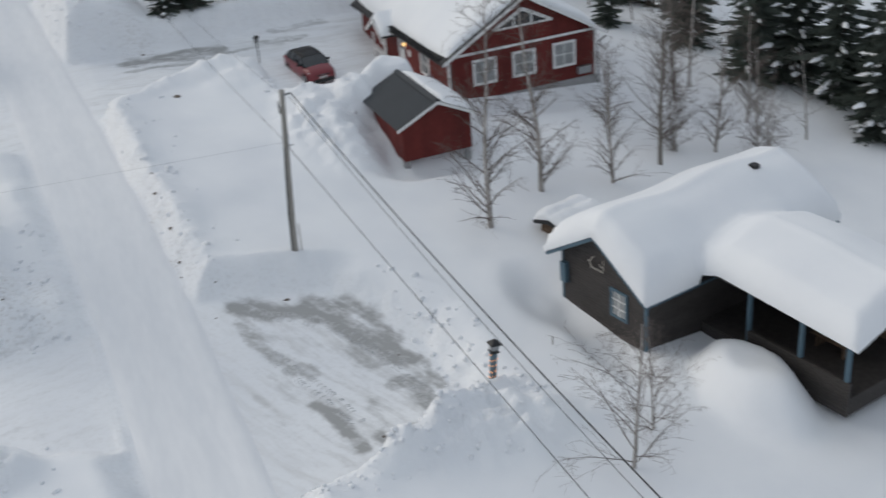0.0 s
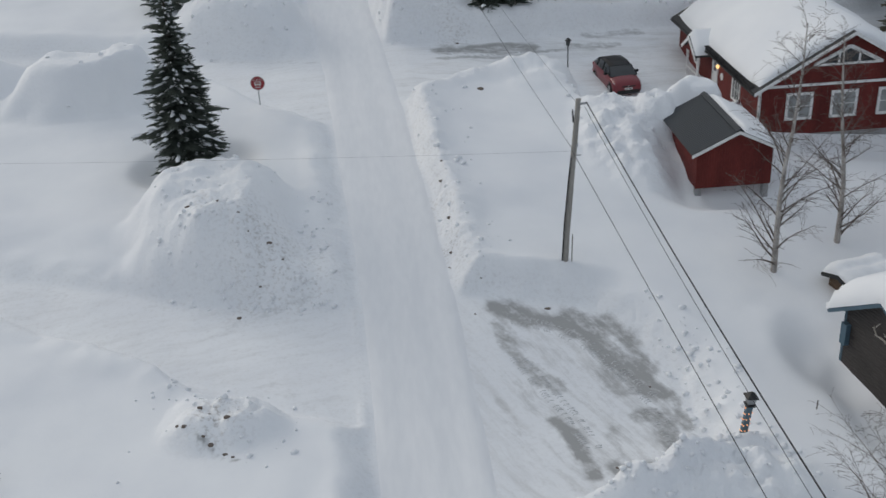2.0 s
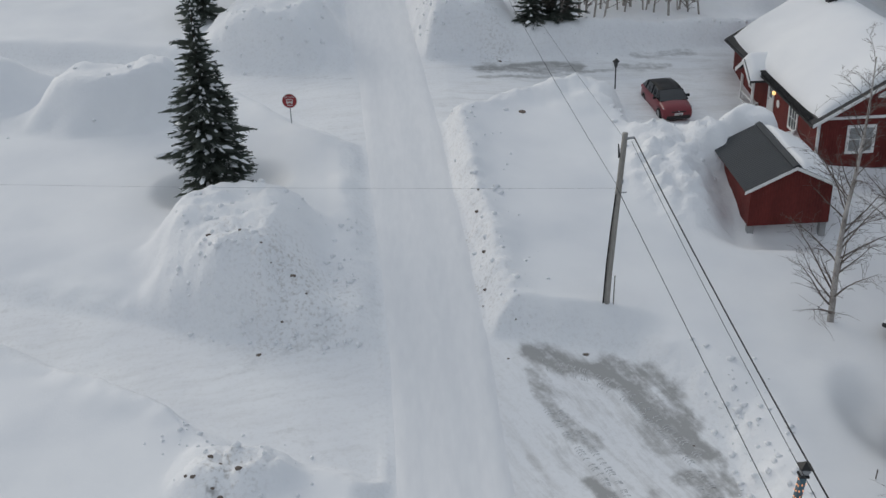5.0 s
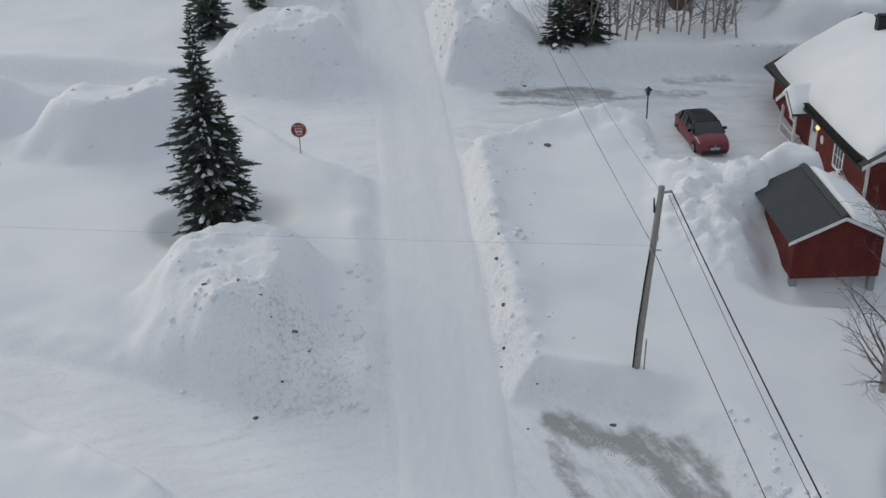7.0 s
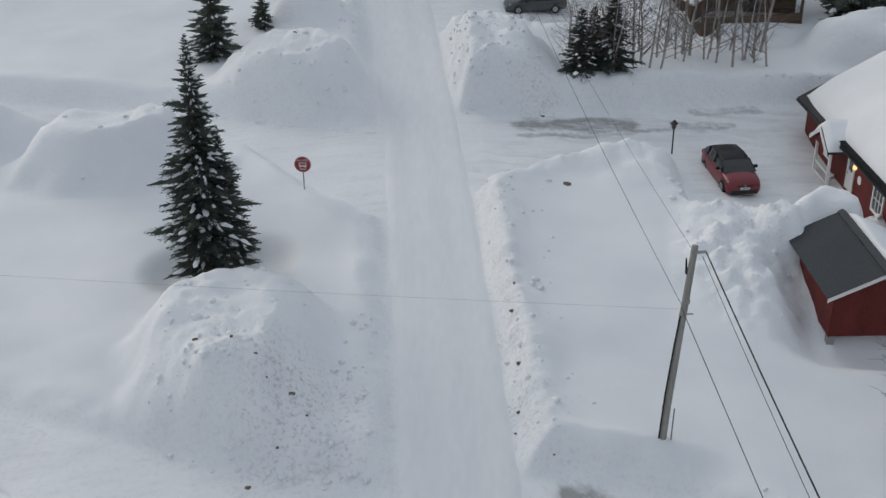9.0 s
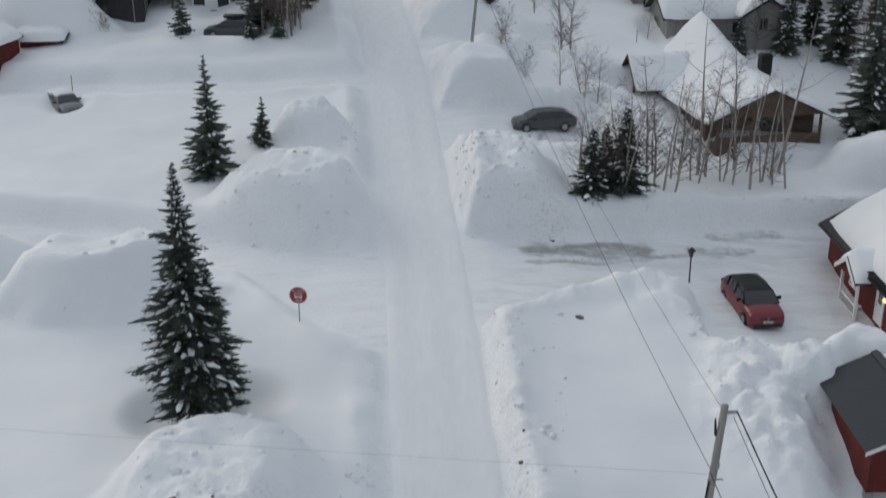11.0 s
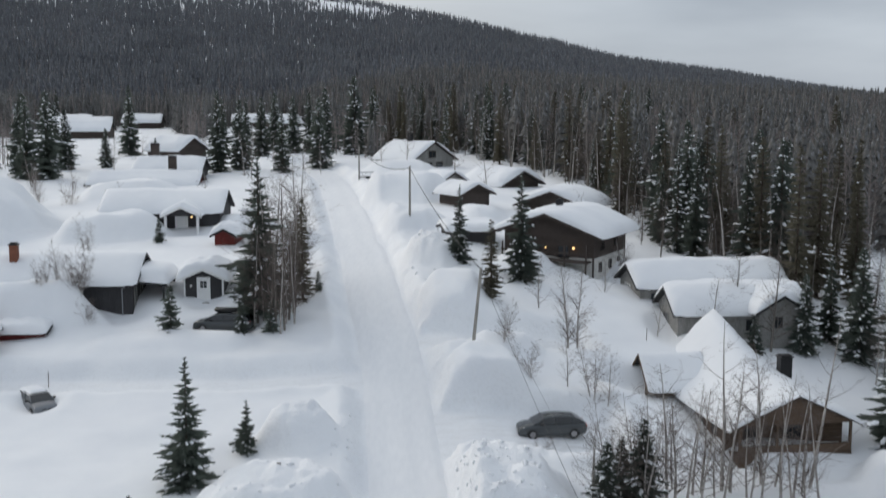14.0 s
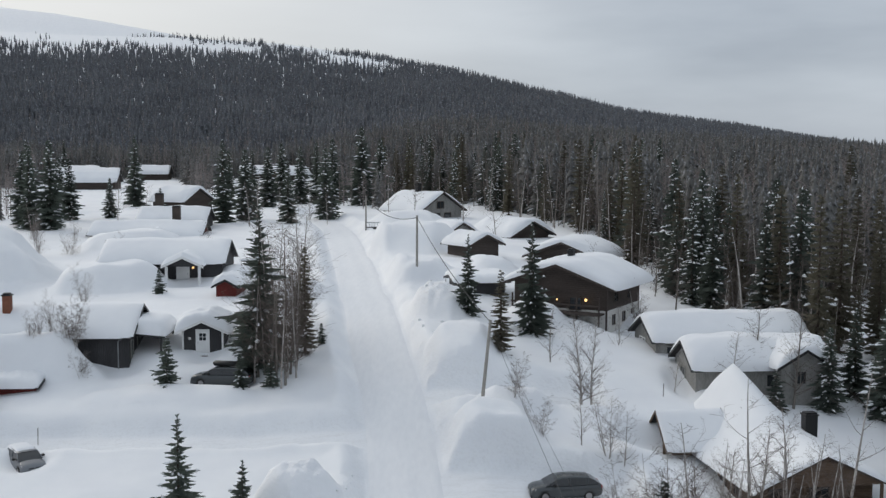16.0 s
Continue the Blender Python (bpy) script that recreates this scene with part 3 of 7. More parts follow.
    fell = 22.6 + (y - 25) * np.interp(way, [-0.6, -0.392, -0.342, -0.292, -0.225, -0.17, 0.0, 0.5], [0.150, 0.1240, 0.1178, 0.1095, 0.0965, 0.085, 0.05, -0.05])
    t = soft((y - 1500) / 900)
    hill = np.where(y > 1500, np.maximum(hill - 0.02 * (y - 1500), 0) * (1 - t) + (fell - 12) * t, hill)
    z = z + np.where(y > 250, hill * (1 + 0.03 * wave(x, y, 260, 41, 2)), 0)
    z = z - 0.10 * np.clip(x - 44, 0, 60) * np.clip(1 - (y - 150) / 200, 0, 1)
    grit = np.exp(-((d - 0.4) / 0.8) ** 2) * 0.16 * np.clip((150 - y) / 60, 0, 1) + np.clip(-yards / 0.6, 0, 1) * 0.12
    grit = grit + 0.22 * np.exp(-((d - 0.5) / 0.7) ** 2) * (~left) * soft((y - 48) / 2) * soft((70 - y) / 3)
    for mx, my, r, a in ((-4.6, 50.6, 2.6, 0.75), (-7.8, 52.4, 1.2, 0.6), (-3.0, 49.4, 1.4, 0.55), (-6.0, 48.6, 1.2, 0.5), (-6.9, 39.2, 1.2, 1.0), (8.0, 79.8, 1.5, 0.7), (1.0, 126.0, 2.2, 0.7), (3.9, 56.0, 1.2, 0.6), (4.3, 52.0, 1.2, 0.6)):
        grit = np.maximum(grit, a * np.exp(-(((x - mx) / r) ** 2 + ((y - my) / r) ** 2)))
    ice = np.zeros(np.shape(x))
    wob = 0.35 * wave(x, y, 1.2, 61, 3)
    for w, a, pts in BANDS:
        ice = np.maximum(ice, 0.94 * a * soft(1.25 - 0.8 * (segment_distance(x, y, pts) + 1.3 * wob) / w))
    ice = np.maximum(ice, 0.40 * np.clip(-polygon_distance(x, y, CLEARED[0]) / 1.0, 0, 1) * soft((x - 4.6) / 2.5))
    pack = np.clip(-yards / 0.8, 0, 1) * (0.55 + 0.45 * soft((x - 3) / 3)) + 0.25 * np.clip(-road / 0.5, 0, 1)
    lot = np.where((x > 3.5) & (y < 50), 1.0, 0.0)
    return z, np.clip(grit, 0, 1), np.clip(ice, 0, 1), np.clip(rough, 0, 1), np.clip(pack, 0, 1), lot


def ground_z(x, y):
    return float(land(np.array([float(x)]), np.array([float(y)]))[0][0])


def spread(*runs):
    out = []
    for a, b, step in runs:
        out += list(np.arange(a, b - 1e-6, step))
    return np.array(out + [runs[-1][1]])


def build_ground():
    xs = spread((-1600, -400, 100), (-400, -120, 20), (-120, -46, 3.0), (-46, -16, 0.6), (-16, 16, 0.2), (16, 28, 0.3), (28, 50, 0.6), (50, 120, 3.0), (120, 400, 20), (400, 1600, 100))
    ys = spread((-900, -100, 100), (-100, 20, 8), (20, 32, 0.8), (32, 62, 0.2), (62, 104, 0.28), (104, 150, 0.5), (150, 260, 1.6), (260, 500, 8), (500, 2600, 30))
    gx, gy = np.meshgrid(xs, ys, indexing="ij")
    z, grit, ice, rough, pack, lot = land(gx.ravel(), gy.ravel())
    me = bpy.data.meshes.new("ground")
    nx, ny = len(xs), len(ys)
    i = np.arange(nx * ny).reshape(nx, ny)
    quads = np.stack([i[:-1, :-1], i[1:, :-1], i[1:, 1:], i[:-1, 1:]], -1).reshape(-1, 4)
    me.vertices.add(nx * ny)
    me.vertices.foreach_set("co", np.stack([gx.ravel(), gy.ravel(), z], 1).astype(np.float32).ravel())
    me.loops.add(quads.size)
    me.loops.foreach_set("vertex_index", quads.astype(np.int32).ravel())
    me.polygons.add(len(quads))
    me.polygons.foreach_set("loop_start", np.arange(0, quads.size, 4, dtype=np.int32))
    me.update(calc_edges=True)
    me.validate()
    for key, val in (("grit", grit), ("ice", ice), ("rough", rough), ("pack", pack), ("lot", lot)):
        me.attributes.new(key, "FLOAT", "POINT").data.foreach_set("value", val.astype(np.float32))
    me.materials.append(SNOW_GROUND)
    me.shade_smooth()
    return tagged(new("ground", me), "deep bluish-white snow over sloping ground, banked beside cleared ways", "snow ground", kind="structure")


build_ground()

# ---- road ----
def build_road():
    """The ploughed lane: packed snow with shallow wheel tracks."""
    pts = []
    for (ax, ay), (bx, by) in zip(ROAD[:-1], ROAD[1:]):
        n = max(1, int((by - ay) / (1.0 if by < 150 else 4)))
        pts += [(ax + (bx - ax) * k / n, ay + (by - ay) * k / n) for k in range(n)]
    px, py = np.array([p[0] for p in pts]), np.array([p[1] for p in pts])
    for _ in range(12):
        px[1:-1] = (px[:-2] + 2 * px[1:-1] + px[2:]) / 4
    mesh = Mesh()
    cols = 16

    def at(u, v):
        k = min(int(u * (len(px) - 1) + 0.5), len(px) - 1)
        s = (v - 0.5) * 2
        x, y = px[k] + s * 2.35, py[k]
        track = -0.025 * (math.exp(-((abs(s) - 0.42) / 0.16) ** 2)) + 0.02 * math.exp(-(s / 0.15) ** 2)
        edge = -0.10 * max(0, abs(s) - 0.86) / 0.14
        return x, y, float(bare(np.array([x]), np.array([y]))[0]) + 0.09 + track + edge + 0.015 * float(wave(np.array([x * 2]), np.array([y]), 1.5, 51, 2)[0])
    mesh.grid(len(px) - 1, cols, at)
    ob = new("road", mesh.data("road", ROADSNOW, True))
    return tagged(ob, "narrow road of packed white snow with faint wheel tracks", "road", kind="structure")


ROADSNOW = material("packed_road_snow", (0.745, 0.757, 0.778), 0.65, 0.05, 0.7, 0.10, 6.0, second=(0.825, 0.834, 0.846), stretch=(1.0, 0.16, 1.0))
build_road()


# ---- houses ----
def snow_cap(L, W, rise, over, thick, seed, mat_parent, droop=0.12, front=0.0, lift=None, name="snow_cap"):
    """The rounded load of snow on a gable roof whose ridge lies along x at height rise over its eaves."""
    a, b = L / 2 + over, W / 2 + over
    rng = random.Random(seed)
    ph = [rng.uniform(0, 6) for _ in range(6)]
    mesh = Mesh()
    nu, nv = 30, 26

    def roof(v):
        return rise * (1 - abs(v) * (W / 2 + over) / (W / 2))

    def top(u, v):
        edge = max(0.0, 1 - abs(u) ** 9) ** 0.45 * max(0.0, 1 - abs(v) ** 7) ** 0.45
        x, y = u * (a + 0.10 * edge), v * (b + 0.16 * (1 - abs(u) ** 6))
        round_ridge = -0.35 * thick * math.exp(-(v / 0.16) ** 2) - 0.10 * rise * math.exp(-(v / 0.12) ** 2)
        lump = 0.08 * math.sin(u * 5 + ph[0]) + 0.06 * math.sin(u * 11 + v * 4 + ph[1]) + 0.06 * math.sin(v * 7 + ph[2]) + 0.05 * math.sin(u * 19 + ph[3]) * math.sin(v * 15 + ph[4])
        z = roof(v) + thick * edge * (1 + lump) + round_ridge * edge - droop * (1 - edge) * abs(v) ** 3
        if lift:
            z += edge * lift(x, y)
        return x - front * (1 - u) / 2, y, z

    def spread11(t):
        s = 2 * t - 1
        return math.copysign(1 - (1 - abs(s)) ** 1.6, s)
    mesh.grid(nu, nv, lambda i, j: top(spread11(i), spread11(j)))
    # under side, a little in from the edge
    mesh.grid(2, 8, lambda i, j: ((2 * i - 1) * a - front * (1 - i), (2 * j - 1) * b, roof(2 * j - 1) + 0.012), True)
    ob = part(name, mesh, SNOW, mat_parent, "thick rounded load of white snow", True)
    return ob


def window(parent, side, along, z, w, h, L, W, frame_mat=WHITE, cols=2, rows=2, glass=GLASS, proud=0.03, trim=0.11, bar_mat=None):
    """A framed window on one wall; side is +y, -y, +x or -x of the house."""
    def place(mesh_boxes, name, mat, par, depth0, depth1, label=""):
        m = Mesh()
        for u0, u1, z0, z1 in mesh_boxes:
            if side[1] == "y":
                s = 1 if side[0] == "+" else -1
                d = sorted((s * (W / 2 + depth0), s * (W / 2 + depth1)))
                m.box(u0, u1, d[0], d[1], z0, z1)
            else:
                s = 1 if side[0] == "+" else -1
                d = sorted((s * (L / 2 + depth0), s * (L / 2 + depth1)))
                m.box(d[0], d[1], u0, u1, z0, z1)
        return part(name, m, mat, par, label)
    a, b, t = along - w / 2, along + w / 2, trim
    fr = place([(a - t, a, z - t, z + h + t), (b, b + t, z - t, z + h + t), (a, b, z - t, z), (a, b, z + h, z + h + t)], "window", frame_mat, parent, 0.0, proud + 0.04)
    place([(a, b, z, z + h)], "pane", glass, fr, 0.002, 0.015)
    bars = [(a + w * k / cols - 0.025, a + w * k / cols + 0.025, z, z + h) for k in range(1, cols)]
    bars += [(a, b, z + h * k / rows - 0.018, z + h * k / rows + 0.018) for k in range(1, rows)]
    if bars:
        place(bars, "glazing_bar", bar_mat or frame_mat, fr, 0.016, proud + 0.02)
    return fr


def door(parent, side, along, z, w, h, L, W, mat=WHITE, light=True):
    def box(m, u0, u1, z0, z1, d0, d1):
        s = 1 if side[0] == "+" else -1
        if side[1] == "y":
            d = sorted((s * (W / 2 + d0), s * (W / 2 + d1)))
            m.box(u0, u1, d[0], d[1], z0, z1)
        else:
            d = sorted((s * (L / 2 + d0), s * (L / 2 + d1)))
            m.box(d[0], d[1], u0, u1, z0, z1)
        return m
    a, b = along - w / 2, along + w / 2
    leaf = part("door", box(Mesh(), a, b, z, z + h, 0.0, 0.045), mat, parent, "white panelled door")
    fr = Mesh()
    for u0, u1, z0, z1 in ((a - 0.09, a, z, z + h + 0.1), (b, b + 0.09, z, z + h + 0.1), (a, b, z + h, z + h + 0.1)):
        box(fr, u0, u1, z0, z1, 0.0, 0.07)
    part("door_frame", fr, WHITE, parent)
    if light:
        g = Mesh()
        for k in range(2):
            for j in range(2):
                box(g, a + w * (0.22 + 0.30 * k), a + w * (0.48 + 0.30 * k), z + h * (0.58 + 0.16 * j), z + h * (0.72 + 0.16 * j), 0.046, 0.052)
        part("pane", g, GLASS, leaf)
    hd = box(Mesh(), b - 0.13, b - 0.09, z + h * 0.46, z + h * 0.5, 0.046, 0.11)
    part("handle", hd, METAL, leaf)
    return leaf


def house(name, x, y, z, turn, L, W, wall_h, rise, wall, over=0.5, thick=0.6, seed=1, label="", trim=WHITE, fascia=None, category="house", plinth=None, snow=True, group="", cap_over=None):
    """A gable-roofed building, its ridge along its own x: walls, corner boards, roof slabs, barge boards, gutters and the snow on it."""
    ob = thing(name, x, y, z, turn, label, category, group)
    a, b = L / 2, W / 2
    part("wall", Mesh().prism([(-b, -1.2), (b, -1.2), (b, wall_h), (0, wall_h + rise), (-b, wall_h)], "x", -a, a), wall, ob)
    if plinth:
        part("plinth", Mesh().prism([(-b - 0.02, -1.4), (b + 0.02, -1.4), (b + 0.02, plinth), (-b - 0.02, plinth)], "x", -a - 0.02, a + 0.02), PLASTER, ob, "pale plastered basement")
    k = (b + over) / b
    drop = rise * k
    for s in (-1, 1):
        m = Mesh().prism([(0, wall_h + rise + 0.02), (s * (b + over), wall_h + rise - drop + 0.02), (s * (b + over), wall_h + rise - drop + 0.16), (0, wall_h + rise + 0.16)], "x", -a - over, a + over)
        part("roof", m, ROOFING, ob)
        part("gutter", Mesh().tube([(-a - over, s * (b + over + 0.05), wall_h + rise - drop + 0.03), (a + over, s * (b + over + 0.05), wall_h + rise - drop + 0.03)], 0.055, 6), fascia or BLACKMETAL, ob)
    for e in (-1, 1):
        m = Mesh()
        for s in (-1, 1):
            d = sorted((e * (a + over), e * (a + over + 0.03)))
            m.prism([(0, wall_h + rise - 0.06), (s * (b + over), wall_h + rise - drop - 0.06), (s * (b + over), wall_h + rise - drop + 0.17), (0, wall_h + rise + 0.17)], "x", d[0], d[1])
        part("barge_board", m, trim if fascia is None else fascia, ob)
    for cx in (-1, 1):
        for cy in (-1, 1):
            m = Mesh()
            m.box(*sorted((cx * (a + 0.025), cx * (a - 0.12))), *sorted((cy * b, cy * (b + 0.025))), -0.6, wall_h)
            m.box(*sorted((cx * a, cx * (a + 0.025))), *sorted((cy * b, cy * (b - 0.12))), -0.6, wall_h)
            part("corner_board", m, trim, ob)
    if snow:
        cap = snow_cap(L, W, rise, over if cap_over is None else cap_over, thick, seed, ob)
        cap.location.z = wall_h + 0.15
    return ob


def chimney(parent, x, y, z0, z1, w=0.7, d=0.6, mat=BRICK, cap=True):
    c = part("chimney", Mesh().box(x - w / 2, x + w / 2, y - d / 2, y + d / 2, z0, z1), mat, parent)
    if cap:
        part("chimney_cap", Mesh().box(x - w / 2 - 0.08, x + w / 2 + 0.08, y - d / 2 - 0.08, y + d / 2 + 0.08, z1 + 0.002, z1 + 0.09).box(x - w / 2 + 0.05, x + w / 2 - 0.05, y - d / 2 + 0.05, y + d / 2 - 0.05, z1 + 0.09, z1 + 0.22), BLACKMETAL, c)
    return c



def glow_lamp(parent, x, y, z, r=0.09, name="wall_lamp"):
    m = Mesh().tube([(x, y, z - r), (x, y, z - r * 0.3), (x, y, z + r * 0.5), (x, y, z + r)], [r * 0.5, r, r, r * 0.4], 8)
    return part(name, m, GLOW, parent, "lit warm lamp", True)


# red house beside the side road
def red_house():
    L, W = 17.0, 11.0
    h = house("red_house", 30.6, 72.4, -4.2, 90, L, W, 3.05, 3.2, RED, 0.55, 0.75, 3, "red boarded house with white trim under deep roof snow", category="house", cap_over=0.12)
    for along in (-3.05, 0.0, 2.9):
        window(h, "-x", along, 0.95, 1.4, 1.45, L, W, cols=2, rows=2, glass=CURTAIN, trim=0.17)
    # broad window that fills the top of the gable
    m = Mesh().prism([(-2.2, 4.2), (2.2, 4.2), (2.2, 4.38), (0.12, 5.45), (-0.12, 5.45), (-2.2, 4.38)], "x", -L / 2 - 0.05, -L / 2 - 0.002)
    fr = part("gable_window", m, WHITE, h)
    for pane in ([(-1.75, 4.36), (-0.72, 4.36), (-0.72, 4.90)], [(-0.58, 4.36), (0.58, 4.36), (0.58, 4.95), (0.0, 5.24), (-0.58, 4.95)], [(0.72, 4.36), (1.75, 4.36), (0.72, 4.90)]):
        part("pane", Mesh().prism(pane, "x", -L / 2 - 0.066, -L / 2 - 0.052), GLASS, fr)
    part("belt_board", Mesh().box(-L / 2 - 0.04, -L / 2, -W / 2, W / 2, 2.95, 3.12), WHITE, h)
    part("plinth", Mesh().box(-L / 2 - 0.03, -L / 2 + 0.3, -W / 2 - 0.03, W / 2 + 0.03, -1.6, -0.2), CONCRETE, h, "grey concrete plinth")
    part("drainpipe", Mesh().tube([(-L / 2 - 0.5, -W / 2 - 0.55, 2.55), (-L / 2 - 0.2, -W / 2 - 0.12, 2.1), (-L / 2 - 0.12, -W / 2 - 0.08, 1.9), (-L / 2 - 0.12, -W / 2 - 0.08, -0.9)], 0.05, 6), BLACKMETAL, h, "black drainpipe")
    part("meter_box", Mesh().box(-L / 2 - 0.3, -L / 2, -W / 2 + 0.5, -W / 2 + 1.5, 0.1, 0.6), METAL, h)
    # long wall by the yard: entrance, porch gable, windows
    s = W / 2
    door(h, "+y", -0.1, 0.35, 0.95, 2.05, L, W)
    window(h, "+y", -4.4, 0.9, 1.3, 1.35, L, W, cols=3, rows=2, trim=0.14)
    part("round_sign", Mesh().tube([(-1.5, s, 1.55), (-1.5, s + 0.04, 1.55)], 0.26, 14), WHITE, h, "round white wall plaque with blue mark")
    glow_lamp(h, -0.95, s + 0.16, 2.1, 0.13)
    part("entrance_pillar", Mesh().box(0.75, 0.9, s + 0.9, s + 1.05, -0.4, 2.4), WHITE, h)
    part("entrance_pillar", Mesh().box(3.15, 3.3, s + 0.9, s + 1.05, -0.4, 2.4), WHITE, h)
    p = Mesh()
    for k in (-1, 1):
        p.prism([(2.0, 3.35), (2.0 + k * 1.55, 2.35), (2.0 + k * 1.55, 2.5), (2.0, 3.5)], "y", s - 1.0, s + 1.35)
    part("porch_roof", p, ROOFING, h)
    b = Mesh()
    for k in (-1, 1):
        b.prism([(2.0, 3.22), (2.0 + k * 1.6, 2.2), (2.0 + k * 1.6, 2.46), (2.0, 3.48)], "y", s + 1.35, s + 1.40)
    part("porch_barge_board", b, WHITE, h)
    pc = Mesh().grid(14, 12, lambda u, v: (2.0 + (u - 0.5) * 3.1, s - 1.2 + 2.5 * v, 3.5 - abs(u - 0.5) * 2.0 + 0.45 * max(0, 1 - abs(2 * u - 1) ** 6) ** 0.5 * max(0, 1 - abs(2 * v - 1) ** 8) ** 0.5), True)
    part("porch_snow", pc, SNOW, h, "rounded snow on the porch", True)
    part("porch_gable", Mesh().prism([(0.8, 2.35), (3.2, 2.35), (2.0, 3.2)], "y", s + 1.1, s + 1.2), RED, h)
    part("porch_rail", Mesh().box(0.9, 3.15, s + 0.95, s + 1.0, 0.9, 1.02).box(0.9, 3.15, s + 0.95, s + 1.0, 0.3, 0.4), WHITE, h)
    window(h, "+y", 3.9, 0.9, 0.9, 1.2, L, W, cols=2, rows=2)
    # eaves net and snow guard
    for k in range(46):
        x = -L / 2 + 0.2 + k * 0.2
        part("snow_guard_bar", Mesh().box(x, x + 0.06, s + 0.22, s + 0.62, 2.86, 3.10), BLACKMETAL, h)
    chimney(h, 4.6, 0.4, 5.2, 7.2, 0.6, 0.6, BLACKMETAL)
    return h


red_house()


# small red shed on concrete feet
def red_shed():
    x, y, z = 21.4, 60.2, -5.15
    L, W, hh, rise = 5.7, 4.4, 2.45, 1.06
    s = thing("red_shed", x, y, z, 90, "small red boarded shed with ribbed dark roof on concrete feet", "shed")
    a, b, o = L / 2, W / 2, 0.48
    part("wall", Mesh().prism([(-b, 0.5), (b, 0.5), (b, 0.5 + hh), (0, 0.5 + hh + rise), (-b, 0.5 + hh)], "x", -a, a), RED, s)
    for cy in (-1, 1):
        part("corner_board", Mesh().box(-a - 0.025, -a + 0.1, *sorted((cy * b, cy * (b + 0.025))), 0.5, 0.5 + hh), RED, s)
    for cx in (-1, 1):
        for cy in (-1, 1):
            part("foot", Mesh().box(cx * (a - 0.25) - 0.17, cx * (a - 0.25) + 0.17, cy * (b - 0.2) - 0.17, cy * (b - 0.2) + 0.17, -0.9, 0.498), CONCRETE, s, "grey concrete foot")
    k = rise * (b + o) / b
    for side in (-1, 1):
        n = 128
        m = Mesh()
        top = 0.5 + hh + rise

        def at(u, v, side=side):
            rib = 0.018 * (1 if (int(u * n) % 4) < 1 else 0)
            return (u - 0.5) * 2 * (a + o), side * v * (b + o), top + 0.06 - v * k + rib
        m.grid(n, 1, at, side > 0)
        m.grid(1, 1, lambda u, v: ((u - 0.5) * 2 * (a + o), side * v * (b + o), top + 0.02 - v * k), side < 0)
        part("roof", m, SHEET, s, "ribbed dark grey metal roof")
    part("ridge_cap", Mesh().prism([(-0.22, top + 0.0), (0, top + 0.13), (0.22, top + 0.0), (0.22, top + 0.04), (0, top + 0.17), (-0.22, top + 0.04)], "x", -a - o, a + o), SHEET, s)
    for e in (-1, 1):
        m = Mesh()
        for side in (-1, 1):
            m.prism([(0, top - 0.14), (side * (b + o), top - k - 0.14), (side * (b + o), top - k + 0.05), (0, top + 0.05)], "x", *sorted((e * (a + o), e * (a + o + 0.03))))
        part("barge_board", m, WHITE, s)
    # snow left on the slope away from the yard, and along the ridge's back
    m = Mesh()

    def cap(u, v):
        xx = (u - 0.5) * 2 * (a + o - 0.02)
        vv = 0.10 + 0.88 * v
        edge = max(0, 1 - abs(2 * u - 1) ** 8) ** 0.5 * max(0, 1 - abs(2 * v - 1) ** 6) ** 0.5
        return xx, -vv * (b + o), top + 0.07 - vv * k + edge * (0.32 + 0.05 * math.sin(9 * u + 4 * v))
    m.grid(20, 16, cap, True)
    part("snow_cap", m, SNOW, s, "patch of white snow", True)
    return s


red_shed()


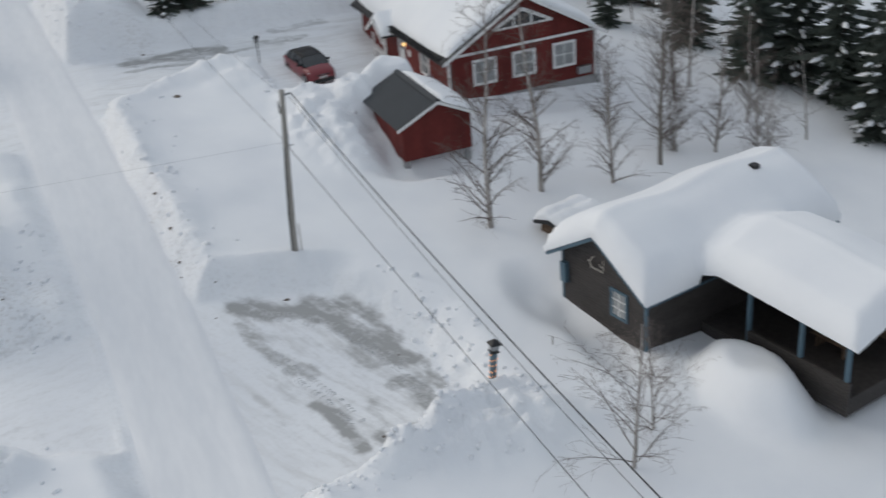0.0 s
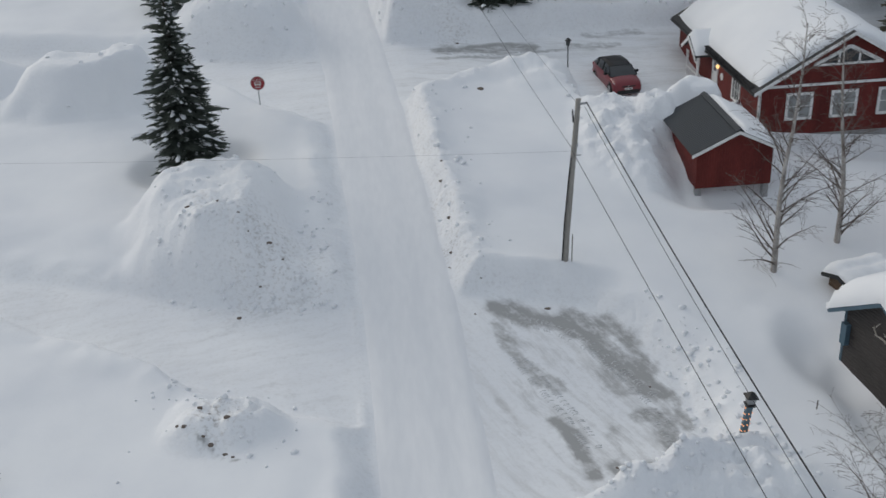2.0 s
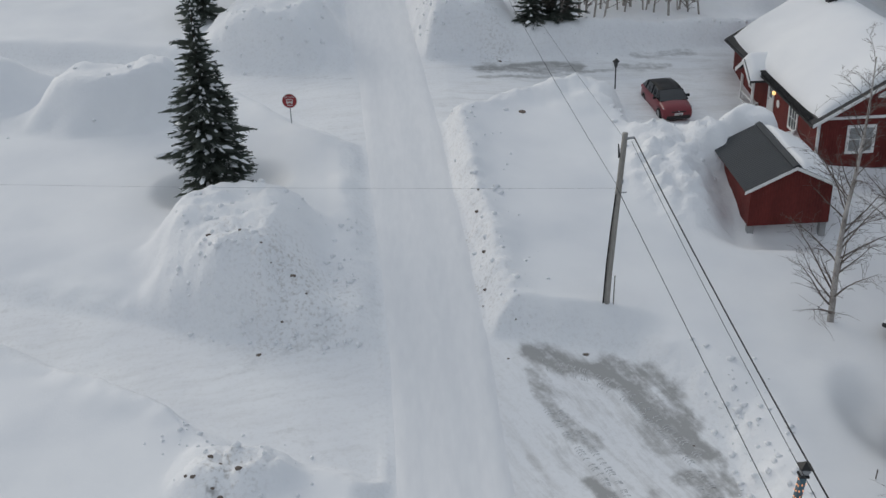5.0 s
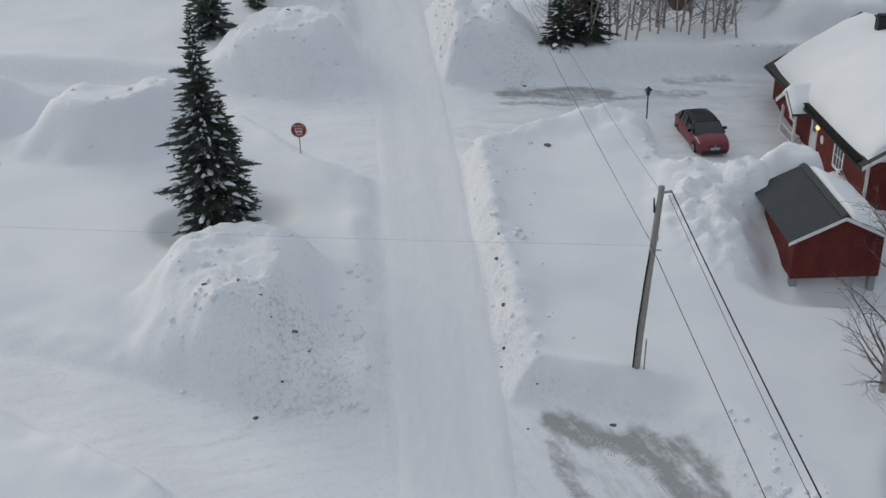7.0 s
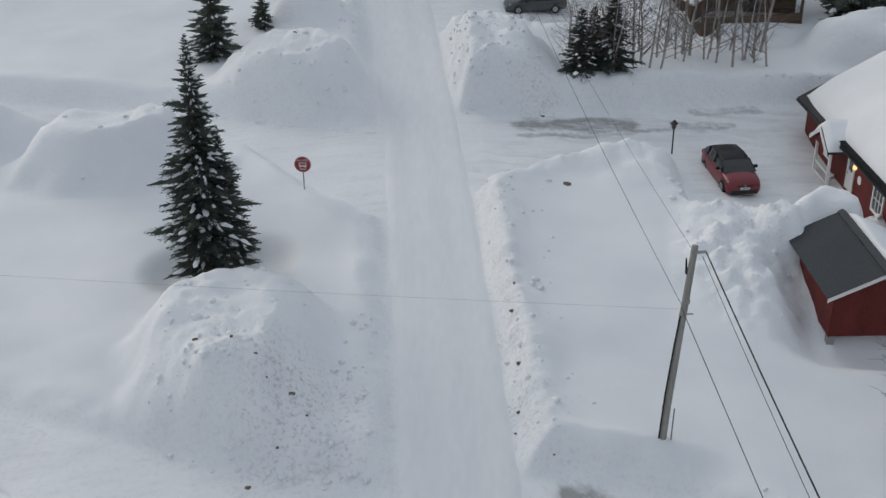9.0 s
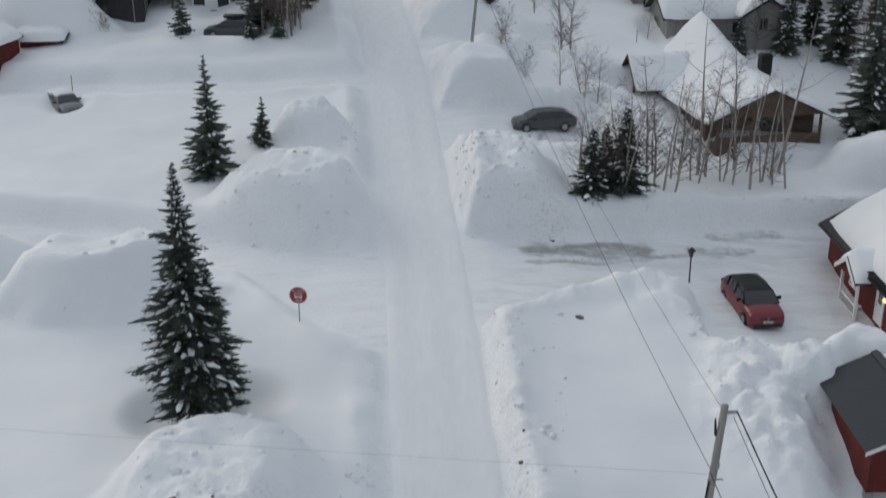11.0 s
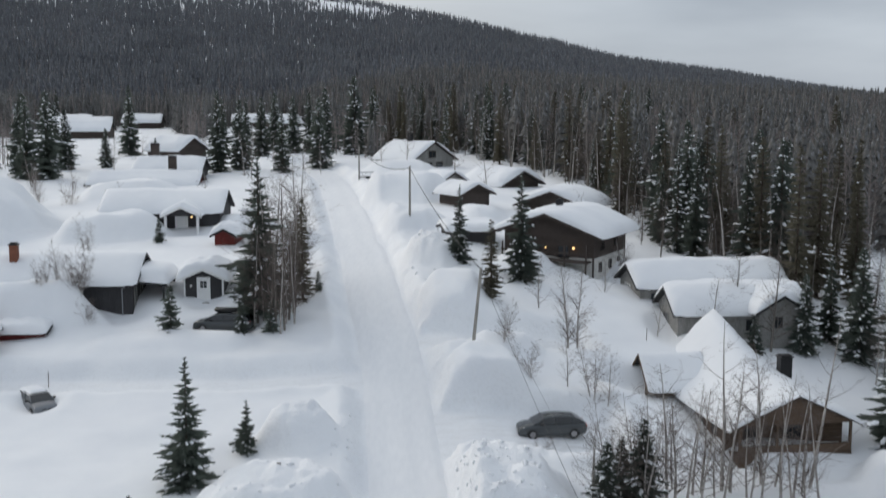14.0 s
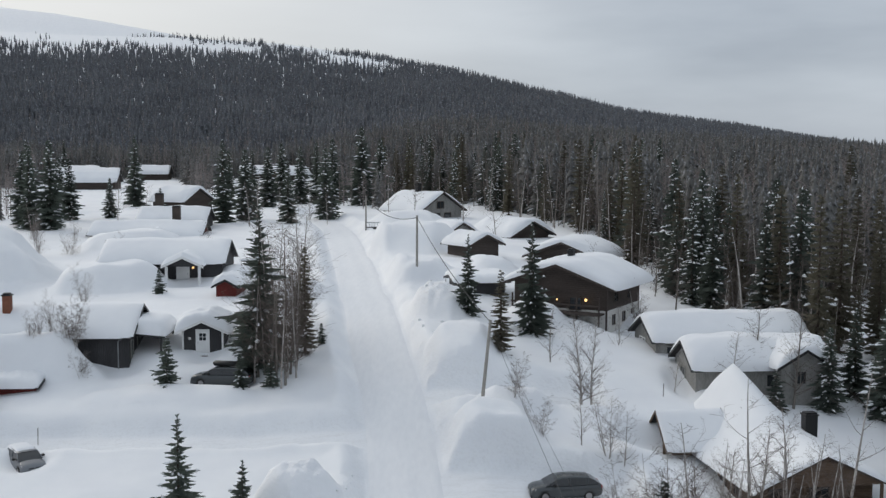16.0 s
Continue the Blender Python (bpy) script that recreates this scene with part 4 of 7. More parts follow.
# dark cabin with blue trim and a veranda wing
def dark_cabin():
    L, W, H, R = 12.0, 6.1, 3.0, 1.85
    c = house("dark_cabin", 28.3, 40.8, -7.6, 10.5, L, W, H, R, BLACK, 0.55, 1.0, 7, "black timber cabin with blue-grey trim under deep snow", BLUE, BLUE, "cabin", snow=False)
    window(c, "-x", -1.2, 0.95, 0.95, 1.3, L, W, BLUE, 2, 3, CURTAIN, 0.03, 0.13, WHITE)
    part("wall_box", Mesh().box(-L / 2 - 0.25, -L / 2, 2.55, 2.95, 1.3, 2.4), BLUE, c, "blue-grey wall box")
    ant = Mesh()
    for k in (-1, 1):
        mid = 0.15
        pts = [(-L / 2 - 0.08, mid + k * 0.05, 2.95), (-L / 2 - 0.22, mid + k * 0.36, 3.02), (-L / 2 - 0.24, mid + k * 0.52, 3.30), (-L / 2 - 0.12, mid + k * 0.34, 3.62)]
        ant.tube(pts, [0.045, 0.04, 0.032, 0.018], 5)
        for q in (1, 2):
            for up in (0.16, 0.26):
                ant.tube([pts[q], (pts[q][0] - 0.18, pts[q][1] - k * (0.02 + up * 0.6), pts[q][2] + up)], [0.03, 0.012], 4)
    part("antlers", ant, ANTLER, c, "bleached antlers on the gable")
    # veranda wing towards the parking place, open on one side
    wx, wy, wl = 0.2, -W / 2 - 4.3, 8.6
    part("veranda_floor", Mesh().box(wx - 2.6, wx + 2.6, wy - wl / 2, wy + wl / 2 - 0.02, -0.8, 0.12), BLACK, c)
    for k, yy in enumerate((wy - wl / 2 + 0.2, wy - 1.6, wy + 1.4)):
        part("veranda_post", Mesh().box(wx - 2.6, wx - 2.42, yy - 0.09, yy + 0.09, 0.12, 3.22), BLUE, c, "blue-grey post")
    part("veranda_rail", Mesh().box(wx - 2.62, wx - 2.44, wy - wl / 2, wy + wl / 2 - 2.9, 0.122, 0.95), BLACK, c)
    part("veranda_beam", Mesh().box(wx - 2.66, wx - 2.42, wy - wl / 2 - 0.5, wy + wl / 2, 3.22, 3.42), BLACK, c)
    part("veranda_back", Mesh().box(wx + 2.5, wx + 2.7, wy - wl / 2, wy + wl / 2 - 0.02, 0.122, 3.4), LOGS, c)
    part("table_bench", Mesh().box(wx - 0.4, wx + 0.5, wy - 2.4, wy - 0.4, 0.75, 0.83).box(wx - 0.3, wx + 0.4, wy - 2.2, wy - 2.1, 0.122, 0.75).box(wx - 0.3, wx + 0.4, wy - 0.7, wy - 0.6, 0.122, 0.75), LOGS, c)
    m = Mesh()
    for k in (-1, 1):
        m.prism([(wx, 4.45), (wx + k * 3.25, 3.38), (wx + k * 3.25, 3.53), (wx, 4.62)], "y", wy - wl / 2 - 0.6, wy + wl / 2 + 2.6)
    part("veranda_roof", m, ROOFING, c)
    # icicle board in the valley
    m = Mesh()
    for k in range(9):
        m.tube([(wx - 3.0 + k * 0.13, wy + wl / 2 - 0.7, 3.4), (wx - 3.0 + k * 0.13, wy + wl / 2 - 0.7, 3.15 - 0.07 * (k % 3))], [0.035, 0.008], 4)
    part("icicle_row", m, SNOW, c, "row of pale icicles")
    # one load of snow over both roofs
    a, b, o = L / 2, W / 2, 0.66
    m = Mesh()
    nu, nv = 64, 74
    x0, x1, y0, y1 = -a - o, a + o, wy - wl / 2 - 0.75, b + o

    def cap(u, v):
        x, y = x0 + (x1 - x0) * u, y0 + (y1 - y0) * v
        main = H + 0.17 + R * (1 - abs(y) / b)
        wing = 4.64 - 0.33 * abs(x - wx) - 0.75 * max(0.0, min(1.0, (y + b + 1.6) / 2.0)) - 0.05 * max(0.0, -b - 1.6 - y)
        dm = min(x - x0, x1 - x, y1 - y, y + b + o)
        dw = min(x - (wx - 3.4), wx + 3.4 - x, y - y0)
        tm = (0.25 + 0.75 * max(0.0, min(1.0, dm / 0.75)) ** 0.5) * (1.35 + 0.10 * math.sin(x * 0.9) + 0.06 * math.sin(y * 1.7 + x))
        tw = max(0.0, min(1.0, dw / 0.75)) ** 0.5 * (1.15 + 0.08 * math.sin(y * 0.8 + 1))
        rm = -0.35 * math.exp(-(y / 0.9) ** 2)
        zm = main + tm + rm if dm >= -1e-6 else -99
        zw = wing + tw - 0.2 * math.exp(-((x - wx) / 0.9) ** 2) if dw >= -1e-6 and y < 0.5 else -99
        if zm < -50 and zw < -50:
            return None
        return x, y, max(zm, zw) + (0.12 * math.exp(-(zm - zw) ** 2 / 0.3) if min(zm, zw) > -50 else 0)
    idx = {}
    for i in range(nu + 1):
        for j in range(nv + 1):
            q = cap(i / nu, j / nv)
            if q:
                idx[i, j] = len(m.v)
                m.v.append(q)
    for i in range(nu):
        for j in range(nv):
            q = [(i, j), (i + 1, j), (i + 1, j + 1), (i, j + 1)]
            if all(k in idx for k in q):
                m.f.append(tuple(idx[k] for k in q))
    # the broken edge of the snow, down to the roof
    uses = collections.Counter(tuple(sorted((q[k], q[(k + 1) % 4]))) for q in m.f for k in range(4))
    low = {}
    for q in list(m.f):
        for k in range(4):
            e = q[k], q[(k + 1) % 4]
            if uses[tuple(sorted(e))] == 1:
                for n in e:
                    if n not in low:
                        x, y, z = m.v[n]
                        over_main = H + 0.17 + R * (1 - abs(y) / b) if y > -b - o - 0.01 else -99
                        over_wing = 4.64 - 0.33 * abs(x - wx) - 0.75 * max(0.0, min(1.0, (y + b + 1.6) / 2.0)) - 0.05 * max(0.0, -b - 1.6 - y) if abs(x - wx) < 3.45 and y < 0.5 else -99
                        low[n] = len(m.v)
                        m.v.append((x * 0.995, y, min(z - 0.02, max(over_main, over_wing, z - 0.6))))
                m.f.append((e[1], e[0], low[e[0]], low[e[1]]))
    part("snow_cap", m, SNOW, c, "thick rounded load of white snow", True)
    part("roof_vent", Mesh().box(3.1, 3.5, -1.0, -0.6, 4.8, 5.95), BLACKMETAL, c)
    return c


dark_cabin()


def box_shed(name, x, y, z, turn, L, W, h, wall, label, thick=0.45, seed=5, rise=0.25):
    return house(name, x, y, z, turn, L, W, h, rise, wall, 0.3, thick, seed, label, wall, BLACKMETAL, "shed")


box_shed("wood_store", 25.0, 47.6, -7.1, 15, 2.6, 1.8, 1.3, LOGS, "small grey wooden store with a flat snow cap", 0.5)


# log cabin among birches: a front wing and a cross wing behind
def brown_cabin():
    c = house("brown_cabin", 23.23, 102.7, 0.0, 98.7, 16.4, 8.9, 2.3, 2.0, LOGS, 0.75, 0.5, 9, "weathered brown log cabin with snowy roof among birches", LOGS, DARKBROWN, "cabin", snow=False)
    L, W = 16.4, 8.9
    window(c, "-x", -0.6, 0.7, 1.3, 1.0, L, W, DARKBROWN, 2, 1)
    window(c, "-x", 2.6, 0.7, 0.9, 1.0, L, W, DARKBROWN, 2, 1)
    for along in (-6.1, -3.7, -1.1):
        window(c, "+y", along, 0.7, 0.9, 0.9, L, W, DARKBROWN, 2, 2)
    # veranda under the gable
    part("veranda_floor", Mesh().box(-L / 2 - 1.9, -L / 2 - 0.01, -W / 2 + 0.2, W / 2 - 0.2, -0.9, 0.1), LOGS, c)
    for yy in (-W / 2 + 0.3, -1.4, 1.4, W / 2 - 0.3):
        part("veranda_post", Mesh().box(-L / 2 - 1.85, -L / 2 - 1.68, yy - 0.09, yy + 0.09, 0.1, 2.3), LOGS, c)
    part("veranda_rail", Mesh().box(-L / 2 - 1.88, -L / 2 - 1.74, -W / 2 + 0.3, W / 2 - 0.3, 0.15, 0.85), LOGS, c)
    m = Mesh()
    for k in (-1, 1):
        m.prism([(0, 4.28), (k * (W / 2 + 0.75), 4.28 - 2.0 * (W / 2 + 0.75) / (W / 2)), (k * (W / 2 + 0.75), 4.43 - 2.0 * (W / 2 + 0.75) / (W / 2)), (0, 4.43)], "x", -L / 2 - 2.1, -L / 2 - 0.72)
    part("veranda_roof", m, DARKBROWN, c)
    m = Mesh()
    m.prism([(-W / 2, 2.35), (W / 2, 2.35), (0, 4.2)], "x", -L / 2 - 1.9, -L / 2 - 1.8)
    part("veranda_gable", m, LOGS, c)
    chimney(c, -1.5, -3.1, 3.0, 5.1, 0.75, 0.95, BLACKMETAL)
    part("roof_vent", Mesh().box(0.6, 1.05, 0.9, 1.35, 4.0, 5.3), BLACKMETAL, c)
    # the roof rises to a steep snowed-over peak at the back
    def peak(x, y):
        up = max(0.0, min(1.0, (x + 3.0) / 9.0))
        return 2.7 * up * up * (3 - 2 * up) * max(0.0, 1 - math.hypot(y / 3.6, max(0.0, x - 6.0) / 2.0)) + 0.5 * up * max(0.0, 1 - abs(y) / 5)
    cap = snow_cap(L, W, 2.0, 0.75, 0.5, 9, c, front=1.45, lift=peak)
    cap.location.z = 2.45
    c.scale = (0.92, 0.92, 0.92)
    return c


brown_cabin()
side = house("cabin_porch", 18.4, 103.9, 0.9, 8.7, 3.4, 3.4, 1.9, 1.6, LOGS, 0.7, 0.3, 33, "steep timber porch on the log cabin with open gable", LOGS, LOGS, "porch")
for yy in (-1.7, 1.55):
    part("porch_post", Mesh().box(-2.35, -2.2, yy, yy + 0.15, -1.2, 2.0), LOGS, side)
part("porch_rail", Mesh().box(-2.35, -2.25, -1.6, 1.6, 0.5, 0.62).box(-2.35, -2.25, -1.6, 1.6, 0.1, 0.2), LOGS, side)

g = house("grey_house", 25.5, 114.2, 3.7, 4.6, 10.4, 5.4, 2.45, 1.5, GREY, 0.5, 0.85, 11, "grey boarded house with rounded roof snow", GREY, BLACKMETAL)
window(g, "-x", 0.6, 0.9, 1.1, 0.95, 10.4, 5.4, GREY, 2, 1)
window(g, "-y", 1.0, 0.9, 1.2, 0.9, 10.4, 5.4, GREY, 2, 1)
window(g, "-y", -2.4, 0.9, 1.2, 0.9, 10.4, 5.4, GREY, 2, 1)
g = house("grey_annex", 28.3, 113.2, 4.2, 95, 6.0, 3.6, 2.3, 1.1, GREY, 0.5, 0.7, 21, "grey boarded annex with front gable", GREY, BLACKMETAL)
window(g, "-x", 0.3, 0.9, 0.8, 0.9, 6.0, 3.6, GREY, 2, 1)
g = house("grey_house", 24.8, 121.7, 4.9, 8, 13.0, 5.6, 2.2, 1.4, GREY, 0.5, 0.85, 12, "grey boarded house end with rounded roof snow", GREY, BLACKMETAL)
window(g, "-x", 0.7, 0.9, 1.3, 0.9, 13.0, 5.6, WHITE, 2, 1)
window(g, "-y", -5.1, 0.9, 0.9, 0.7, 13.0, 5.6, GREY, 1, 1)

# two-storey lodge
lo = house("brown_lodge", 13.8, 131.0, 6.35, 61, 8.5, 9.0, 4.4, 1.6, DARKBROWN, 1.15, 0.85, 13, "dark brown two-storey house with white basement and lit porch", DARKBROWN, DARKBROWN, plinth=2.1)
for along in (-2.6, 0.0, 2.4):
    window(lo, "-y", along, 0.75, 0.6, 0.8, 8.5, 9.0 + 0.04, DARKBROWN, 1, 1, trim=0.06)
for along in (-2.0, 1.4):
    window(lo, "-y", along, 2.75, 0.9, 0.8, 8.5, 9.0, DARKBROWN, 2, 1, trim=0.07)
part("balcony", Mesh().box(-5.6, -4.27, -4.3, 4.3, 1.75, 1.9).box(-5.6, -5.5, -4.3, 4.3, 1.9, 2.05).box(-5.6, -5.5, -4.3, 4.3, 2.55, 2.7), DARKBROWN, lo)
for k in range(5):
    part("balcony_post", Mesh().box(-5.58, -5.46, -4.3 + 2.1 * k, -4.18 + 2.1 * k, -0.6, 3.4), DARKBROWN, lo)
for along in (-1.5, 1.6):
    window(lo, "-x", along, 2.1, 1.0, 1.0, 8.5, 9.0, DARKBROWN, 2, 1)
glow_lamp(lo, -4.5, -2.6, 3.0, 0.13)
glow_lamp(lo, -4.5, 0.2, 2.9, 0.08)
glow_lamp(lo, -4.5, 3.0, 2.9, 0.08)
chimney(lo, -1.0, 0.3, 5.8, 7.0, 0.55, 0.55, BLACKMETAL)

h6 = house("brown_house", 16.6, 157.6, 8.0, 61, 6.5, 7.6, 2.7, 1.4, DARKBROWN, 1.0, 0.8, 22, "dark brown house with pale window under snow", DARKBROWN, DARKBROWN)
window(h6, "-x", 1.4, 0.8, 1.3, 1.3, 6.5, 7.6, WHITE, 1, 1, CURTAIN)
house("brown_house", 10.7, 184.0, 8.8, 130, 7.5, 7.0, 2.4, 1.6, DARKBROWN, 0.8, 0.9, 23, "dark brown gabled house with thick roof snow", DARKBROWN, DARKBROWN)
house("brown_shed", 4.6, 156.6, 9.7, 125, 4.4, 4.0, 2.3, 0.9, DARKBROWN, 0.6, 0.55, 24, "dark brown shed with snowy roof", DARKBROWN, DARKBROWN, "shed")
house("grey_shed", 2.4, 177.0, 9.3, 120, 4.6, 4.2, 2.4, 1.3, GREY, 0.6, 0.6, 25, "grey gabled shed with snowy roof", GREY, DARKBROWN, "shed")
house("dark_carport", 4.4, 134.4, 7.9, 10, 4.6, 4.0, 2.3, 0.35, CHARCOAL, 0.5, 0.6, 26, "black flat carport with a snow cap", CHARCOAL, BLACKMETAL, "carport")
gl = house("grey_lodge", -2.4, 216.5, 9.7, 132, 9.6, 9.0, 3.2, 2.7, GREY, 0.7, 0.6, 20, "grey house with broad snowy gable at the road's bend", GREY, DARKBROWN)
for along in (-1.4, 1.0):
    window(gl, "-x", along, 1.0, 1.3, 1.5, 9.6, 9.0, DARKBROWN, 1, 2)
window(gl, "-x", 0.2, 3.4, 1.4, 1.0, 9.6, 9.0, DARKBROWN, 2, 1)
window(gl, "+y", 2.0, 1.0, 1.2, 1.2, 9.6, 9.0, DARKBROWN, 2, 1)
chimney(gl, 0.5, 0.5, 5.4, 7.2, 0.7, 0.7, BLACKMETAL)
tent = thing("woodpile_tent", -4.0, 185.0, 11.6, 20, "small dark pitched cover in the snow", "cover")
part("cover", Mesh().add([(-0.8, -0.8, -0.5), (0.8, -0.8, -0.5), (0.8, 0.8, -0.5), (-0.8, 0.8, -0.5), (0, 0, 1.4)], [(0, 1, 4), (1, 2, 4), (2, 3, 4), (3, 0, 4)]), CHARCOAL, tent)
tr = thing("cargo_trailer", -8.9, 189.5, 11.0, 12, "small dark mesh-sided trailer beside the road", "trailer")
part("bed", Mesh().box(-1.2, 1.2, -0.7, 0.7, 0.4, 0.5), BLACKMETAL, tr)
for k in range(7):
    part("side_bar", Mesh().box(-1.2 + 0.39 * k, -1.15 + 0.39 * k, -0.7, -0.65, 0.5, 1.1), METAL, tr)
part("top_rail", Mesh().box(-1.2, 1.2, -0.7, -0.64, 1.1, 1.16).box(-1.2, 1.2, 0.64, 0.7, 1.1, 1.16), METAL, tr)
part("wheel", Mesh().tube([(0, -0.85, 0.25), (0, -0.72, 0.25)], 0.28, 12), TYRE, tr)

# black cottage, its porch and brick chimney
bc = house("black_cottage", -30.0, 117.9, 5.5, 2, 12.0, 7.0, 2.45, 1.85, CHARCOAL, 0.5, 0.5, 15, "black boarded cottage with brick chimney and snowy roof", CHARCOAL, BLACKMETAL)
window(bc, "-y", 1.6, 1.2, 0.55, 0.5, 12.0, 7.0, WHITE, 2, 2)
part("drainpipe", Mesh().tube([(5.6, -3.98, 2.2), (5.2, -3.62, 1.9), (5.2, -3.6, -0.8)], 0.05, 6), METAL, bc, "pale drainpipe")
for yy in (-2.4, -0.2):
    window(bc, "+x", yy, 0.5, 0.7, 1.3, 12.0, 7.0, GREY, 1, 1)
chimney(bc, -4.05, -1.7, 2.8, 5.35, 0.62, 0.62, BRICK)
pr = Mesh().prism([(6.0, 2.25), (8.6, 1.95), (8.6, 2.1), (6.0, 2.4)], "y", -2.6, 2.6)
part("porch_roof", pr, ROOFING, bc)
pc = Mesh().grid(14, 14, lambda u, v: (5.6 + 3.2 * u, -2.75 + 5.5 * v, 2.45 - 0.30 * u + 1.25 * max(0, 1 - abs(2 * u - 1) ** 5) ** 0.5 * max(0, 1 - abs(2 * v - 1) ** 5) ** 0.5))
part("porch_snow", pc, SNOW, bc, "rounded snow on the porch", True)
for yy in (-2.4, 2.3):
    part("porch_post", Mesh().box(8.25, 8.4, yy, yy + 0.15, -1.0, 2.0), CHARCOAL, bc)

hut = house("garden_hut", -18.5, 118.6, 6.0, 92, 3.6, 3.3, 1.95, 0.75, CHARCOAL, 0.5, 1.0, 16, "small black hut with white door and domed snow cap", WHITE, WHITE, "hut")
door(hut, "-x", 0.0, 0.0, 0.95, 1.95, 3.6, 3.3)
for k in range(3):
    part("step", Mesh().box(-2.25 - 0.25 * k, -1.9 - 0.25 * k, -0.5, 0.5, -0.2 - 0.18 * k - 0.3, -0.06 - 0.18 * k), LOGS, hut)
glow = part("house_plaque", Mesh().box(-1.82, -1.8, 0.95, 1.15, 1.2, 1.4), SIGNPALE, hut)

# long black house with white porch
bh = house("black_house", -28.6, 148.0, 8.5, 2, 12.6, 8.0, 2.3, 1.9, CHARCOAL, 0.45, 0.6, 17, "long black house with white porch under thick snow", CHARCOAL, BLACKMETAL)
door(bh, "-y", 2.2, 0.15, 1.2, 1.95, 12.6, 8.0, light=False)
for xx in (0.8, 4.2):
    part("porch_post", Mesh().box(xx - 0.13, xx + 0.13, -5.75, -5.5, -0.8, 2.0), WHITE, bh)
p = Mesh()
for k in (-1, 1):
    p.prism([(2.5, 3.0), (2.5 + k * 2.15, 2.0), (2.5 + k * 2.15, 2.14), (2.5, 3.14)], "y", -6.0, -3.0)
part("porch_roof", p, ROOFING, bh)
p = Mesh()
for k in (-1, 1):
    p.prism([(2.5, 2.84), (2.5 + k * 2.2, 1.82), (2.5 + k * 2.2, 2.1), (2.5, 3.12)], "y", -6.05, -6.0)
part("porch_barge_board", p, WHITE, bh)
part("porch_gable", Mesh().prism([(0.7, 2.0), (4.3, 2.0), (2.5, 2.9)], "y", -5.7, -5.6), CHARCOAL, bh)
pc = Mesh().grid(16, 14, lambda u, v: (2.5 + (u - 0.5) * 4.5, -6.05 + 3.6 * v, 3.12 - abs(u - 0.5) * 2.1 + 0.5 * max(0, 1 - abs(2 * u - 1) ** 6) ** 0.5 * max(0, 1 - abs(2 * v - 1) ** 8) ** 0.5))
part("porch_snow", pc, SNOW, bh, "rounded snow on the porch", True)
glow_lamp(bh, 3.3, -4.16, 1.75, 0.11)
rs = house("red_shed", -19.6, 135.5, 7.8, 80, 2.6, 2.0, 1.7, 0.5, RED, 0.35, 0.7, 27, "small red shed half buried under snow", RED, BLACKMETAL, "shed")

# red house farther on, and its higher wing
rh = house("red_house", -41.5, 190.0, 8.3, 2, 15.5, 7.0, 2.2, 1.5, RED, 0.5, 0.6, 18, "long low red house with snowy roof and chimney", CHARCOAL, BLACKMETAL)
chimney(rh, 3.6, 1.0, 3.4, 5.9, 1.1, 0.9, DARKBROWN)
part("porch_gable", Mesh().prism([(0.0, 1.6), (3.4, 1.6), (1.7, 2.75)], "y", -5.2, -5.1), RED, rh)
pgr = Mesh()
for k in (-1, 1):
    pgr.prism([(1.7, 2.8), (1.7 + k * 2.0, 1.45), (1.7 + k * 2.0, 1.6), (1.7, 2.95)], "y", -5.4, -2.5)
part("porch_roof", pgr, ROOFING, rh)
part("porch_snow", Mesh().grid(14, 12, lambda u, v: (1.7 + (u - 0.5) * 4.1, -5.3 + 3.4 * v, 2.95 - abs(u - 0.5) * 2.75 + 0.35 * max(0, 1 - abs(2 * u - 1) ** 6) ** 0.5 * max(0, 1 - abs(2 * v - 1) ** 8) ** 0.5)), SNOW, rh, "rounded snow on the porch", True)
rw = house("red_wing", -40.0, 199.5, 8.9, 2, 9.8, 8.0, 2.9, 1.7, CHARCOAL, 0.5, 0.8, 28, "black wing of the house with chimney and snow", CHARCOAL, BLACKMETAL)
chimney(rw, -2.6, 0.5, 4.4, 6.8, 1.2, 0.9, DARKBROWN)
house("brown_house", -49.0, 243.0, 10.6, 150, 8.0, 7.5, 2.4, 2.1, DARKBROWN, 0.6, 1.0, 19, "dark brown house with steep snowy roof", DARKBROWN, DARKBROWN)
for hx, hy, ht, hl, hw in ((-108.0, 372.0, 10, 19.0, 11.0), (-118, 392, 0, 15, 9), (-96.0, 402.0, 5, 12.0, 9.0), (-62.5, 411.0, 5, 10.0, 8.0), (-49.5, 398.0, 30, 11.0, 8.0), (-93, 330, 5, 13, 8)):
    house("far_house", hx, hy, ground_z(hx, hy) - 0.9, ht, hl, hw, 3.0, 2.2, DARKBROWN, 0.6, 0.9, int(abs(hx)), "distant brown house with snowy roof among spruces", DARKBROWN, DARKBROWN)
box_shed("red_house", -34.6, 106.6, 3.0, 80, 4.0, 3.2, 2.4, RED, "corner of a red boarded outbuilding with white trim", 0.4, 31, 0.9)
box_shed("red_shed", -31.2, 110.4, 3.6, 3, 3.4, 2.2, 1.2, RED, "low red shed with a flat snow cap", 0.7, 32)


# ---- poles and wires ----
def pole(x, y, z, h, lean=(0, 0), label="weathered grey wooden utility pole", r=0.13):
    p = thing("utility_pole", x, y, z, 0, label, "utility pole")
    part("pole_shaft", Mesh().tube([(lean[0] * k / 6 * h, lean[1] * k / 6 * h, -0.8 if k == 0 else h * k / 6) for k in range(7)], [r * (1 - 0.04 * k) for k in range(7)], 10), POLEWOOD, p, smooth=True)
    return p



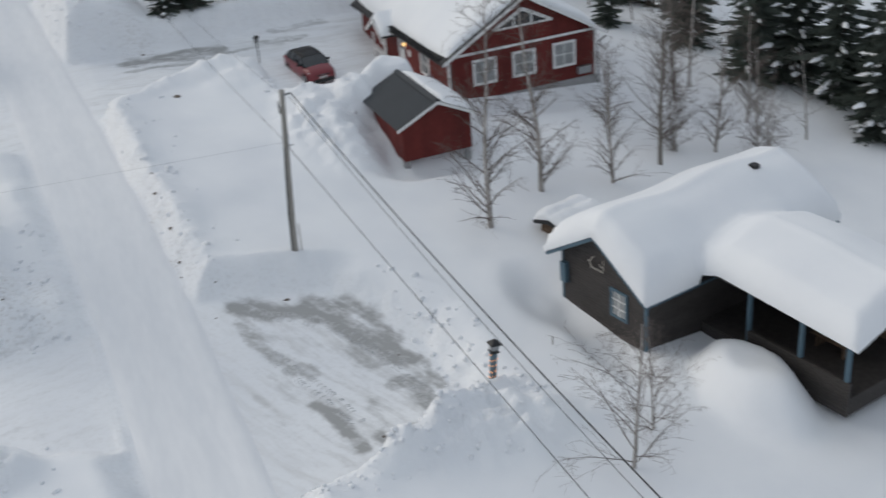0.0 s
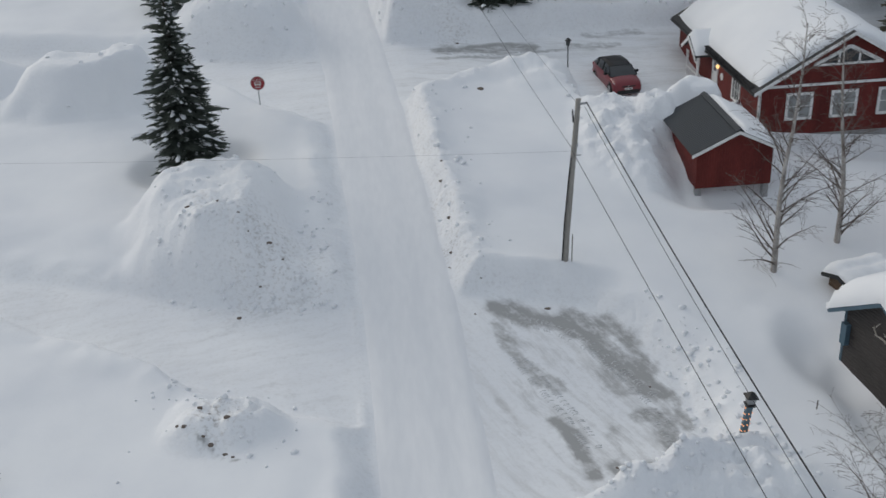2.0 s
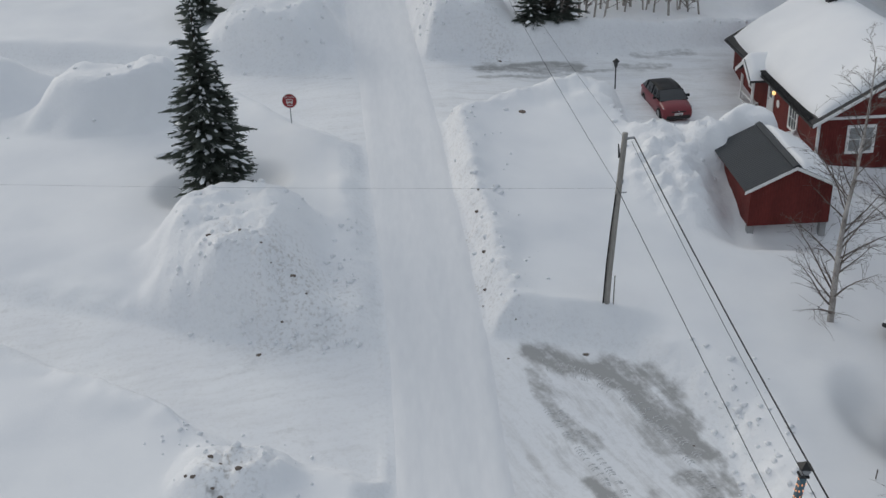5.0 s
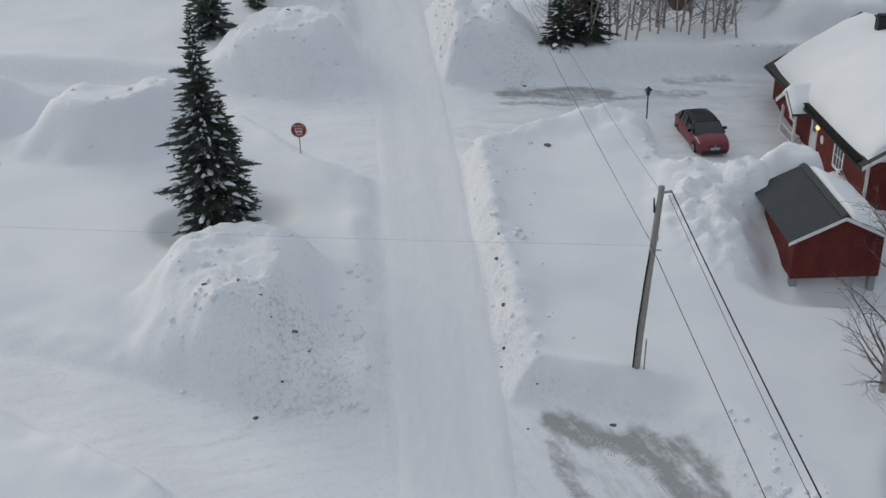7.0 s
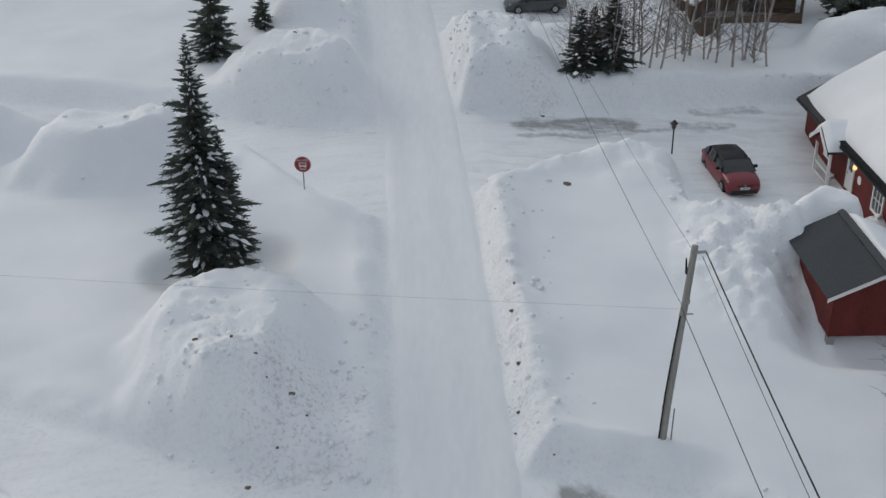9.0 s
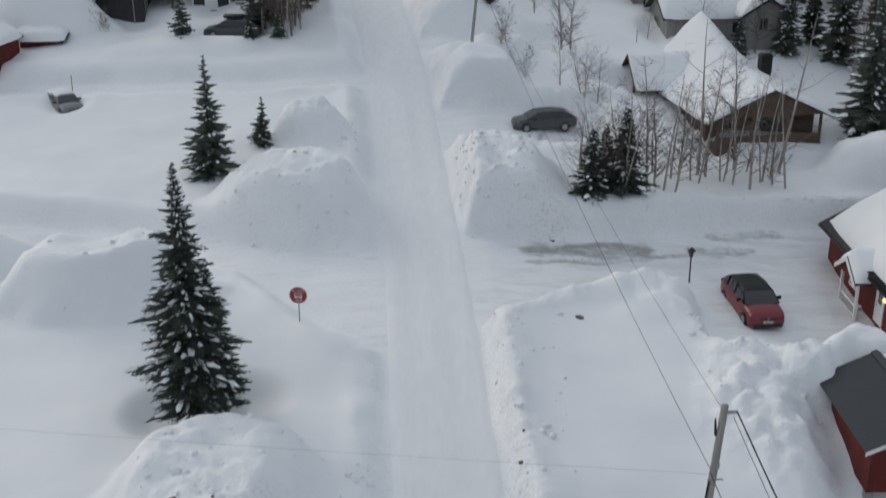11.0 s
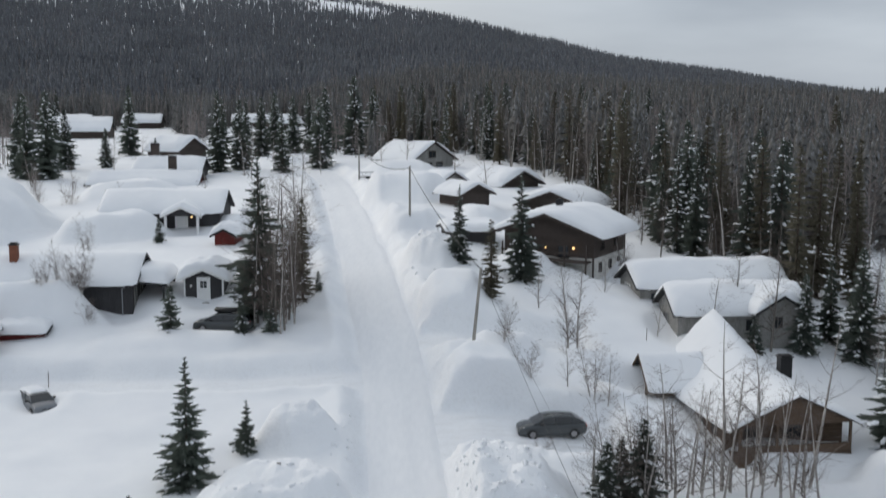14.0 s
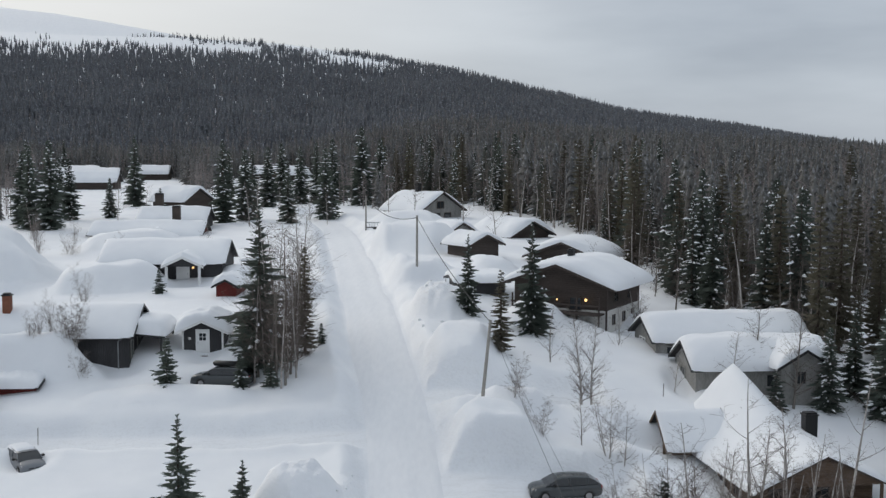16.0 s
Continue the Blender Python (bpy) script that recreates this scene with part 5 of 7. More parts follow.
P1 = pole(9.95, 49.5, -4.4, 8.5, (0.068, 0.0), r=0.17)
arm = Mesh().tube([(0.55, -0.05, 8.25), (0.97, -0.15, 8.33)], 0.06, 6)
part("clamp", arm, METAL, P1, "metal cable clamp")
part("insulator", Mesh().tube([(0.35, 0.0, 7.35), (0.3, 0.0, 8.0)], [0.05, 0.03], 6), CABLE, P1)
part("step_bolt", Mesh().tube([(0.2, -0.05, 5.65), (0.75, -0.05, 5.65)], 0.03, 5), METAL, P1)
part("band", Mesh().tube([(0.46, 0, 6.1), (0.47, 0, 6.25)], 0.135, 10), METAL, P1)
part("ground_cable", Mesh().tube([(-0.16, -0.1, -0.5), (-0.05, -0.1, 2.0), (0.12, -0.1, 4.2), (0.25, -0.1, 5.6)], 0.035, 5), CABLE, P1)
pole(3.85, 102.8, 5.0, 6.0, (0.095, 0.0))
pole(13.2, -2.1, ground_z(13.2, -2.1), 0.2 - ground_z(13.2, -2.1))
pole(-1.5, 139.1, 10.0, 6.1)
pole(-10.2, 191.3, 11.0, 4.9)
stake = thing("marker_stake", 10.3, 49.4, -4.5, 0, "thin grey marker stake beside the pole", "stake")
part("rod", Mesh().tube([(0, 0, -0.5), (0.03, 0, 1.5)], 0.03, 6), POLEWOOD, stake)
for sx, sy, sh in ((-26.9, 102.5, 1.2), (19.0, 38.6, 0.45), (6.4, 117.5, 1.2), (17.6, 108.8, 1.0), (1.4, 137.0, 1.2)):
    st = thing("marker_stake", sx, sy, ground_z(sx, sy), 0, "thin dark marker stake in the snow", "stake")
    part("rod", Mesh().tube([(0, 0, -0.4), (0.03, 0, sh)], 0.028, 6), TWIG, st)


def wire(a, b, sag, r, label="thick black overhead power cable", n=24, mat=CABLE):
    m = Mesh()
    a, b = Vector(a), Vector(b)
    m.tube([a.lerp(b, k / n) - Vector((0, 0, sag * 4 * (k / n) * (1 - k / n))) for k in range(n + 1)], r, 5)
    ob = new("overhead_cable", m.data("overhead_cable", mat, True))
    return tagged(ob, label, "cable")


wire((10.9, 49.35, 3.95), (13.55, -2.0, -0.2), 1.0, 0.028)
wire((10.8, 49.35, 3.75), (13.3, -2.0, -0.7), 1.0, 0.012, "thin black overhead wire")
wire((10.20, 49.4, 1.6), (12.4, -2.0, -2.5), 0.05, 0.016, "thin black overhead wire")
wire((10.25, 49.55, 1.6), (4.4, 102.7, 10.7), 0.8, 0.011, "thin black overhead wire")
wire((10.6, 49.6, 3.7), (4.45, 102.8, 10.9), 0.9, 0.007, "thin black overhead wire")
wire((4.45, 102.9, 10.8), (-1.5, 139.1, 15.9), 0.6, 0.03)
wire((-1.5, 139.1, 15.9), (-10.2, 191.3, 15.7), 1.2, 0.04)
wire((-10.2, 191.3, 15.7), (-40, 215, 17.5), 1.0, 0.04)
wire((10.2, 49.4, 1.5), (-48, 57.5, 2.2), 0.35, 0.0045, "very thin pale overhead wire", 40, WIREGREY)


# ---- lantern posts and sign ----
def light_post():
    p = thing("lantern_post", 15.0, 36.6, -7.1, 0, "dark post wound with string lights under a lantern", "lantern post")
    p.matrix_basis = pose(14.9, 36.6, -7.1, 0, 6, 0)
    part("post", Mesh().box(-0.12, 0.12, -0.12, 0.12, -0.8, 2.0), BLUE, p)
    part("lantern_base", Mesh().box(-0.19, 0.19, -0.19, 0.19, 2.002, 2.08), BLACKMETAL, p)
    part("lantern_glass", Mesh().add([(-0.13, -0.13, 2.082), (0.13, -0.13, 2.082), (0.13, 0.13, 2.082), (-0.13, 0.13, 2.082), (-0.2, -0.2, 2.42), (0.2, -0.2, 2.42), (0.2, 0.2, 2.42), (-0.2, 0.2, 2.42)], [(0, 1, 5, 4), (1, 2, 6, 5), (2, 3, 7, 6), (3, 0, 4, 7), (3, 2, 1, 0), (4, 5, 6, 7)]), METAL, p)
    part("lantern_roof", Mesh().add([(-0.27, -0.27, 2.422), (0.27, -0.27, 2.422), (0.27, 0.27, 2.422), (-0.27, 0.27, 2.422), (0, 0, 2.68)], [(0, 1, 4), (1, 2, 4), (2, 3, 4), (3, 0, 4), (3, 2, 1, 0)]), BLACKMETAL, p)
    for k in range(44):
        a, z = k * 0.95, 0.05 + 1.85 * k / 44
        x, y = math.cos(a), math.sin(a)
        s = 0.14 / max(abs(x), abs(y))
        c = Vector((x * s, y * s, z))
        part("string_light", Mesh().tube([c - Vector((0, 0, 0.022)), c + Vector((0, 0, 0.022))], 0.022, 5), FAIRY, p)
    return p


light_post()


def yard_lamp():
    p = thing("yard_lamp", 15.5, 76.0, -2.75, 0, "black lantern on a thin post at the yard's edge", "yard lamp")
    part("post", Mesh().tube([(0, 0, -0.8), (0, 0, 1.45)], 0.045, 8), BLACKMETAL, p)
    part("lantern_glass", Mesh().tube([(0, 0, 1.452), (0, 0, 1.80)], [0.11, 0.19], 6), CARGLASS, p)
    part("lantern_roof", Mesh().tube([(0, 0, 1.802), (0, 0, 1.88), (0, 0, 2.02)], [0.27, 0.17, 0.03], 6), BLACKMETAL, p)
    return p


yard_lamp()


def text_mesh(text, size):
    cu = bpy.data.curves.new("lettering", "FONT")
    cu.body, cu.size, cu.align_x, cu.align_y, cu.extrude = text, size, "CENTER", "CENTER", 0.002
    tmp = bpy.data.objects.new("lettering", cu)
    scene.collection.objects.link(tmp)
    me = bpy.data.meshes.new_from_object(tmp.evaluated_get(bpy.context.evaluated_depsgraph_get()))
    bpy.data.objects.remove(tmp)
    return me


def bus_sign():
    s = thing("bus_stop_sign", -5.87, 68.1, -1.75, -4, "round red bus stop sign on a grey post", "sign")
    part("post", Mesh().tube([(0, 0.03, -0.8), (0, 0.03, 1.4)], 0.035, 8), METAL, s)
    part("rim", Mesh().tube([(0, -0.012, 1.75), (0, 0.012, 1.75)], 0.46, 28), SIGNPALE, s)
    disc = part("disc", Mesh().tube([(0, -0.018, 1.75), (0, -0.0125, 1.75)], 0.42, 28), SIGNRED, s)
    bus = Mesh().box(-0.2, 0.2, -0.024, -0.0185, 1.62, 1.66).box(-0.2, 0.2, -0.024, -0.0185, 1.81, 1.86).box(-0.2, -0.16, -0.024, -0.0185, 1.66, 1.81).box(0.16, 0.2, -0.024, -0.0185, 1.66, 1.81)
    bus.box(-0.16, 0.16, -0.024, -0.0185, 1.66, 1.72).box(-0.17, -0.09, -0.024, -0.0185, 1.57, 1.62).box(0.09, 0.17, -0.024, -0.0185, 1.57, 1.62)
    part("bus_symbol", bus, SIGNPALE, disc, "pale bus symbol")
    me = text_mesh("SKI BUSS", 0.16)
    me.materials.append(SIGNPALE)
    w = new("lettering", me)
    w.parent = disc
    w.matrix_basis = pose(0, -0.021, 1.98, 90, 0, 0)
    part("lettering_bar", Mesh().box(-0.17, 0.17, -0.024, -0.0185, 1.46, 1.51), SIGNPALE, disc)
    return s


bus_sign()


# ---- cars ----
def car(x, y, z, turn, paint, label, length=4.06, width=1.76, height=1.43, roof=None, estate=False, snow=0.0, box=False):
    """A parked car heading along its own -y: lofted body and cabin, glass, roof, wheels, lamps, plate, mirrors."""
    c = thing("car", x, y, z, turn, label, "car")
    wr = 0.32 * height / 1.43
    hl, hw = length / 2, width / 2
    # body: stations from nose to tail: y, sill height, belt height, half width
    st = [(-1.0, 0.34, 0.56, 0.66), (-0.985, 0.25, 0.68, 0.80), (-0.95, 0.20, 0.76, 0.89), (-0.88, 0.18, 0.83, 0.945), (-0.76, 0.18, 0.89, 0.975), (-0.60, 0.18, 0.94, 0.99), (-0.44, 0.18, 0.985, 1.0), (-0.2, 0.18, 0.985, 1.0), (0.1, 0.18, 0.99, 0.995), (0.45, 0.18, 1.01, 1.0), (0.70, 0.19, 1.03, 0.985), (0.86, 0.22, 1.02, 0.95), (0.95, 0.28, 0.96, 0.90), (1.0, 0.38, 0.86, 0.80)]
    k = height / 1.43
    m = Mesh()
    prof = [(-0.62, 0.0), (-0.93, 0.06), (-1.0, 0.3), (-0.99, 0.62), (-0.93, 0.88), (-0.80, 0.985), (-0.45, 1.03), (0, 1.045), (0.45, 1.03), (0.80, 0.985), (0.93, 0.88), (0.99, 0.62), (1.0, 0.3), (0.93, 0.06), (0.62, 0.0)]
    for yy, lo_, hi_, w in st:
        for px_, pz_ in prof:
            m.v.append((px_ * w * hw, yy * hl, (lo_ + (hi_ - lo_) * pz_) * k))
    n = len(prof)
    for i in range(len(st) - 1):
        for j in range(n - 1):
            m.f.append((i * n + j, i * n + j + 1, (i + 1) * n + j + 1, (i + 1) * n + j))
        m.f.append((i * n + n - 1, i * n, (i + 1) * n, (i + 1) * n + n - 1))
    m.f.append(tuple(reversed(range(n))))
    m.f.append(tuple((len(st) - 1) * n + j for j in range(n)))
    body = part("body", m, paint, c, smooth=True)
    rear = 0.93 if estate else 0.86
    g = Mesh()
    gs = [(-0.60, 0.95, 0.955, 0.90, 0.86), (-0.45, 0.96, 1.15, 0.92, 0.81), (-0.27, 0.97, 1.34, 0.925, 0.75), (-0.12, 0.97, 1.41, 0.925, 0.73), (0.14, 0.97, 1.43, 0.925, 0.73), (0.40, 0.98, 1.415, 0.92, 0.72), (0.64 if not estate else 0.76, 0.99, 1.36, 0.905, 0.69), (0.78 if not estate else 0.86, 1.0, 1.24, 0.89, 0.70), (rear + 0.06, 1.0, 1.02, 0.86, 0.78)]
    for yy, zb, zt, wb, wt in gs:
        g.v += [(-wb * hw, yy * hl, zb * k), (-wt * hw, yy * hl, zt * k), (0, yy * hl, (zt + 0.012) * k), (wt * hw, yy * hl, zt * k), (wb * hw, yy * hl, zb * k)]
    for i in range(len(gs) - 1):
        for j in range(4):
            g.f.append((i * 5 + j, i * 5 + j + 1, (i + 1) * 5 + j + 1, (i + 1) * 5 + j))
    part("window_band", g, CARGLASS, c, "dark car glass")
    r = Mesh()
    rs_ = gs[2:7]
    for yy, zb, zt, wb, wt in rs_:
        r.v += [(-wt * hw * 1.02, yy * hl, zt * k - 0.03), (-wt * hw, yy * hl, zt * k + 0.012), (-wt * hw * 0.5, yy * hl, zt * k + 0.035), (wt * hw * 0.5, yy * hl, zt * k + 0.035), (wt * hw, yy * hl, zt * k + 0.012), (wt * hw * 1.02, yy * hl, zt * k - 0.03)]
    for i in range(len(rs_) - 1):
        for j in range(5):
            r.f.append((i * 6 + j, i * 6 + j + 1, (i + 1) * 6 + j + 1, (i + 1) * 6 + j))
    part("roof", r, roof or paint, c, smooth=True)
    for s in (-1, 1):
        for (y0, z0, w0), (y1, z1, w1) in (((-0.57, 0.96, 0.91), (-0.26, 1.35, 0.75)), ((0.06, 0.98, 0.935), (0.10, 1.42, 0.755)), ((0.56, 0.98, 0.925), (0.60, 1.38, 0.725))):
            part("pillar", Mesh().tube([(s * w0 * hw, y0 * hl, z0 * k), (s * w1 * hw, y1 * hl, z1 * k)], 0.035, 5), roof or paint, c)
        for yy in (-0.62, 0.60):
            wh = part("wheel", Mesh().tube([(s * (hw - 0.20), yy * hl, wr), (s * (hw - 0.17), yy * hl, wr), (s * (hw - 0.02), yy * hl, wr), (s * (hw + 0.005), yy * hl, wr)], [wr * 0.88, wr, wr, wr * 0.9], 20), TYRE, c, smooth=False)
            rim = Mesh().tube([(s * (hw + 0.006), yy * hl, wr), (s * (hw + 0.012), yy * hl, wr)], wr * 0.63, 16)
            part("rim", rim, RIM, wh)
            part("wheel_arch", Mesh().tube([(s * (hw - 0.03) , yy * hl + wr * 1.18 * math.cos(a), wr + wr * 1.18 * math.sin(a)) for a in [math.pi * q / 10 for q in range(11)]], 0.03, 5), CARBLACK, c)
        part("headlight", Mesh().add([(s * 0.45 * hw, -0.955 * hl - 0.02, 0.66 * k), (s * 0.88 * hw, -0.90 * hl - 0.02, 0.70 * k), (s * 0.93 * hw, -0.86 * hl, 0.79 * k), (s * 0.5 * hw, -0.945 * hl, 0.76 * k)], [(0, 1, 2, 3) if s < 0 else (3, 2, 1, 0)]), LENS, c)
        part("mirror", Mesh().box(*sorted((s * hw * 0.97, s * (hw + 0.18))), -0.36 * hl - 0.06, -0.36 * hl + 0.06, 0.97 * k, 1.10 * k), roof or CARBLACK, c)
        part("tail_lamp", Mesh().box(*sorted((s * 0.55 * hw, s * 0.88 * hw)), 0.955 * hl, 0.99 * hl, 0.78 * k, 0.92 * k), SIGNRED, c)
    part("grille", Mesh().box(-0.45 * hw, 0.45 * hw, -hl - 0.012, -0.97 * hl, 0.58 * k, 0.64 * k).box(-0.74 * hw, 0.74 * hw, -hl - 0.014, -0.95 * hl, 0.22 * k, 0.41 * k), CARBLACK, c)
    part("emblem", Mesh().tube([(0, -hl - 0.02, 0.63 * k), (0, -hl - 0.013, 0.63 * k)], 0.05, 12), METAL, c)
    part("number_plate", Mesh().box(-0.27, 0.27, -hl - 0.03, -hl - 0.015, 0.43 * k, 0.54 * k), PLATE, c)
    for q in range(6):
        part("plate_bar", Mesh().box(-0.21 + 0.075 * q, -0.165 + 0.075 * q, -hl - 0.034, -hl - 0.0305, 0.455 * k, 0.515 * k), CARBLACK, c)
    if box:
        b = Mesh().tube([(0, -0.75, 1.72), (0, -0.6, 1.74), (0, 0.9, 1.74), (0, 1.1, 1.70)], [0.12, 0.36, 0.36, 0.2], 12)
        b.v = [(vx, vy, 1.72 + (vz - 1.72) * 0.55) for vx, vy, vz in b.v]
        part("roof_box", b, CARBLACK, c, "black roof box", True)
    if snow:
        cap = Mesh().grid(12, 12, lambda u, v: ((u - 0.5) * 1.3 * width * 0.6, (-0.2 + 1.0 * v) * hl, k * 1.40 + snow * max(0, 1 - abs(2 * u - 1) ** 4) ** 0.5 * max(0, 1 - abs(2 * v - 1) ** 4) ** 0.5 - 0.05))
        part("snow_cap", cap, SNOW, c, "snow lying on the car roof", True)
    return c


car(18.4, 73.35, -3.65, 6, CARRED, "red hatchback with black roof parked on packed snow", 4.9, 2.12, 1.80, roof=GLOSSBLACK)
car(8.8, 94.9, 1.0, -84, CARDARK, "dark grey hatchback parked in a snow-walled bay", 4.5, 1.8, 1.44)
car(-15.6, 110.6, 4.7, -98, CARDARK, "black estate car with roof box half hidden by snow", 4.7, 1.82, 1.48, estate=True, box=True)
car(-26.6, 99.2, 1.35, 38, CARSILVER, "silver hatchback with snow on its roof sunk behind a drift", 4.1, 1.75, 1.47, snow=0.22)


# ---- trees ----
def spruce_meshes(height, spread, seed, tiers, snowy, fine=False):
    """Trunk, drooping boughs with finger-like twigs, and snow lying on the boughs."""
    rng = random.Random(seed)
    trunk, boughs, snow = Mesh(), Mesh(), Mesh()
    trunk.tube([(0, 0, -0.5), (0, 0, height * 0.5), (0, 0, height)], [height * 0.014, height * 0.009, 0.012], 6)
    for k in range(tiers):
        f = k / (tiers - 1)
        z = height * (0.04 + 0.95 * f ** 0.95)
        reach = spread * (1 - f) ** (0.95 if fine else 0.78) * (1 - 0.22 * math.exp(-f / 0.10)) * (0.82 + 0.30 * rng.random()) + (0.03 if fine else 0.06)
        n = max(5, int(11 - 5 * f)) if fine else max(4, int(8 - 4 * f))
        off = rng.uniform(0, 6.28)
        for j in range(n):
            ang = off + 6.283 * j / n + rng.uniform(-0.35, 0.35)
            rr = reach * rng.uniform(0.5, 1.25) * (1.3 if rng.random() < 0.12 else 1.0)
            d = Vector((math.cos(ang), math.sin(ang), 0))
            side = Vector((-d.y, d.x, 0))
            zj = z + rng.uniform(-0.5, 0.5) * height / tiers
            droop = rr * rng.uniform(0.20, 0.5) * (1 - 0.75 * f)
            lift = 0.12 * rr + 0.35 * rr * max(0, f - 0.7)

            def at(t):
                return d * (rr * t) + Vector((0, 0, zj - droop * t ** 1.4 + lift * t * t))
            segs = max(4, int(rr / 0.105)) if fine else max(3, int(rr / 0.21))
            for s in range(segs):
                t = (s + rng.random() * 0.6) / segs
                p = at(t)
                w = (0.28 * rr * (1 - t) ** 0.8 + (0.03 + 0.10 * min(1.0, rr) if fine else 0.13)) * rng.uniform(0.45, 1.45) * (0.85 if fine else 1.0)
                for q in (-1, 1):
                    tip = p + side * (q * w) + d * (w * rng.uniform(0.5, 1.1)) + Vector((0, 0, -w * rng.uniform(0.1, 0.6)))
                    wd = 0.018 + 0.028 * w if fine else 0.03 + 0.06 * w
                    a, b = p - d * wd, p + d * wd
                    low = (p + tip) * 0.5 + Vector((0, 0, -wd * 1.8 - (0.015 if fine else 0.03)))
                    boughs.add([a, b, tip, low], [(0, 1, 2), (0, 2, 3), (0, 3, 1)])
            a, b = at(0.0), at(1.0)
            boughs.add([a + Vector((0, 0, -0.12)), at(0.5) + Vector((0, 0, -0.10 - 0.12 * rr)), b + d * 0.12, at(0.5) + side * 0.06, at(0.5) - side * 0.06], [(0, 1, 2), (0, 3, 2), (0, 2, 4)])
            for _ in range(rng.choice((1, 1, 2, 3)) if rng.random() < snowy * (1.0 if fine else 0.8) else 0):
                t = rng.uniform(0.30, 0.95)
                w, ln = (rr * rng.uniform(0.02, 0.075) + 0.02) * (1.0 if fine else 1.35), (rr * rng.uniform(0.06, 0.24) + 0.04) * (1.0 if fine else 1.3)
                c = at(t) + side * (rng.uniform(-0.22, 0.22) * rr * (1 - t)) + Vector((0, 0, 0.02))
                ring = [c + d * (math.cos(g) * ln * rng.uniform(0.45, 1.3)) + side * (math.sin(g) * w * rng.uniform(0.45, 1.4)) + Vector((0, 0, -0.35 * math.cos(g) * ln * droop / rr - 0.05)) for g in [6.283 * i / 7 for i in range(7)]]
                snow.add(ring + [c + Vector((0, 0, 0.06 + 0.3 * w))], [(i, (i + 1) % 7, 7) for i in range(7)])
    return trunk, boughs, snow


SPRUCES = {}


def spruce(x, y, z, height, kind=0, turn=0.0, label="dark green spruce with snow on its boughs", category="spruce", group="", width=1.0):
    """A spruce of one of a few growth forms, scaled to its height."""
    if kind not in SPRUCES:
        h, sp, tiers, snowy, olive = [(10, 2.2, 42, 0.60, False), (10, 1.8, 38, 0.45, False), (10, 1.35, 26, 0.10, True), (4, 1.3, 15, 0.2, False), (10, 1.3, 30, 0.75, False), (10, 1.7, 22, 0.25, False), (8, 1.95, 26, 0.30, False), (12, 2.5, 54, 0.75, False), (3.4, 1.0, 14, 0.15, False)][kind]
        t, b, s = spruce_meshes(h, sp, 100 + kind, tiers, snowy, kind > 5)
        SPRUCES[kind] = (h, t.data("trunk", BARK, True), b.data("bough", OLIVE if olive else NEEDLES), s.data("bough_snow", SNOW))
    h, t, b, s = SPRUCES[kind]
    ob = thing("spruce", x, y, z, turn, label, category, group)
    k = height / h
    ob.scale = (k * width, k * width, k)
    for nm, me in (("trunk", t), ("bough", b), ("bough_snow", s)):
        c = new(nm, me)
        c.parent = ob
        if nm != "trunk":
            c["kind"] = "stuff"
    return ob


def birch_meshes(height, seed, stems, bushy, fine=False, broad=False):
    """Pale stem, side branches that rise and bend over, fine twigs."""
    rng = random.Random(seed)
    trunk, twigs = Mesh(), Mesh()

    def limb(mesh, p, d, length, r, depth):
        pts, rad = [p], [r]
        n = (8, 5, 3, 2)[depth]
        for k in range(n):
            bend = Vector((rng.uniform(-1, 1), rng.uniform(-1, 1), rng.uniform(-0.5, 0.5))) * (0.06, 0.16, 0.25, 0.3)[depth]
            d = (d + bend + Vector((0, 0, (0.0, -0.02 if fine else 0.10, -0.06 if fine else 0.02, -0.12)[depth]))).normalized()
            p = p + d * length / n
            pts.append(p)
            rad.append(max(0.004, r * (1 - 0.85 * (k + 1) / n)))
        mesh.tube(pts, rad, 6 if depth == 0 else 3, False)
        if depth < 3:
            kids = (int(26 * bushy), 11 if broad else 10 if fine else 5, 4 if fine else 2)[depth]
            for q in range(kids):
                f = ((0.10 if fine else 0.20) + (0.88 if fine else 0.78) * (q + rng.random()) / kids) * n
                i = min(int(f), n - 1)
                at = pts[i].lerp(pts[i + 1], f - i)
                g = rng.uniform(0, 6.283)
                out = Vector((math.cos(g), math.sin(g), 0))
                along = (pts[i + 1] - pts[i]).normalized()
                dd = (along * (rng.uniform(0.6, 1.7) if fine else rng.uniform(0.35, 0.8)) + out).normalized()
                size = length * (((0.42 if broad else 0.22 if fine else 0.26) * (1.25 - f / n) + 0.05) if depth == 0 else rng.uniform(0.25, 0.5)) * rng.uniform(0.45 if fine else 0.7, 1.25)
                limb(twigs, at, dd, size, max(0.005, rad[i] * 0.36), depth + 1)
    for s in range(stems):
        many = stems > 1
        lean = Vector((rng.uniform(-0.28, 0.28), rng.uniform(-0.28, 0.28), 1)) if many else Vector((rng.uniform(-0.07, 0.07), rng.uniform(-0.05, 0.05), 1)) if bushy > 0.5 else Vector((0.13, -0.06, 1))
        limb(trunk, Vector((rng.uniform(-0.25, 0.25) * many, rng.uniform(-0.25, 0.25) * many, -0.6)), lean.normalized(), height * rng.uniform(0.7, 1.05), height * (0.0075 if many else 0.0105), 0)
    return trunk, twigs


BIRCHES = {}


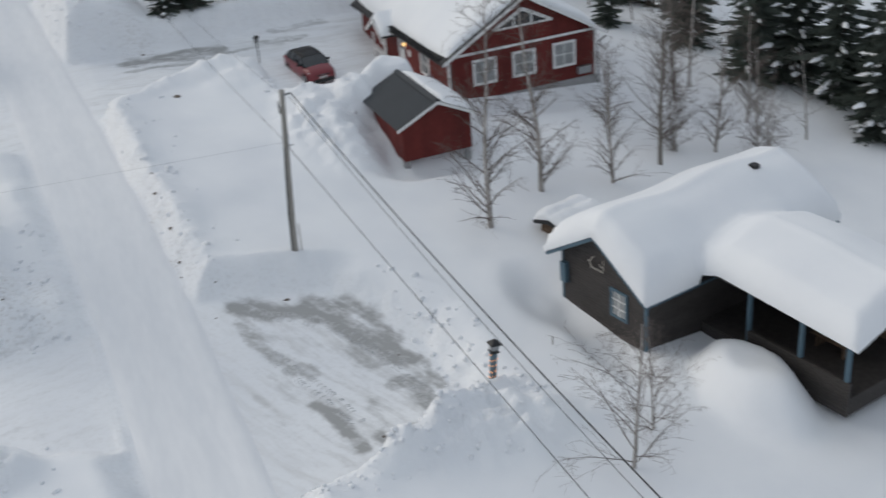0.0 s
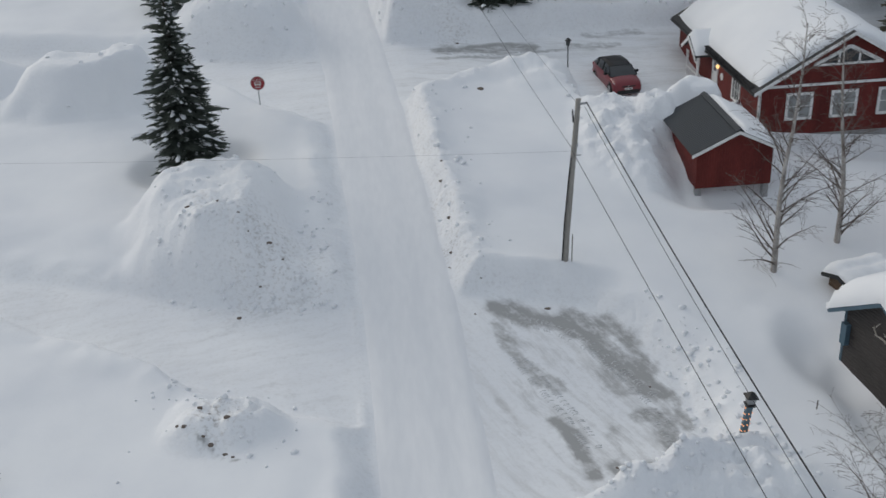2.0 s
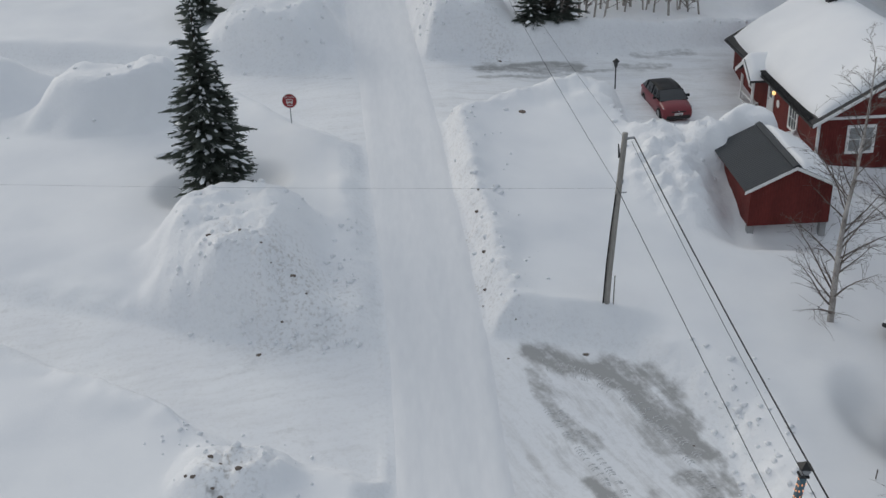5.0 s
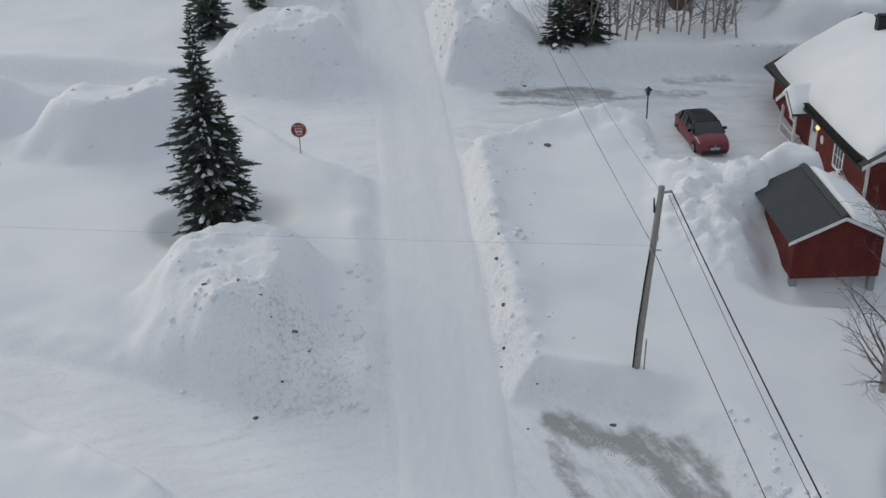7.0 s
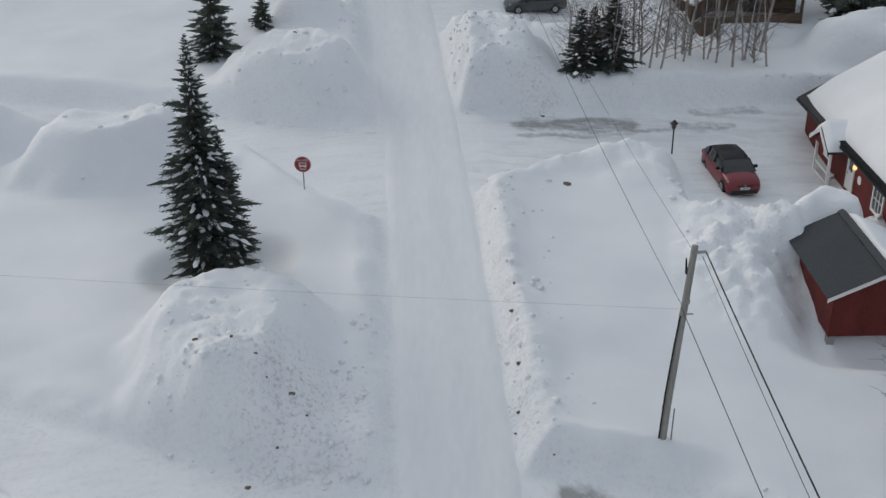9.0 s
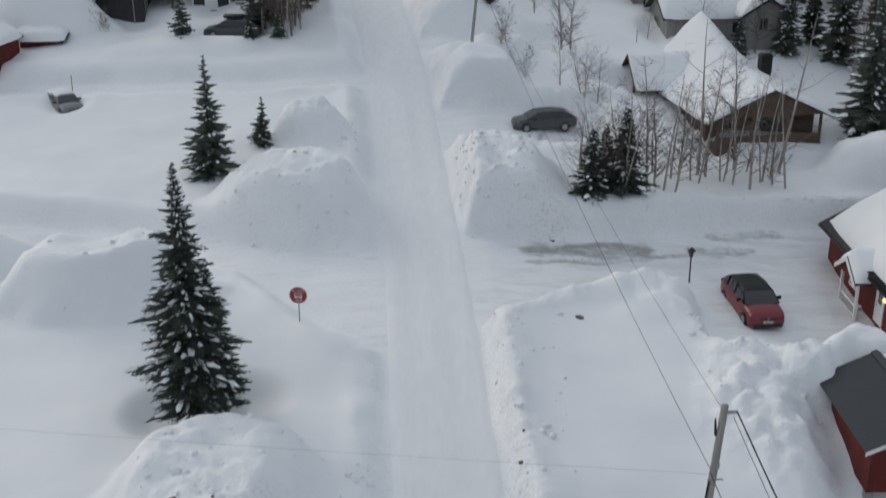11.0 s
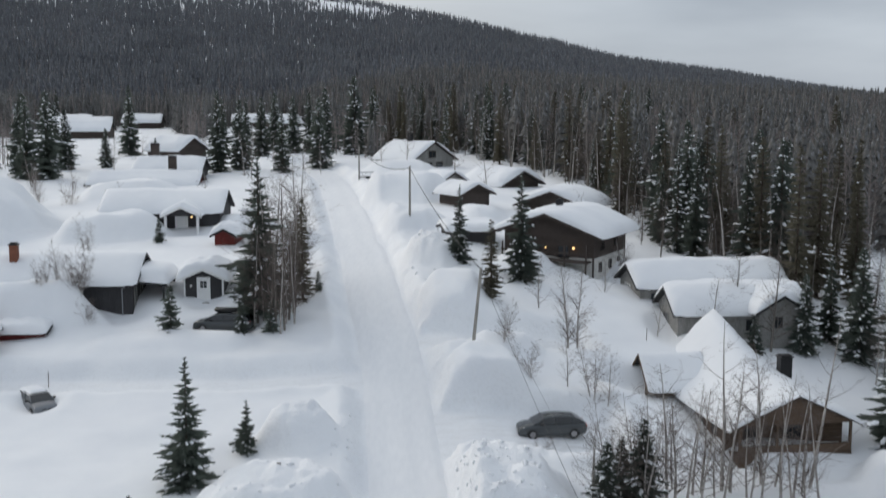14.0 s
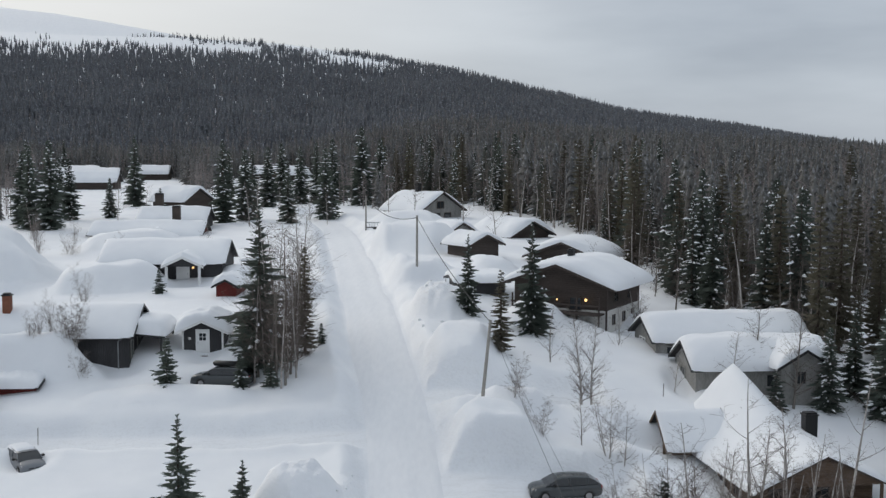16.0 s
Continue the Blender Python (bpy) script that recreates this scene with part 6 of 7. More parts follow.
def birch_kind(kind):
    if kind not in BIRCHES:
        h, stems, bushy = [(8, 1, 1.35), (8, 1, 0.9), (6, 4, 0.75), (3, 6, 0.42), (10, 1, 0.6), (12, 1, 1.6), (6, 3, 1.0), (10, 1, 0.45), (8.4, 1, 0.85), (10, 1, 1.5), (10, 1, 0.8)][kind]
        t, w = birch_meshes(h, 300 + kind, stems, bushy, kind in (5, 6, 8), kind == 8)
        BIRCHES[kind] = (h, t.data("trunk", GREYBARK if kind > 8 else BIRCH, True), w.data("branching", TWIG))
    return BIRCHES[kind]


def birch(x, y, z, height, kind=0, turn=0.0, label="bare birch with pale spotted trunk in the snow", category="birch", group=""):
    h, t, w = birch_kind(kind)
    ob = thing("birch", x, y, z, turn, label, category, group)
    ob.scale = (height / h,) * 3
    for nm, me in (("trunk", t), ("branching", w)):
        c = new(nm, me)
        c.parent = ob
        if nm != "trunk" or kind in (2, 3, 6):
            c["kind"] = "stuff"
    return ob



def joined_birches(places, name, label):
    """Far bare trees past counting, joined into one mesh with trunk and twig materials."""
    cos, quads, mats, base = [], [], [], 0
    slots = [BIRCH, GREYBARK, TWIG]
    shapes = {}
    for x, y, z, height, kind, turn in places:
        h, t, w = birch_kind(kind)
        for slot, me in ((1 if kind > 8 else 0, t), (2, w)):
            if me.name not in shapes:
                v = np.zeros(len(me.vertices) * 3, np.float32)
                f = np.zeros(len(me.loops), np.int32)
                me.vertices.foreach_get("co", v)
                me.loops.foreach_get("vertex_index", f)
                shapes[me.name] = v.reshape(-1, 3), f
            v, f = shapes[me.name]
            k, c, s_ = height / h, math.cos(radians(turn)), math.sin(radians(turn))
            cos.append(np.stack([(v[:, 0] * c - v[:, 1] * s_) * k + x, (v[:, 0] * s_ + v[:, 1] * c) * k + y, v[:, 2] * k + z], 1))
            quads.append(f + base)
            mats.append(np.full(len(f) // 4, slot, np.int32))
            base += len(v)
    co, fi, mi = np.concatenate(cos), np.concatenate(quads), np.concatenate(mats)
    me = bpy.data.meshes.new(name)
    me.vertices.add(len(co))
    me.vertices.foreach_set("co", co.astype(np.float32).ravel())
    me.loops.add(len(fi))
    me.loops.foreach_set("vertex_index", fi.astype(np.int32))
    me.polygons.add(len(mi))
    me.polygons.foreach_set("loop_start", np.arange(0, len(fi), 4, dtype=np.int32))
    for m in slots:
        me.materials.append(m)
    me.polygons.foreach_set("material_index", mi)
    me.update(calc_edges=True)
    return tagged(new(name, me), label, "birch thicket", kind="stuff")


BIG = "tall dark green spruce with clumps of snow on its boughs"
spruce(-9.9, 61.4, -2.6, 11.6, 7, 0, BIG, width=1.1)
spruce(-9.0, 61.9, -2.8, 7.3, 7, 75, "slimmer spruce crowding a taller one", width=1.1)
spruce(-13.4, 86.5, 0.2, 8.0, 6, 40, "airy green spruce standing alone in the snow")
spruce(-10.5, 90.0, 1.3, 3.3, 8, 10, "small spruce sapling beside a snow pile")
spruce(10.6, 82.7, -0.8, 5.2, 0, 80, width=1.35)
spruce(12.7, 83.2, -0.8, 6.4, 0, 130, width=1.25)
spruce(11.6, 83.9, -0.6, 4.8, 0, 230, width=1.3)
spruce(3.3, 123.2, 8.0, 7.4, 6, 20, width=0.8)
spruce(8.6, 120.0, 7.1, 9.6, 6, 200, width=0.85)
spruce(5.7, 113.8, 6.4, 6.9, 2, 70, width=1.25)
spruce(27.5, 140.6, 6.8, 14.2, 0, 10, BIG, width=0.8)
spruce(30.5, 141.5, 6.4, 11.0, 1, 60)
spruce(25.2, 142.0, 7.0, 9.0, 1, 160)
spruce(32.4, 95.8, -1.0, 11.0, 0, 30, width=1.1)
spruce(36.2, 97.5, -1.4, 13.0, 1, 130, width=1.1)
spruce(30.2, 109.6, 2.6, 7.0, 0, 200)
spruce(34.6, 109.6, 2.2, 9.5, 0, 20)
spruce(33.4, 113.0, 2.5, 8.0, 1, 60)
spruce(38.5, 108.0, 1.8, 12.0, 2, 60)
spruce(26.2, 109.4, 3.0, 3.2, 3, 60)
spruce(-13.0, 112.2, 5.4, 13.0, 6, 0, "tall thin spruce among bare trees")
spruce(-9.8, 114.5, 6.4, 8.6, 2, 190, "thin olive-green spruce among bare trees")
spruce(-11.6, 108.2, 5.0, 2.4, 3, 120)
spruce(-13.8, 107.9, 4.6, 2.9, 3, 20)
spruce(-19.4, 108.6, 4.4, 4.2, 3, 200)
spruce(-8.7, 116.4, 6.9, 1.7, 3, 20)
spruce(-27.0, 137.0, 8.2, 2.6, 3, 20)
for sx, sy, sh in ((-62, 198, 13), (-64.5, 202, 12), (-58.5, 197, 14), (-60.5, 212, 10.5), (-55.0, 216, 7), (-58.6, 245, 14), (-34.2, 207, 13.5), (-31.5, 212, 12), (-23.5, 205, 10), (-19.5, 224, 13), (-15, 250, 16), (-70, 235, 10), (-48, 222, 5), (-33, 246, 12), (-22, 262, 14), (-44, 264, 12), (-38, 258, 11), (-34, 272, 13), (-28, 256, 12), (-26, 268, 13), (-17, 272, 13), (-76, 236, 12), (-80, 246, 13), (-12, 262, 14)):
    spruce(sx, sy, ground_z(sx, sy) - 0.2, sh, int(sx * 7) % 3 % 2, sx * 31, group="spruces between the houses")
birch(20.9, 49.1, -6.2, 18.5, 5)
birch(25.4, 51.8, -6.3, 17.0, 5, 150)
birch(30.0, 51.4, -6.8, 12.5, 5, 50)
birch(17.9, 29.8, -8.0, 10.0, 8, 200, "spreading bare birch beside the cables")
birch(20.2, 31.6, -8.2, 7.0, 8, 60)
for bx, by, bh, bk in ((34.0, 52.5, 15.0, 9), (36.2, 54.0, 8.0, 6), (38.5, 53.2, 12.0, 5), (41.0, 52.2, 10.0, 5), (33.0, 57.0, 9.0, 5), (37.4, 58.0, 12.0, 9), (43.0, 56.0, 11.0, 5), (40.0, 60.0, 13.0, 9), (45.5, 53.0, 9.0, 4), (39.5, 50.0, 8.0, 2), (42.5, 62.0, 12.0, 0)):
    birch(bx, by, ground_z(bx, by) - 0.2, bh, bk, bx * 71, "dark bare tree with drooping twigs beside the cabin", group="bare trees behind the cabin")
for sx, sy, sh in ((51.5, 57.2, 14.0), (54.0, 55.5, 14.0), (50.8, 52.0, 12.0), (47.8, 62.2, 14.0), (50.6, 60.5, 13.0), (47.0, 69.0, 13.0), (43.0, 74.0, 8.0), (53.0, 68.0, 13.0)):
    spruce(sx, sy, ground_z(sx, sy) - 0.2, sh, int(sx) % 2, sx * 57, "tall dark spruce behind the red house", group="spruces behind the red house")
for k in range(44):
    bx, by = random.uniform(30, 48), random.uniform(112, 172)
    if bx < 32 and by < 125:
        continue
    birch(bx, by, ground_z(bx, by) - 0.2, random.uniform(5, 11), random.choice((0, 9, 1, 9, 2)), bx * 91, "grey bare birch between spruces", group="trees at the wood's edge")
thicket = random.Random(19)
for k in range(34):
    bx, by = thicket.uniform(20, 36), thicket.uniform(104, 160)
    if 19 < bx < 33 and (110 < by < 125 or by < 108) or (bx < 22 and by > 122 and by < 138):
        continue
    birch(bx, by, ground_z(bx, by) - 0.2, thicket.uniform(5, 10), thicket.choice((1, 9, 4, 1)), bx * 37, "grey bare birch between spruces", group="trees at the wood's edge")
birch(11.2, 106.3, 4.2, 9.4, 5, 100)
birch(12.0, 106.9, 4.2, 8.6, 5, 10)
birch(9.6, 113.4, 5.6, 7.0, 1, 10)
birch(15.8, 119.0, 5.6, 6.0, 1, 200)
birch(-16.6, 37.6, -7.0, 3.0, 3, 20, "low bare birch scrub in the snow", "shrub")
rb = random.Random(8)
for k in range(26):
    bx = 14.2 + 10.2 * k / 25 + rb.uniform(-0.3, 0.3)
    by = 83.6 + 0.27 * (bx - 14) + rb.uniform(0, 4.0)
    birch(bx, by, ground_z(bx, by) - 0.2, rb.uniform(6.5, 12.5), (7, 4, 5, 1, 7)[k % 5], rb.uniform(0, 360), "slender bare birch in a row beside the side road", group="birches beside the side road")
for k in range(8):
    bx, by = 9.6 + 3.8 * rb.random(), 81.8 + 3.0 * rb.random()
    birch(bx, by, ground_z(bx, by) - 0.2, rb.uniform(5.5, 8.5), (2, 1)[k % 2], rb.uniform(0, 360), "bare birch growing through the spruces", group="birches beside the side road")
for k in range(30):
    bx, by = -13.6 + 4.6 * rb.random(), 107.8 + 17 * rb.random() ** 1.4
    bx -= 0.12 * (by - 108)
    birch(bx, by, ground_z(bx, by) - 0.2, rb.uniform(7.0, 12.5), (9, 0, 9, 1)[k % 4], rb.uniform(0, 360), "bare greyish tree in the roadside grove", group="grove beside the road")
for k in range(6):
    bx, by = -31.5 + 6.5 * rb.random(), 111.4 + 1.8 * rb.random()
    birch(bx, by, ground_z(bx, by) - 0.3, rb.uniform(2.4, 4.6), (3, 2)[k % 2], rb.uniform(0, 360), "low bare shrub in front of the cottage", "shrub", group="shrubs by the cottage")
for bx, by, bh, bk in ((-46, 205, 9, 1), (-52, 210, 8, 0), (-27, 196, 9, 0), (-29, 201, 10, 4), (-26, 213, 9, 1), (-57, 186, 6, 2), (-50, 182, 5.5, 1), (-54, 178, 5, 2), (-22, 222, 9, 1), (-18, 212, 7, 0), (7.6, 99.8, 3.4, 3), (6.2, 104.2, 3.8, 3), (8.2, 92.0, 2.0, 3), (10.4, 99.5, 5.5, 1), (12.0, 98.4, 6.0, 2), (13.0, 97.8, 5.5, 1), (25.6, 113.0, 9.5, 9), (27.6, 109.5, 11.0, 9), (23.0, 109.2, 8.0, 1), (18.9, 111.0, 5.0, 4), (-33.5, 134.0, 5.0, 2), (-49.5, 167, 5.0, 2), (-46.0, 168, 4.5, 3), (-52, 165, 4, 3), (-38, 160, 4.5, 2), (-26.4, 158.0, 7, 1), (16, 137, 7.5, 1), (19, 128, 5.5, 2), (4, 190, 9, 1), (-3.4, 206, 8, 1), (8, 172, 9, 4), (21, 150, 8, 1), (23, 156, 9, 0), (22, 146, 6, 2), (-7.5, 204, 7, 0)):
    birch(bx, by, ground_z(bx, by) - 0.2, bh, bk, bx * 47, "bare grey birch standing in deep snow")


# ---- the wood's edge ----
WOOD_Y = [52, 70, 95, 115, 137, 150, 175, 190, 225, 260, 330]
WOOD_X = [50, 47, 39, 33, 26, 24, 22, 20, 10, 4, -22]


def wood_edge():
    r = random.Random(31)
    made, bare_ones = 0, []
    while made < 400:
        y = r.uniform(52, 320)
        lim = np.interp(y, WOOD_Y, WOOD_X)
        x = lim + abs(r.gauss(0, 1)) * (7 if made < 260 else 14 + 0.10 * y)
        if x - 1 > 0.47 * y + 14:
            continue
        z = ground_z(x, y) - 0.3
        made += 1
        if r.random() < (0.62 if made < 260 else 0.3):
            bare_ones.append((x, y, z, r.uniform(7, 14), r.choice((10, 4, 1, 10)), r.uniform(0, 360)))
        else:
            spruce(x, y, z, r.uniform(6, 15), r.choice((0, 1, 2, 2, 4, 2)), r.uniform(0, 360), "tall spruce with snowy boughs at the wood's edge", group="trees at the wood's edge", width=r.uniform(0.75, 1.05))
    joined_birches(bare_ones, "wood_edge_birches", "grey-brown bare birches crowding the edge of the spruce wood")


wood_edge()
left_wood = random.Random(77)
for k in range(60):
    x, y = left_wood.uniform(-150, -18), left_wood.uniform(240, 400)
    if any(abs(x - hx * (y - 25) / (hy - 25)) < 13 and y < hy + 6 for hx, hy in ((-108, 372), (-96, 402), (-62.5, 411), (-49.5, 398), (-49.5, 240))):
        continue
    if left_wood.random() < 0.6:
        birch(x, y, ground_z(x, y) - 0.3, left_wood.uniform(7, 11), 0, x * 13, "bare birch between the far houses", group="trees between the far houses")
    else:
        spruce(x, y, ground_z(x, y) - 0.3, left_wood.uniform(7, 14), left_wood.choice((0, 1, 4)), x * 17, "spruce with snowy boughs between the far houses", group="trees between the far houses", width=0.9)


# ---- far woods ----
def many(name, mat, label, category, x, y, z, hgt, wide, base_v, base_f, seed):
    """One mesh of many small trees, each a turned and scaled copy of the same few corners."""
    rng = np.random.RandomState(seed)
    bv = np.array(base_v)
    nb, n = len(bv), len(x)
    ang = rng.rand(n) * 6.283
    ca, sa = np.cos(ang)[:, None], np.sin(ang)[:, None]
    jit = 1 + 0.35 * (rng.rand(n, nb) - 0.5)
    w = (hgt * wide)[:, None]
    vx = (bv[None, :, 0] * ca - bv[None, :, 1] * sa) * w * jit + x[:, None]
    vy = (bv[None, :, 0] * sa + bv[None, :, 1] * ca) * w * jit + y[:, None]
    vz = bv[None, :, 2] * hgt[:, None] + z[:, None] - 0.3
    co = np.stack([vx, vy, vz], -1).reshape(-1, 3).astype(np.float32)
    tri = (np.array(base_f)[None] + (np.arange(n) * nb)[:, None, None]).reshape(-1, 3)
    me = bpy.data.meshes.new(name)
    me.vertices.add(len(co))
    me.vertices.foreach_set("co", co.ravel())
    me.loops.add(tri.size)
    me.loops.foreach_set("vertex_index", tri.astype(np.int32).ravel())
    me.polygons.add(len(tri))
    me.polygons.foreach_set("loop_start", np.arange(0, tri.size, 3, dtype=np.int32))
    me.materials.append(mat)
    me.update(calc_edges=True)
    return tagged(new(name, me), label, category, kind="stuff")


def cone_tree(tiers, spikes, seed):
    rng = random.Random(seed)
    v, f = [], []
    for t in range(tiers):
        g = t / tiers
        z0, z1 = 0.05 + 0.92 * g, min(1.0, 0.05 + 0.92 * g + 1.7 / tiers)
        r = 0.15 * (1 - g) ** 0.85 + 0.012
        k = len(v)
        for i in range(spikes):
            a = 6.283 * (i + 0.5 * (t % 2)) / spikes
            rr = r * (rng.uniform(0.8, 1.25) if i % 2 else rng.uniform(0.35, 0.6))
            v.append((math.cos(a) * rr, math.sin(a) * rr, z0 + (rng.uniform(-0.02, 0.01) if i % 2 else 0.03)))
        v.append((0, 0, z1))
        f += [(k + i, k + (i + 1) % spikes, k + spikes) for i in range(spikes)]
    return v, f


def bare_tree(twigs, seed):
    rng = random.Random(seed)
    v = [(-0.008, -0.005, 0), (0.008, -0.005, 0), (0, 0.009, 0), (0, 0, 1.0)]
    f = [(0, 1, 3), (1, 2, 3), (2, 0, 3)]
    for q in range(twigs):
        z = 0.22 + 0.68 * q / twigs
        a, r = rng.uniform(0, 6.283), rng.uniform(0.06, 0.17) * (1.15 - 0.7 * q / twigs)
        k = len(v)
        up = r * rng.uniform(0.6, 1.3)
        v += [(0, 0, z), (0.0, 0.0, z + 0.014), (math.cos(a) * r, math.sin(a) * r, z + up)]
        f.append((k, k + 1, k + 2))
    return v, f


def woods():
    """The forest on the hill and behind the houses: dark spruces with bare trees between them."""
    rng = np.random.RandomState(5)
    n = 66000
    y = 330 + 1222 * rng.rand(n) ** 1.3
    half = 0.44 * (y - 20) + 30
    x = (rng.rand(n) * 2 - 1) * half
    ny = 120 + 330 * rng.rand(9000) ** 0.8
    lim = np.interp(ny, WOOD_Y + [450], WOOD_X + [-60])
    nx = lim + 5 + (0.47 * ny + 20 - lim) * rng.rand(9000)
    lx, ly = -190 + 200 * rng.rand(900), 380 + 90 * rng.rand(900)
    vx, vy = -105 + 95 * rng.rand(2000), 200 + 150 * rng.rand(2000)
    gap = cleared(vx, vy)[0] > 7
    for hx, hy in ((-41.5, 190), (-40, 199.5), (-49, 243), (-2.4, 216.5)):
        gap &= ~((np.abs(vx - hx * (vy - 25) / (hy - 25)) < 10) & (vy < hy + 8) & (vy > hy - 45))
    vx, vy = vx[gap], vy[gap]
    x, y = np.concatenate([x, nx, lx]), np.concatenate([y, ny, ly])
    inner = len(x)
    x, y = np.concatenate([x, vx]), np.concatenate([y, vy])
    keep = np.ones(len(x), bool)
    up = (y - 250) / 1250
    thin = np.clip((up - 0.60) / 0.36, 0, 1) * np.clip(0.42 + 0.30 * (x < -60) + 1.9 * wave(x, y, 90, 71, 3), 0, 1)
    keep &= rng.rand(len(x)) > thin * 1.3
    keep &= ~((x < -35) & (x > -200) & (y < 390) & (rng.rand(len(x)) < 0.5))
    keep &= ~((x > 0) & (y < 150))
    keep &= ~((x < -10) & (y < 270)) | (np.arange(len(x)) >= inner)
    for hx, hy in ((-108, 372), (-118, 392), (-96, 402), (-62, 411), (-50, 398), (-93, 330), (-49, 243)):
        keep &= ~((np.abs(x - hx * (y - 25) / (hy - 25)) < 10) & (y < hy + 8))
    village = (np.arange(len(x)) >= inner)[keep]
    x, y, up = x[keep], y[keep], up[keep]
    z = land(x, y)[0]
    hgt = 6.0 + 5.5 * rng.rand(len(x)) ** 1.5 + 2.5 * (y < 420) - np.clip(up - 0.75, 0, 1) * 9
    wide = 0.75 + 0.5 * rng.rand(len(x))
    bare_one = rng.rand(len(x)) < np.where(village, 0.9, np.where(y < 520, 0.60, 0.22))
    hgt = np.where(village, hgt * 0.75, hgt)
    near = (y < 470) & ~bare_one
    far = (y >= 470) & ~bare_one
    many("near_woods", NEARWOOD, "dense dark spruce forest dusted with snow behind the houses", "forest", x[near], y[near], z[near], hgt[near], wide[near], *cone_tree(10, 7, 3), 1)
    many("far_woods", HAZEWOOD, "dense dark spruce forest dusted with snow on the hillside", "forest", x[far], y[far], z[far], hgt[far], wide[far], *cone_tree(3, 6, 4), 2)
    many("bare_woods", FARTWIG, "grey-brown bare trees between the forest spruces", "forest", x[bare_one], y[bare_one], z[bare_one], hgt[bare_one] * 0.95, wide[bare_one], *bare_tree(22, 5), 3)


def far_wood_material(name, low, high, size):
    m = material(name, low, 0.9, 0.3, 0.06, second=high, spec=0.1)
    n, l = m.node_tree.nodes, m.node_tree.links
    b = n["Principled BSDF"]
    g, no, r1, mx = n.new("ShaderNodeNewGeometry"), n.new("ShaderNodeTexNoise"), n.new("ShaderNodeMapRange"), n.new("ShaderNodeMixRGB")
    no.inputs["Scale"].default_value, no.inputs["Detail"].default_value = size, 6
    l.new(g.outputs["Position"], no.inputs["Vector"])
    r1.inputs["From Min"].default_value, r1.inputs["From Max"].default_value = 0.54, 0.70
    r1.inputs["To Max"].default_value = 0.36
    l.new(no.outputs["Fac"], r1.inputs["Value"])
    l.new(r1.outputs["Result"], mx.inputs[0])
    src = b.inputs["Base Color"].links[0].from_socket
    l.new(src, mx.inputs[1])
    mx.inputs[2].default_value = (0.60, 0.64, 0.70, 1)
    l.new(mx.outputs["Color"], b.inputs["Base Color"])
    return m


# the blue haze of distance is put into the hillside spruces' colour
HAZEWOOD = far_wood_material("hazed_far_spruce", (0.072, 0.077, 0.085), (0.140, 0.144, 0.154), 1.6)
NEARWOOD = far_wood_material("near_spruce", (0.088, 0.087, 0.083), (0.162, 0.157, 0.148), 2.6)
FARTWIG = material("far_bare_twigs", (0.17, 0.145, 0.135), 0.9, 0.3, 0.4, second=(0.31, 0.275, 0.26), spec=0.1)
woods()


# ---- loose snow and dirt ----
def clods():
    """Broken lumps of ploughed snow along the banks and heaps."""
    rng = np.random.RandomState(9)
    spots = []
    for n, x0, x1, y0, y1, keepout in ((350, 3.6, 7.5, 48.5, 68.5, 0.2), (1500, -11.0, -1.8, 46.5, 57.5, 0.1), (600, 13.2, 16.5, 35.0, 47.5, 0.2), (1500, 5.0, 17.5, 31.6, 36.4, 0.0), (900, 13.5, 20.0, 57.5, 72.0, 0.2), (300, 24.0, 26.0, 66.5, 76.0, 0.0), (900, 2.4, 8.0, 79.0, 88.0, 0.3), (900, -12.0, -4.0, 78.5, 95.0, 0.3), (350, -11, -3.5, 36.5, 43.0, 0.0), (250, -1.5, 3.5, 118, 132, 0.2), (300, -24, -12, 68.5, 74.0, 0.1), (250, 14, 30, 81.5, 86, 0.2)):
        x, y = x0 + (x1 - x0) * rng.rand(n), y0 + (y1 - y0) * rng.rand(n)
        road, yards = cleared(x, y)
        edge = np.minimum(road, yards)
        ok = (edge > keepout - 0.6) & (rng.rand(n) < np.exp(-np.clip(edge - 1.2, 0, 9) / 1.6) + 0.05) & (road > 0.1) & (rng.rand(n) < 0.45)
        spots.append(np.stack([x[ok], y[ok]], 1))
    p = np.concatenate(spots)
    z = land(p[:, 0], p[:, 1])[0]
    r = 0.03 + 0.17 * rng.rand(len(p)) ** 3.4
    base = np.array([(0, 0, 1), (0.9, 0, 0.3), (0.28, 0.86, 0.3), (-0.73, 0.53, 0.3), (-0.73, -0.53, 0.3), (0.28, -0.86, 0.3), (0.8, 0.3, -0.5), (-0.5, 0.7, -0.5), (-0.3, -0.8, -0.5)])
    tri = [(0, 1, 2), (0, 2, 3), (0, 3, 4), (0, 4, 5), (0, 5, 1), (1, 6, 2), (2, 7, 3), (3, 7, 4), (4, 8, 5), (5, 8, 6), (5, 6, 1), (2, 6, 7), (4, 7, 8)]
    v = base[None] * (0.75 + 0.5 * rng.rand(len(p), len(base), 1)) * r[:, None, None]
    v[:, :, 0] *= (0.8 + 0.7 * rng.rand(len(p), 1))
    v += np.concatenate([p, (z + r * 0.05)[:, None]], 1)[:, None, :]
    t = (np.array(tri)[None] + (np.arange(len(p)) * len(base))[:, None, None]).reshape(-1, 3)
    me = bpy.data.meshes.new("snow_clods")
    me.from_pydata(v.reshape(-1, 3).tolist(), [], t.tolist())
    me.materials.append(SNOW)
    me.shade_smooth()
    tagged(new("snow_clods", me), "broken lumps of ploughed snow along the banks", "snow lumps", kind="stuff")


clods()


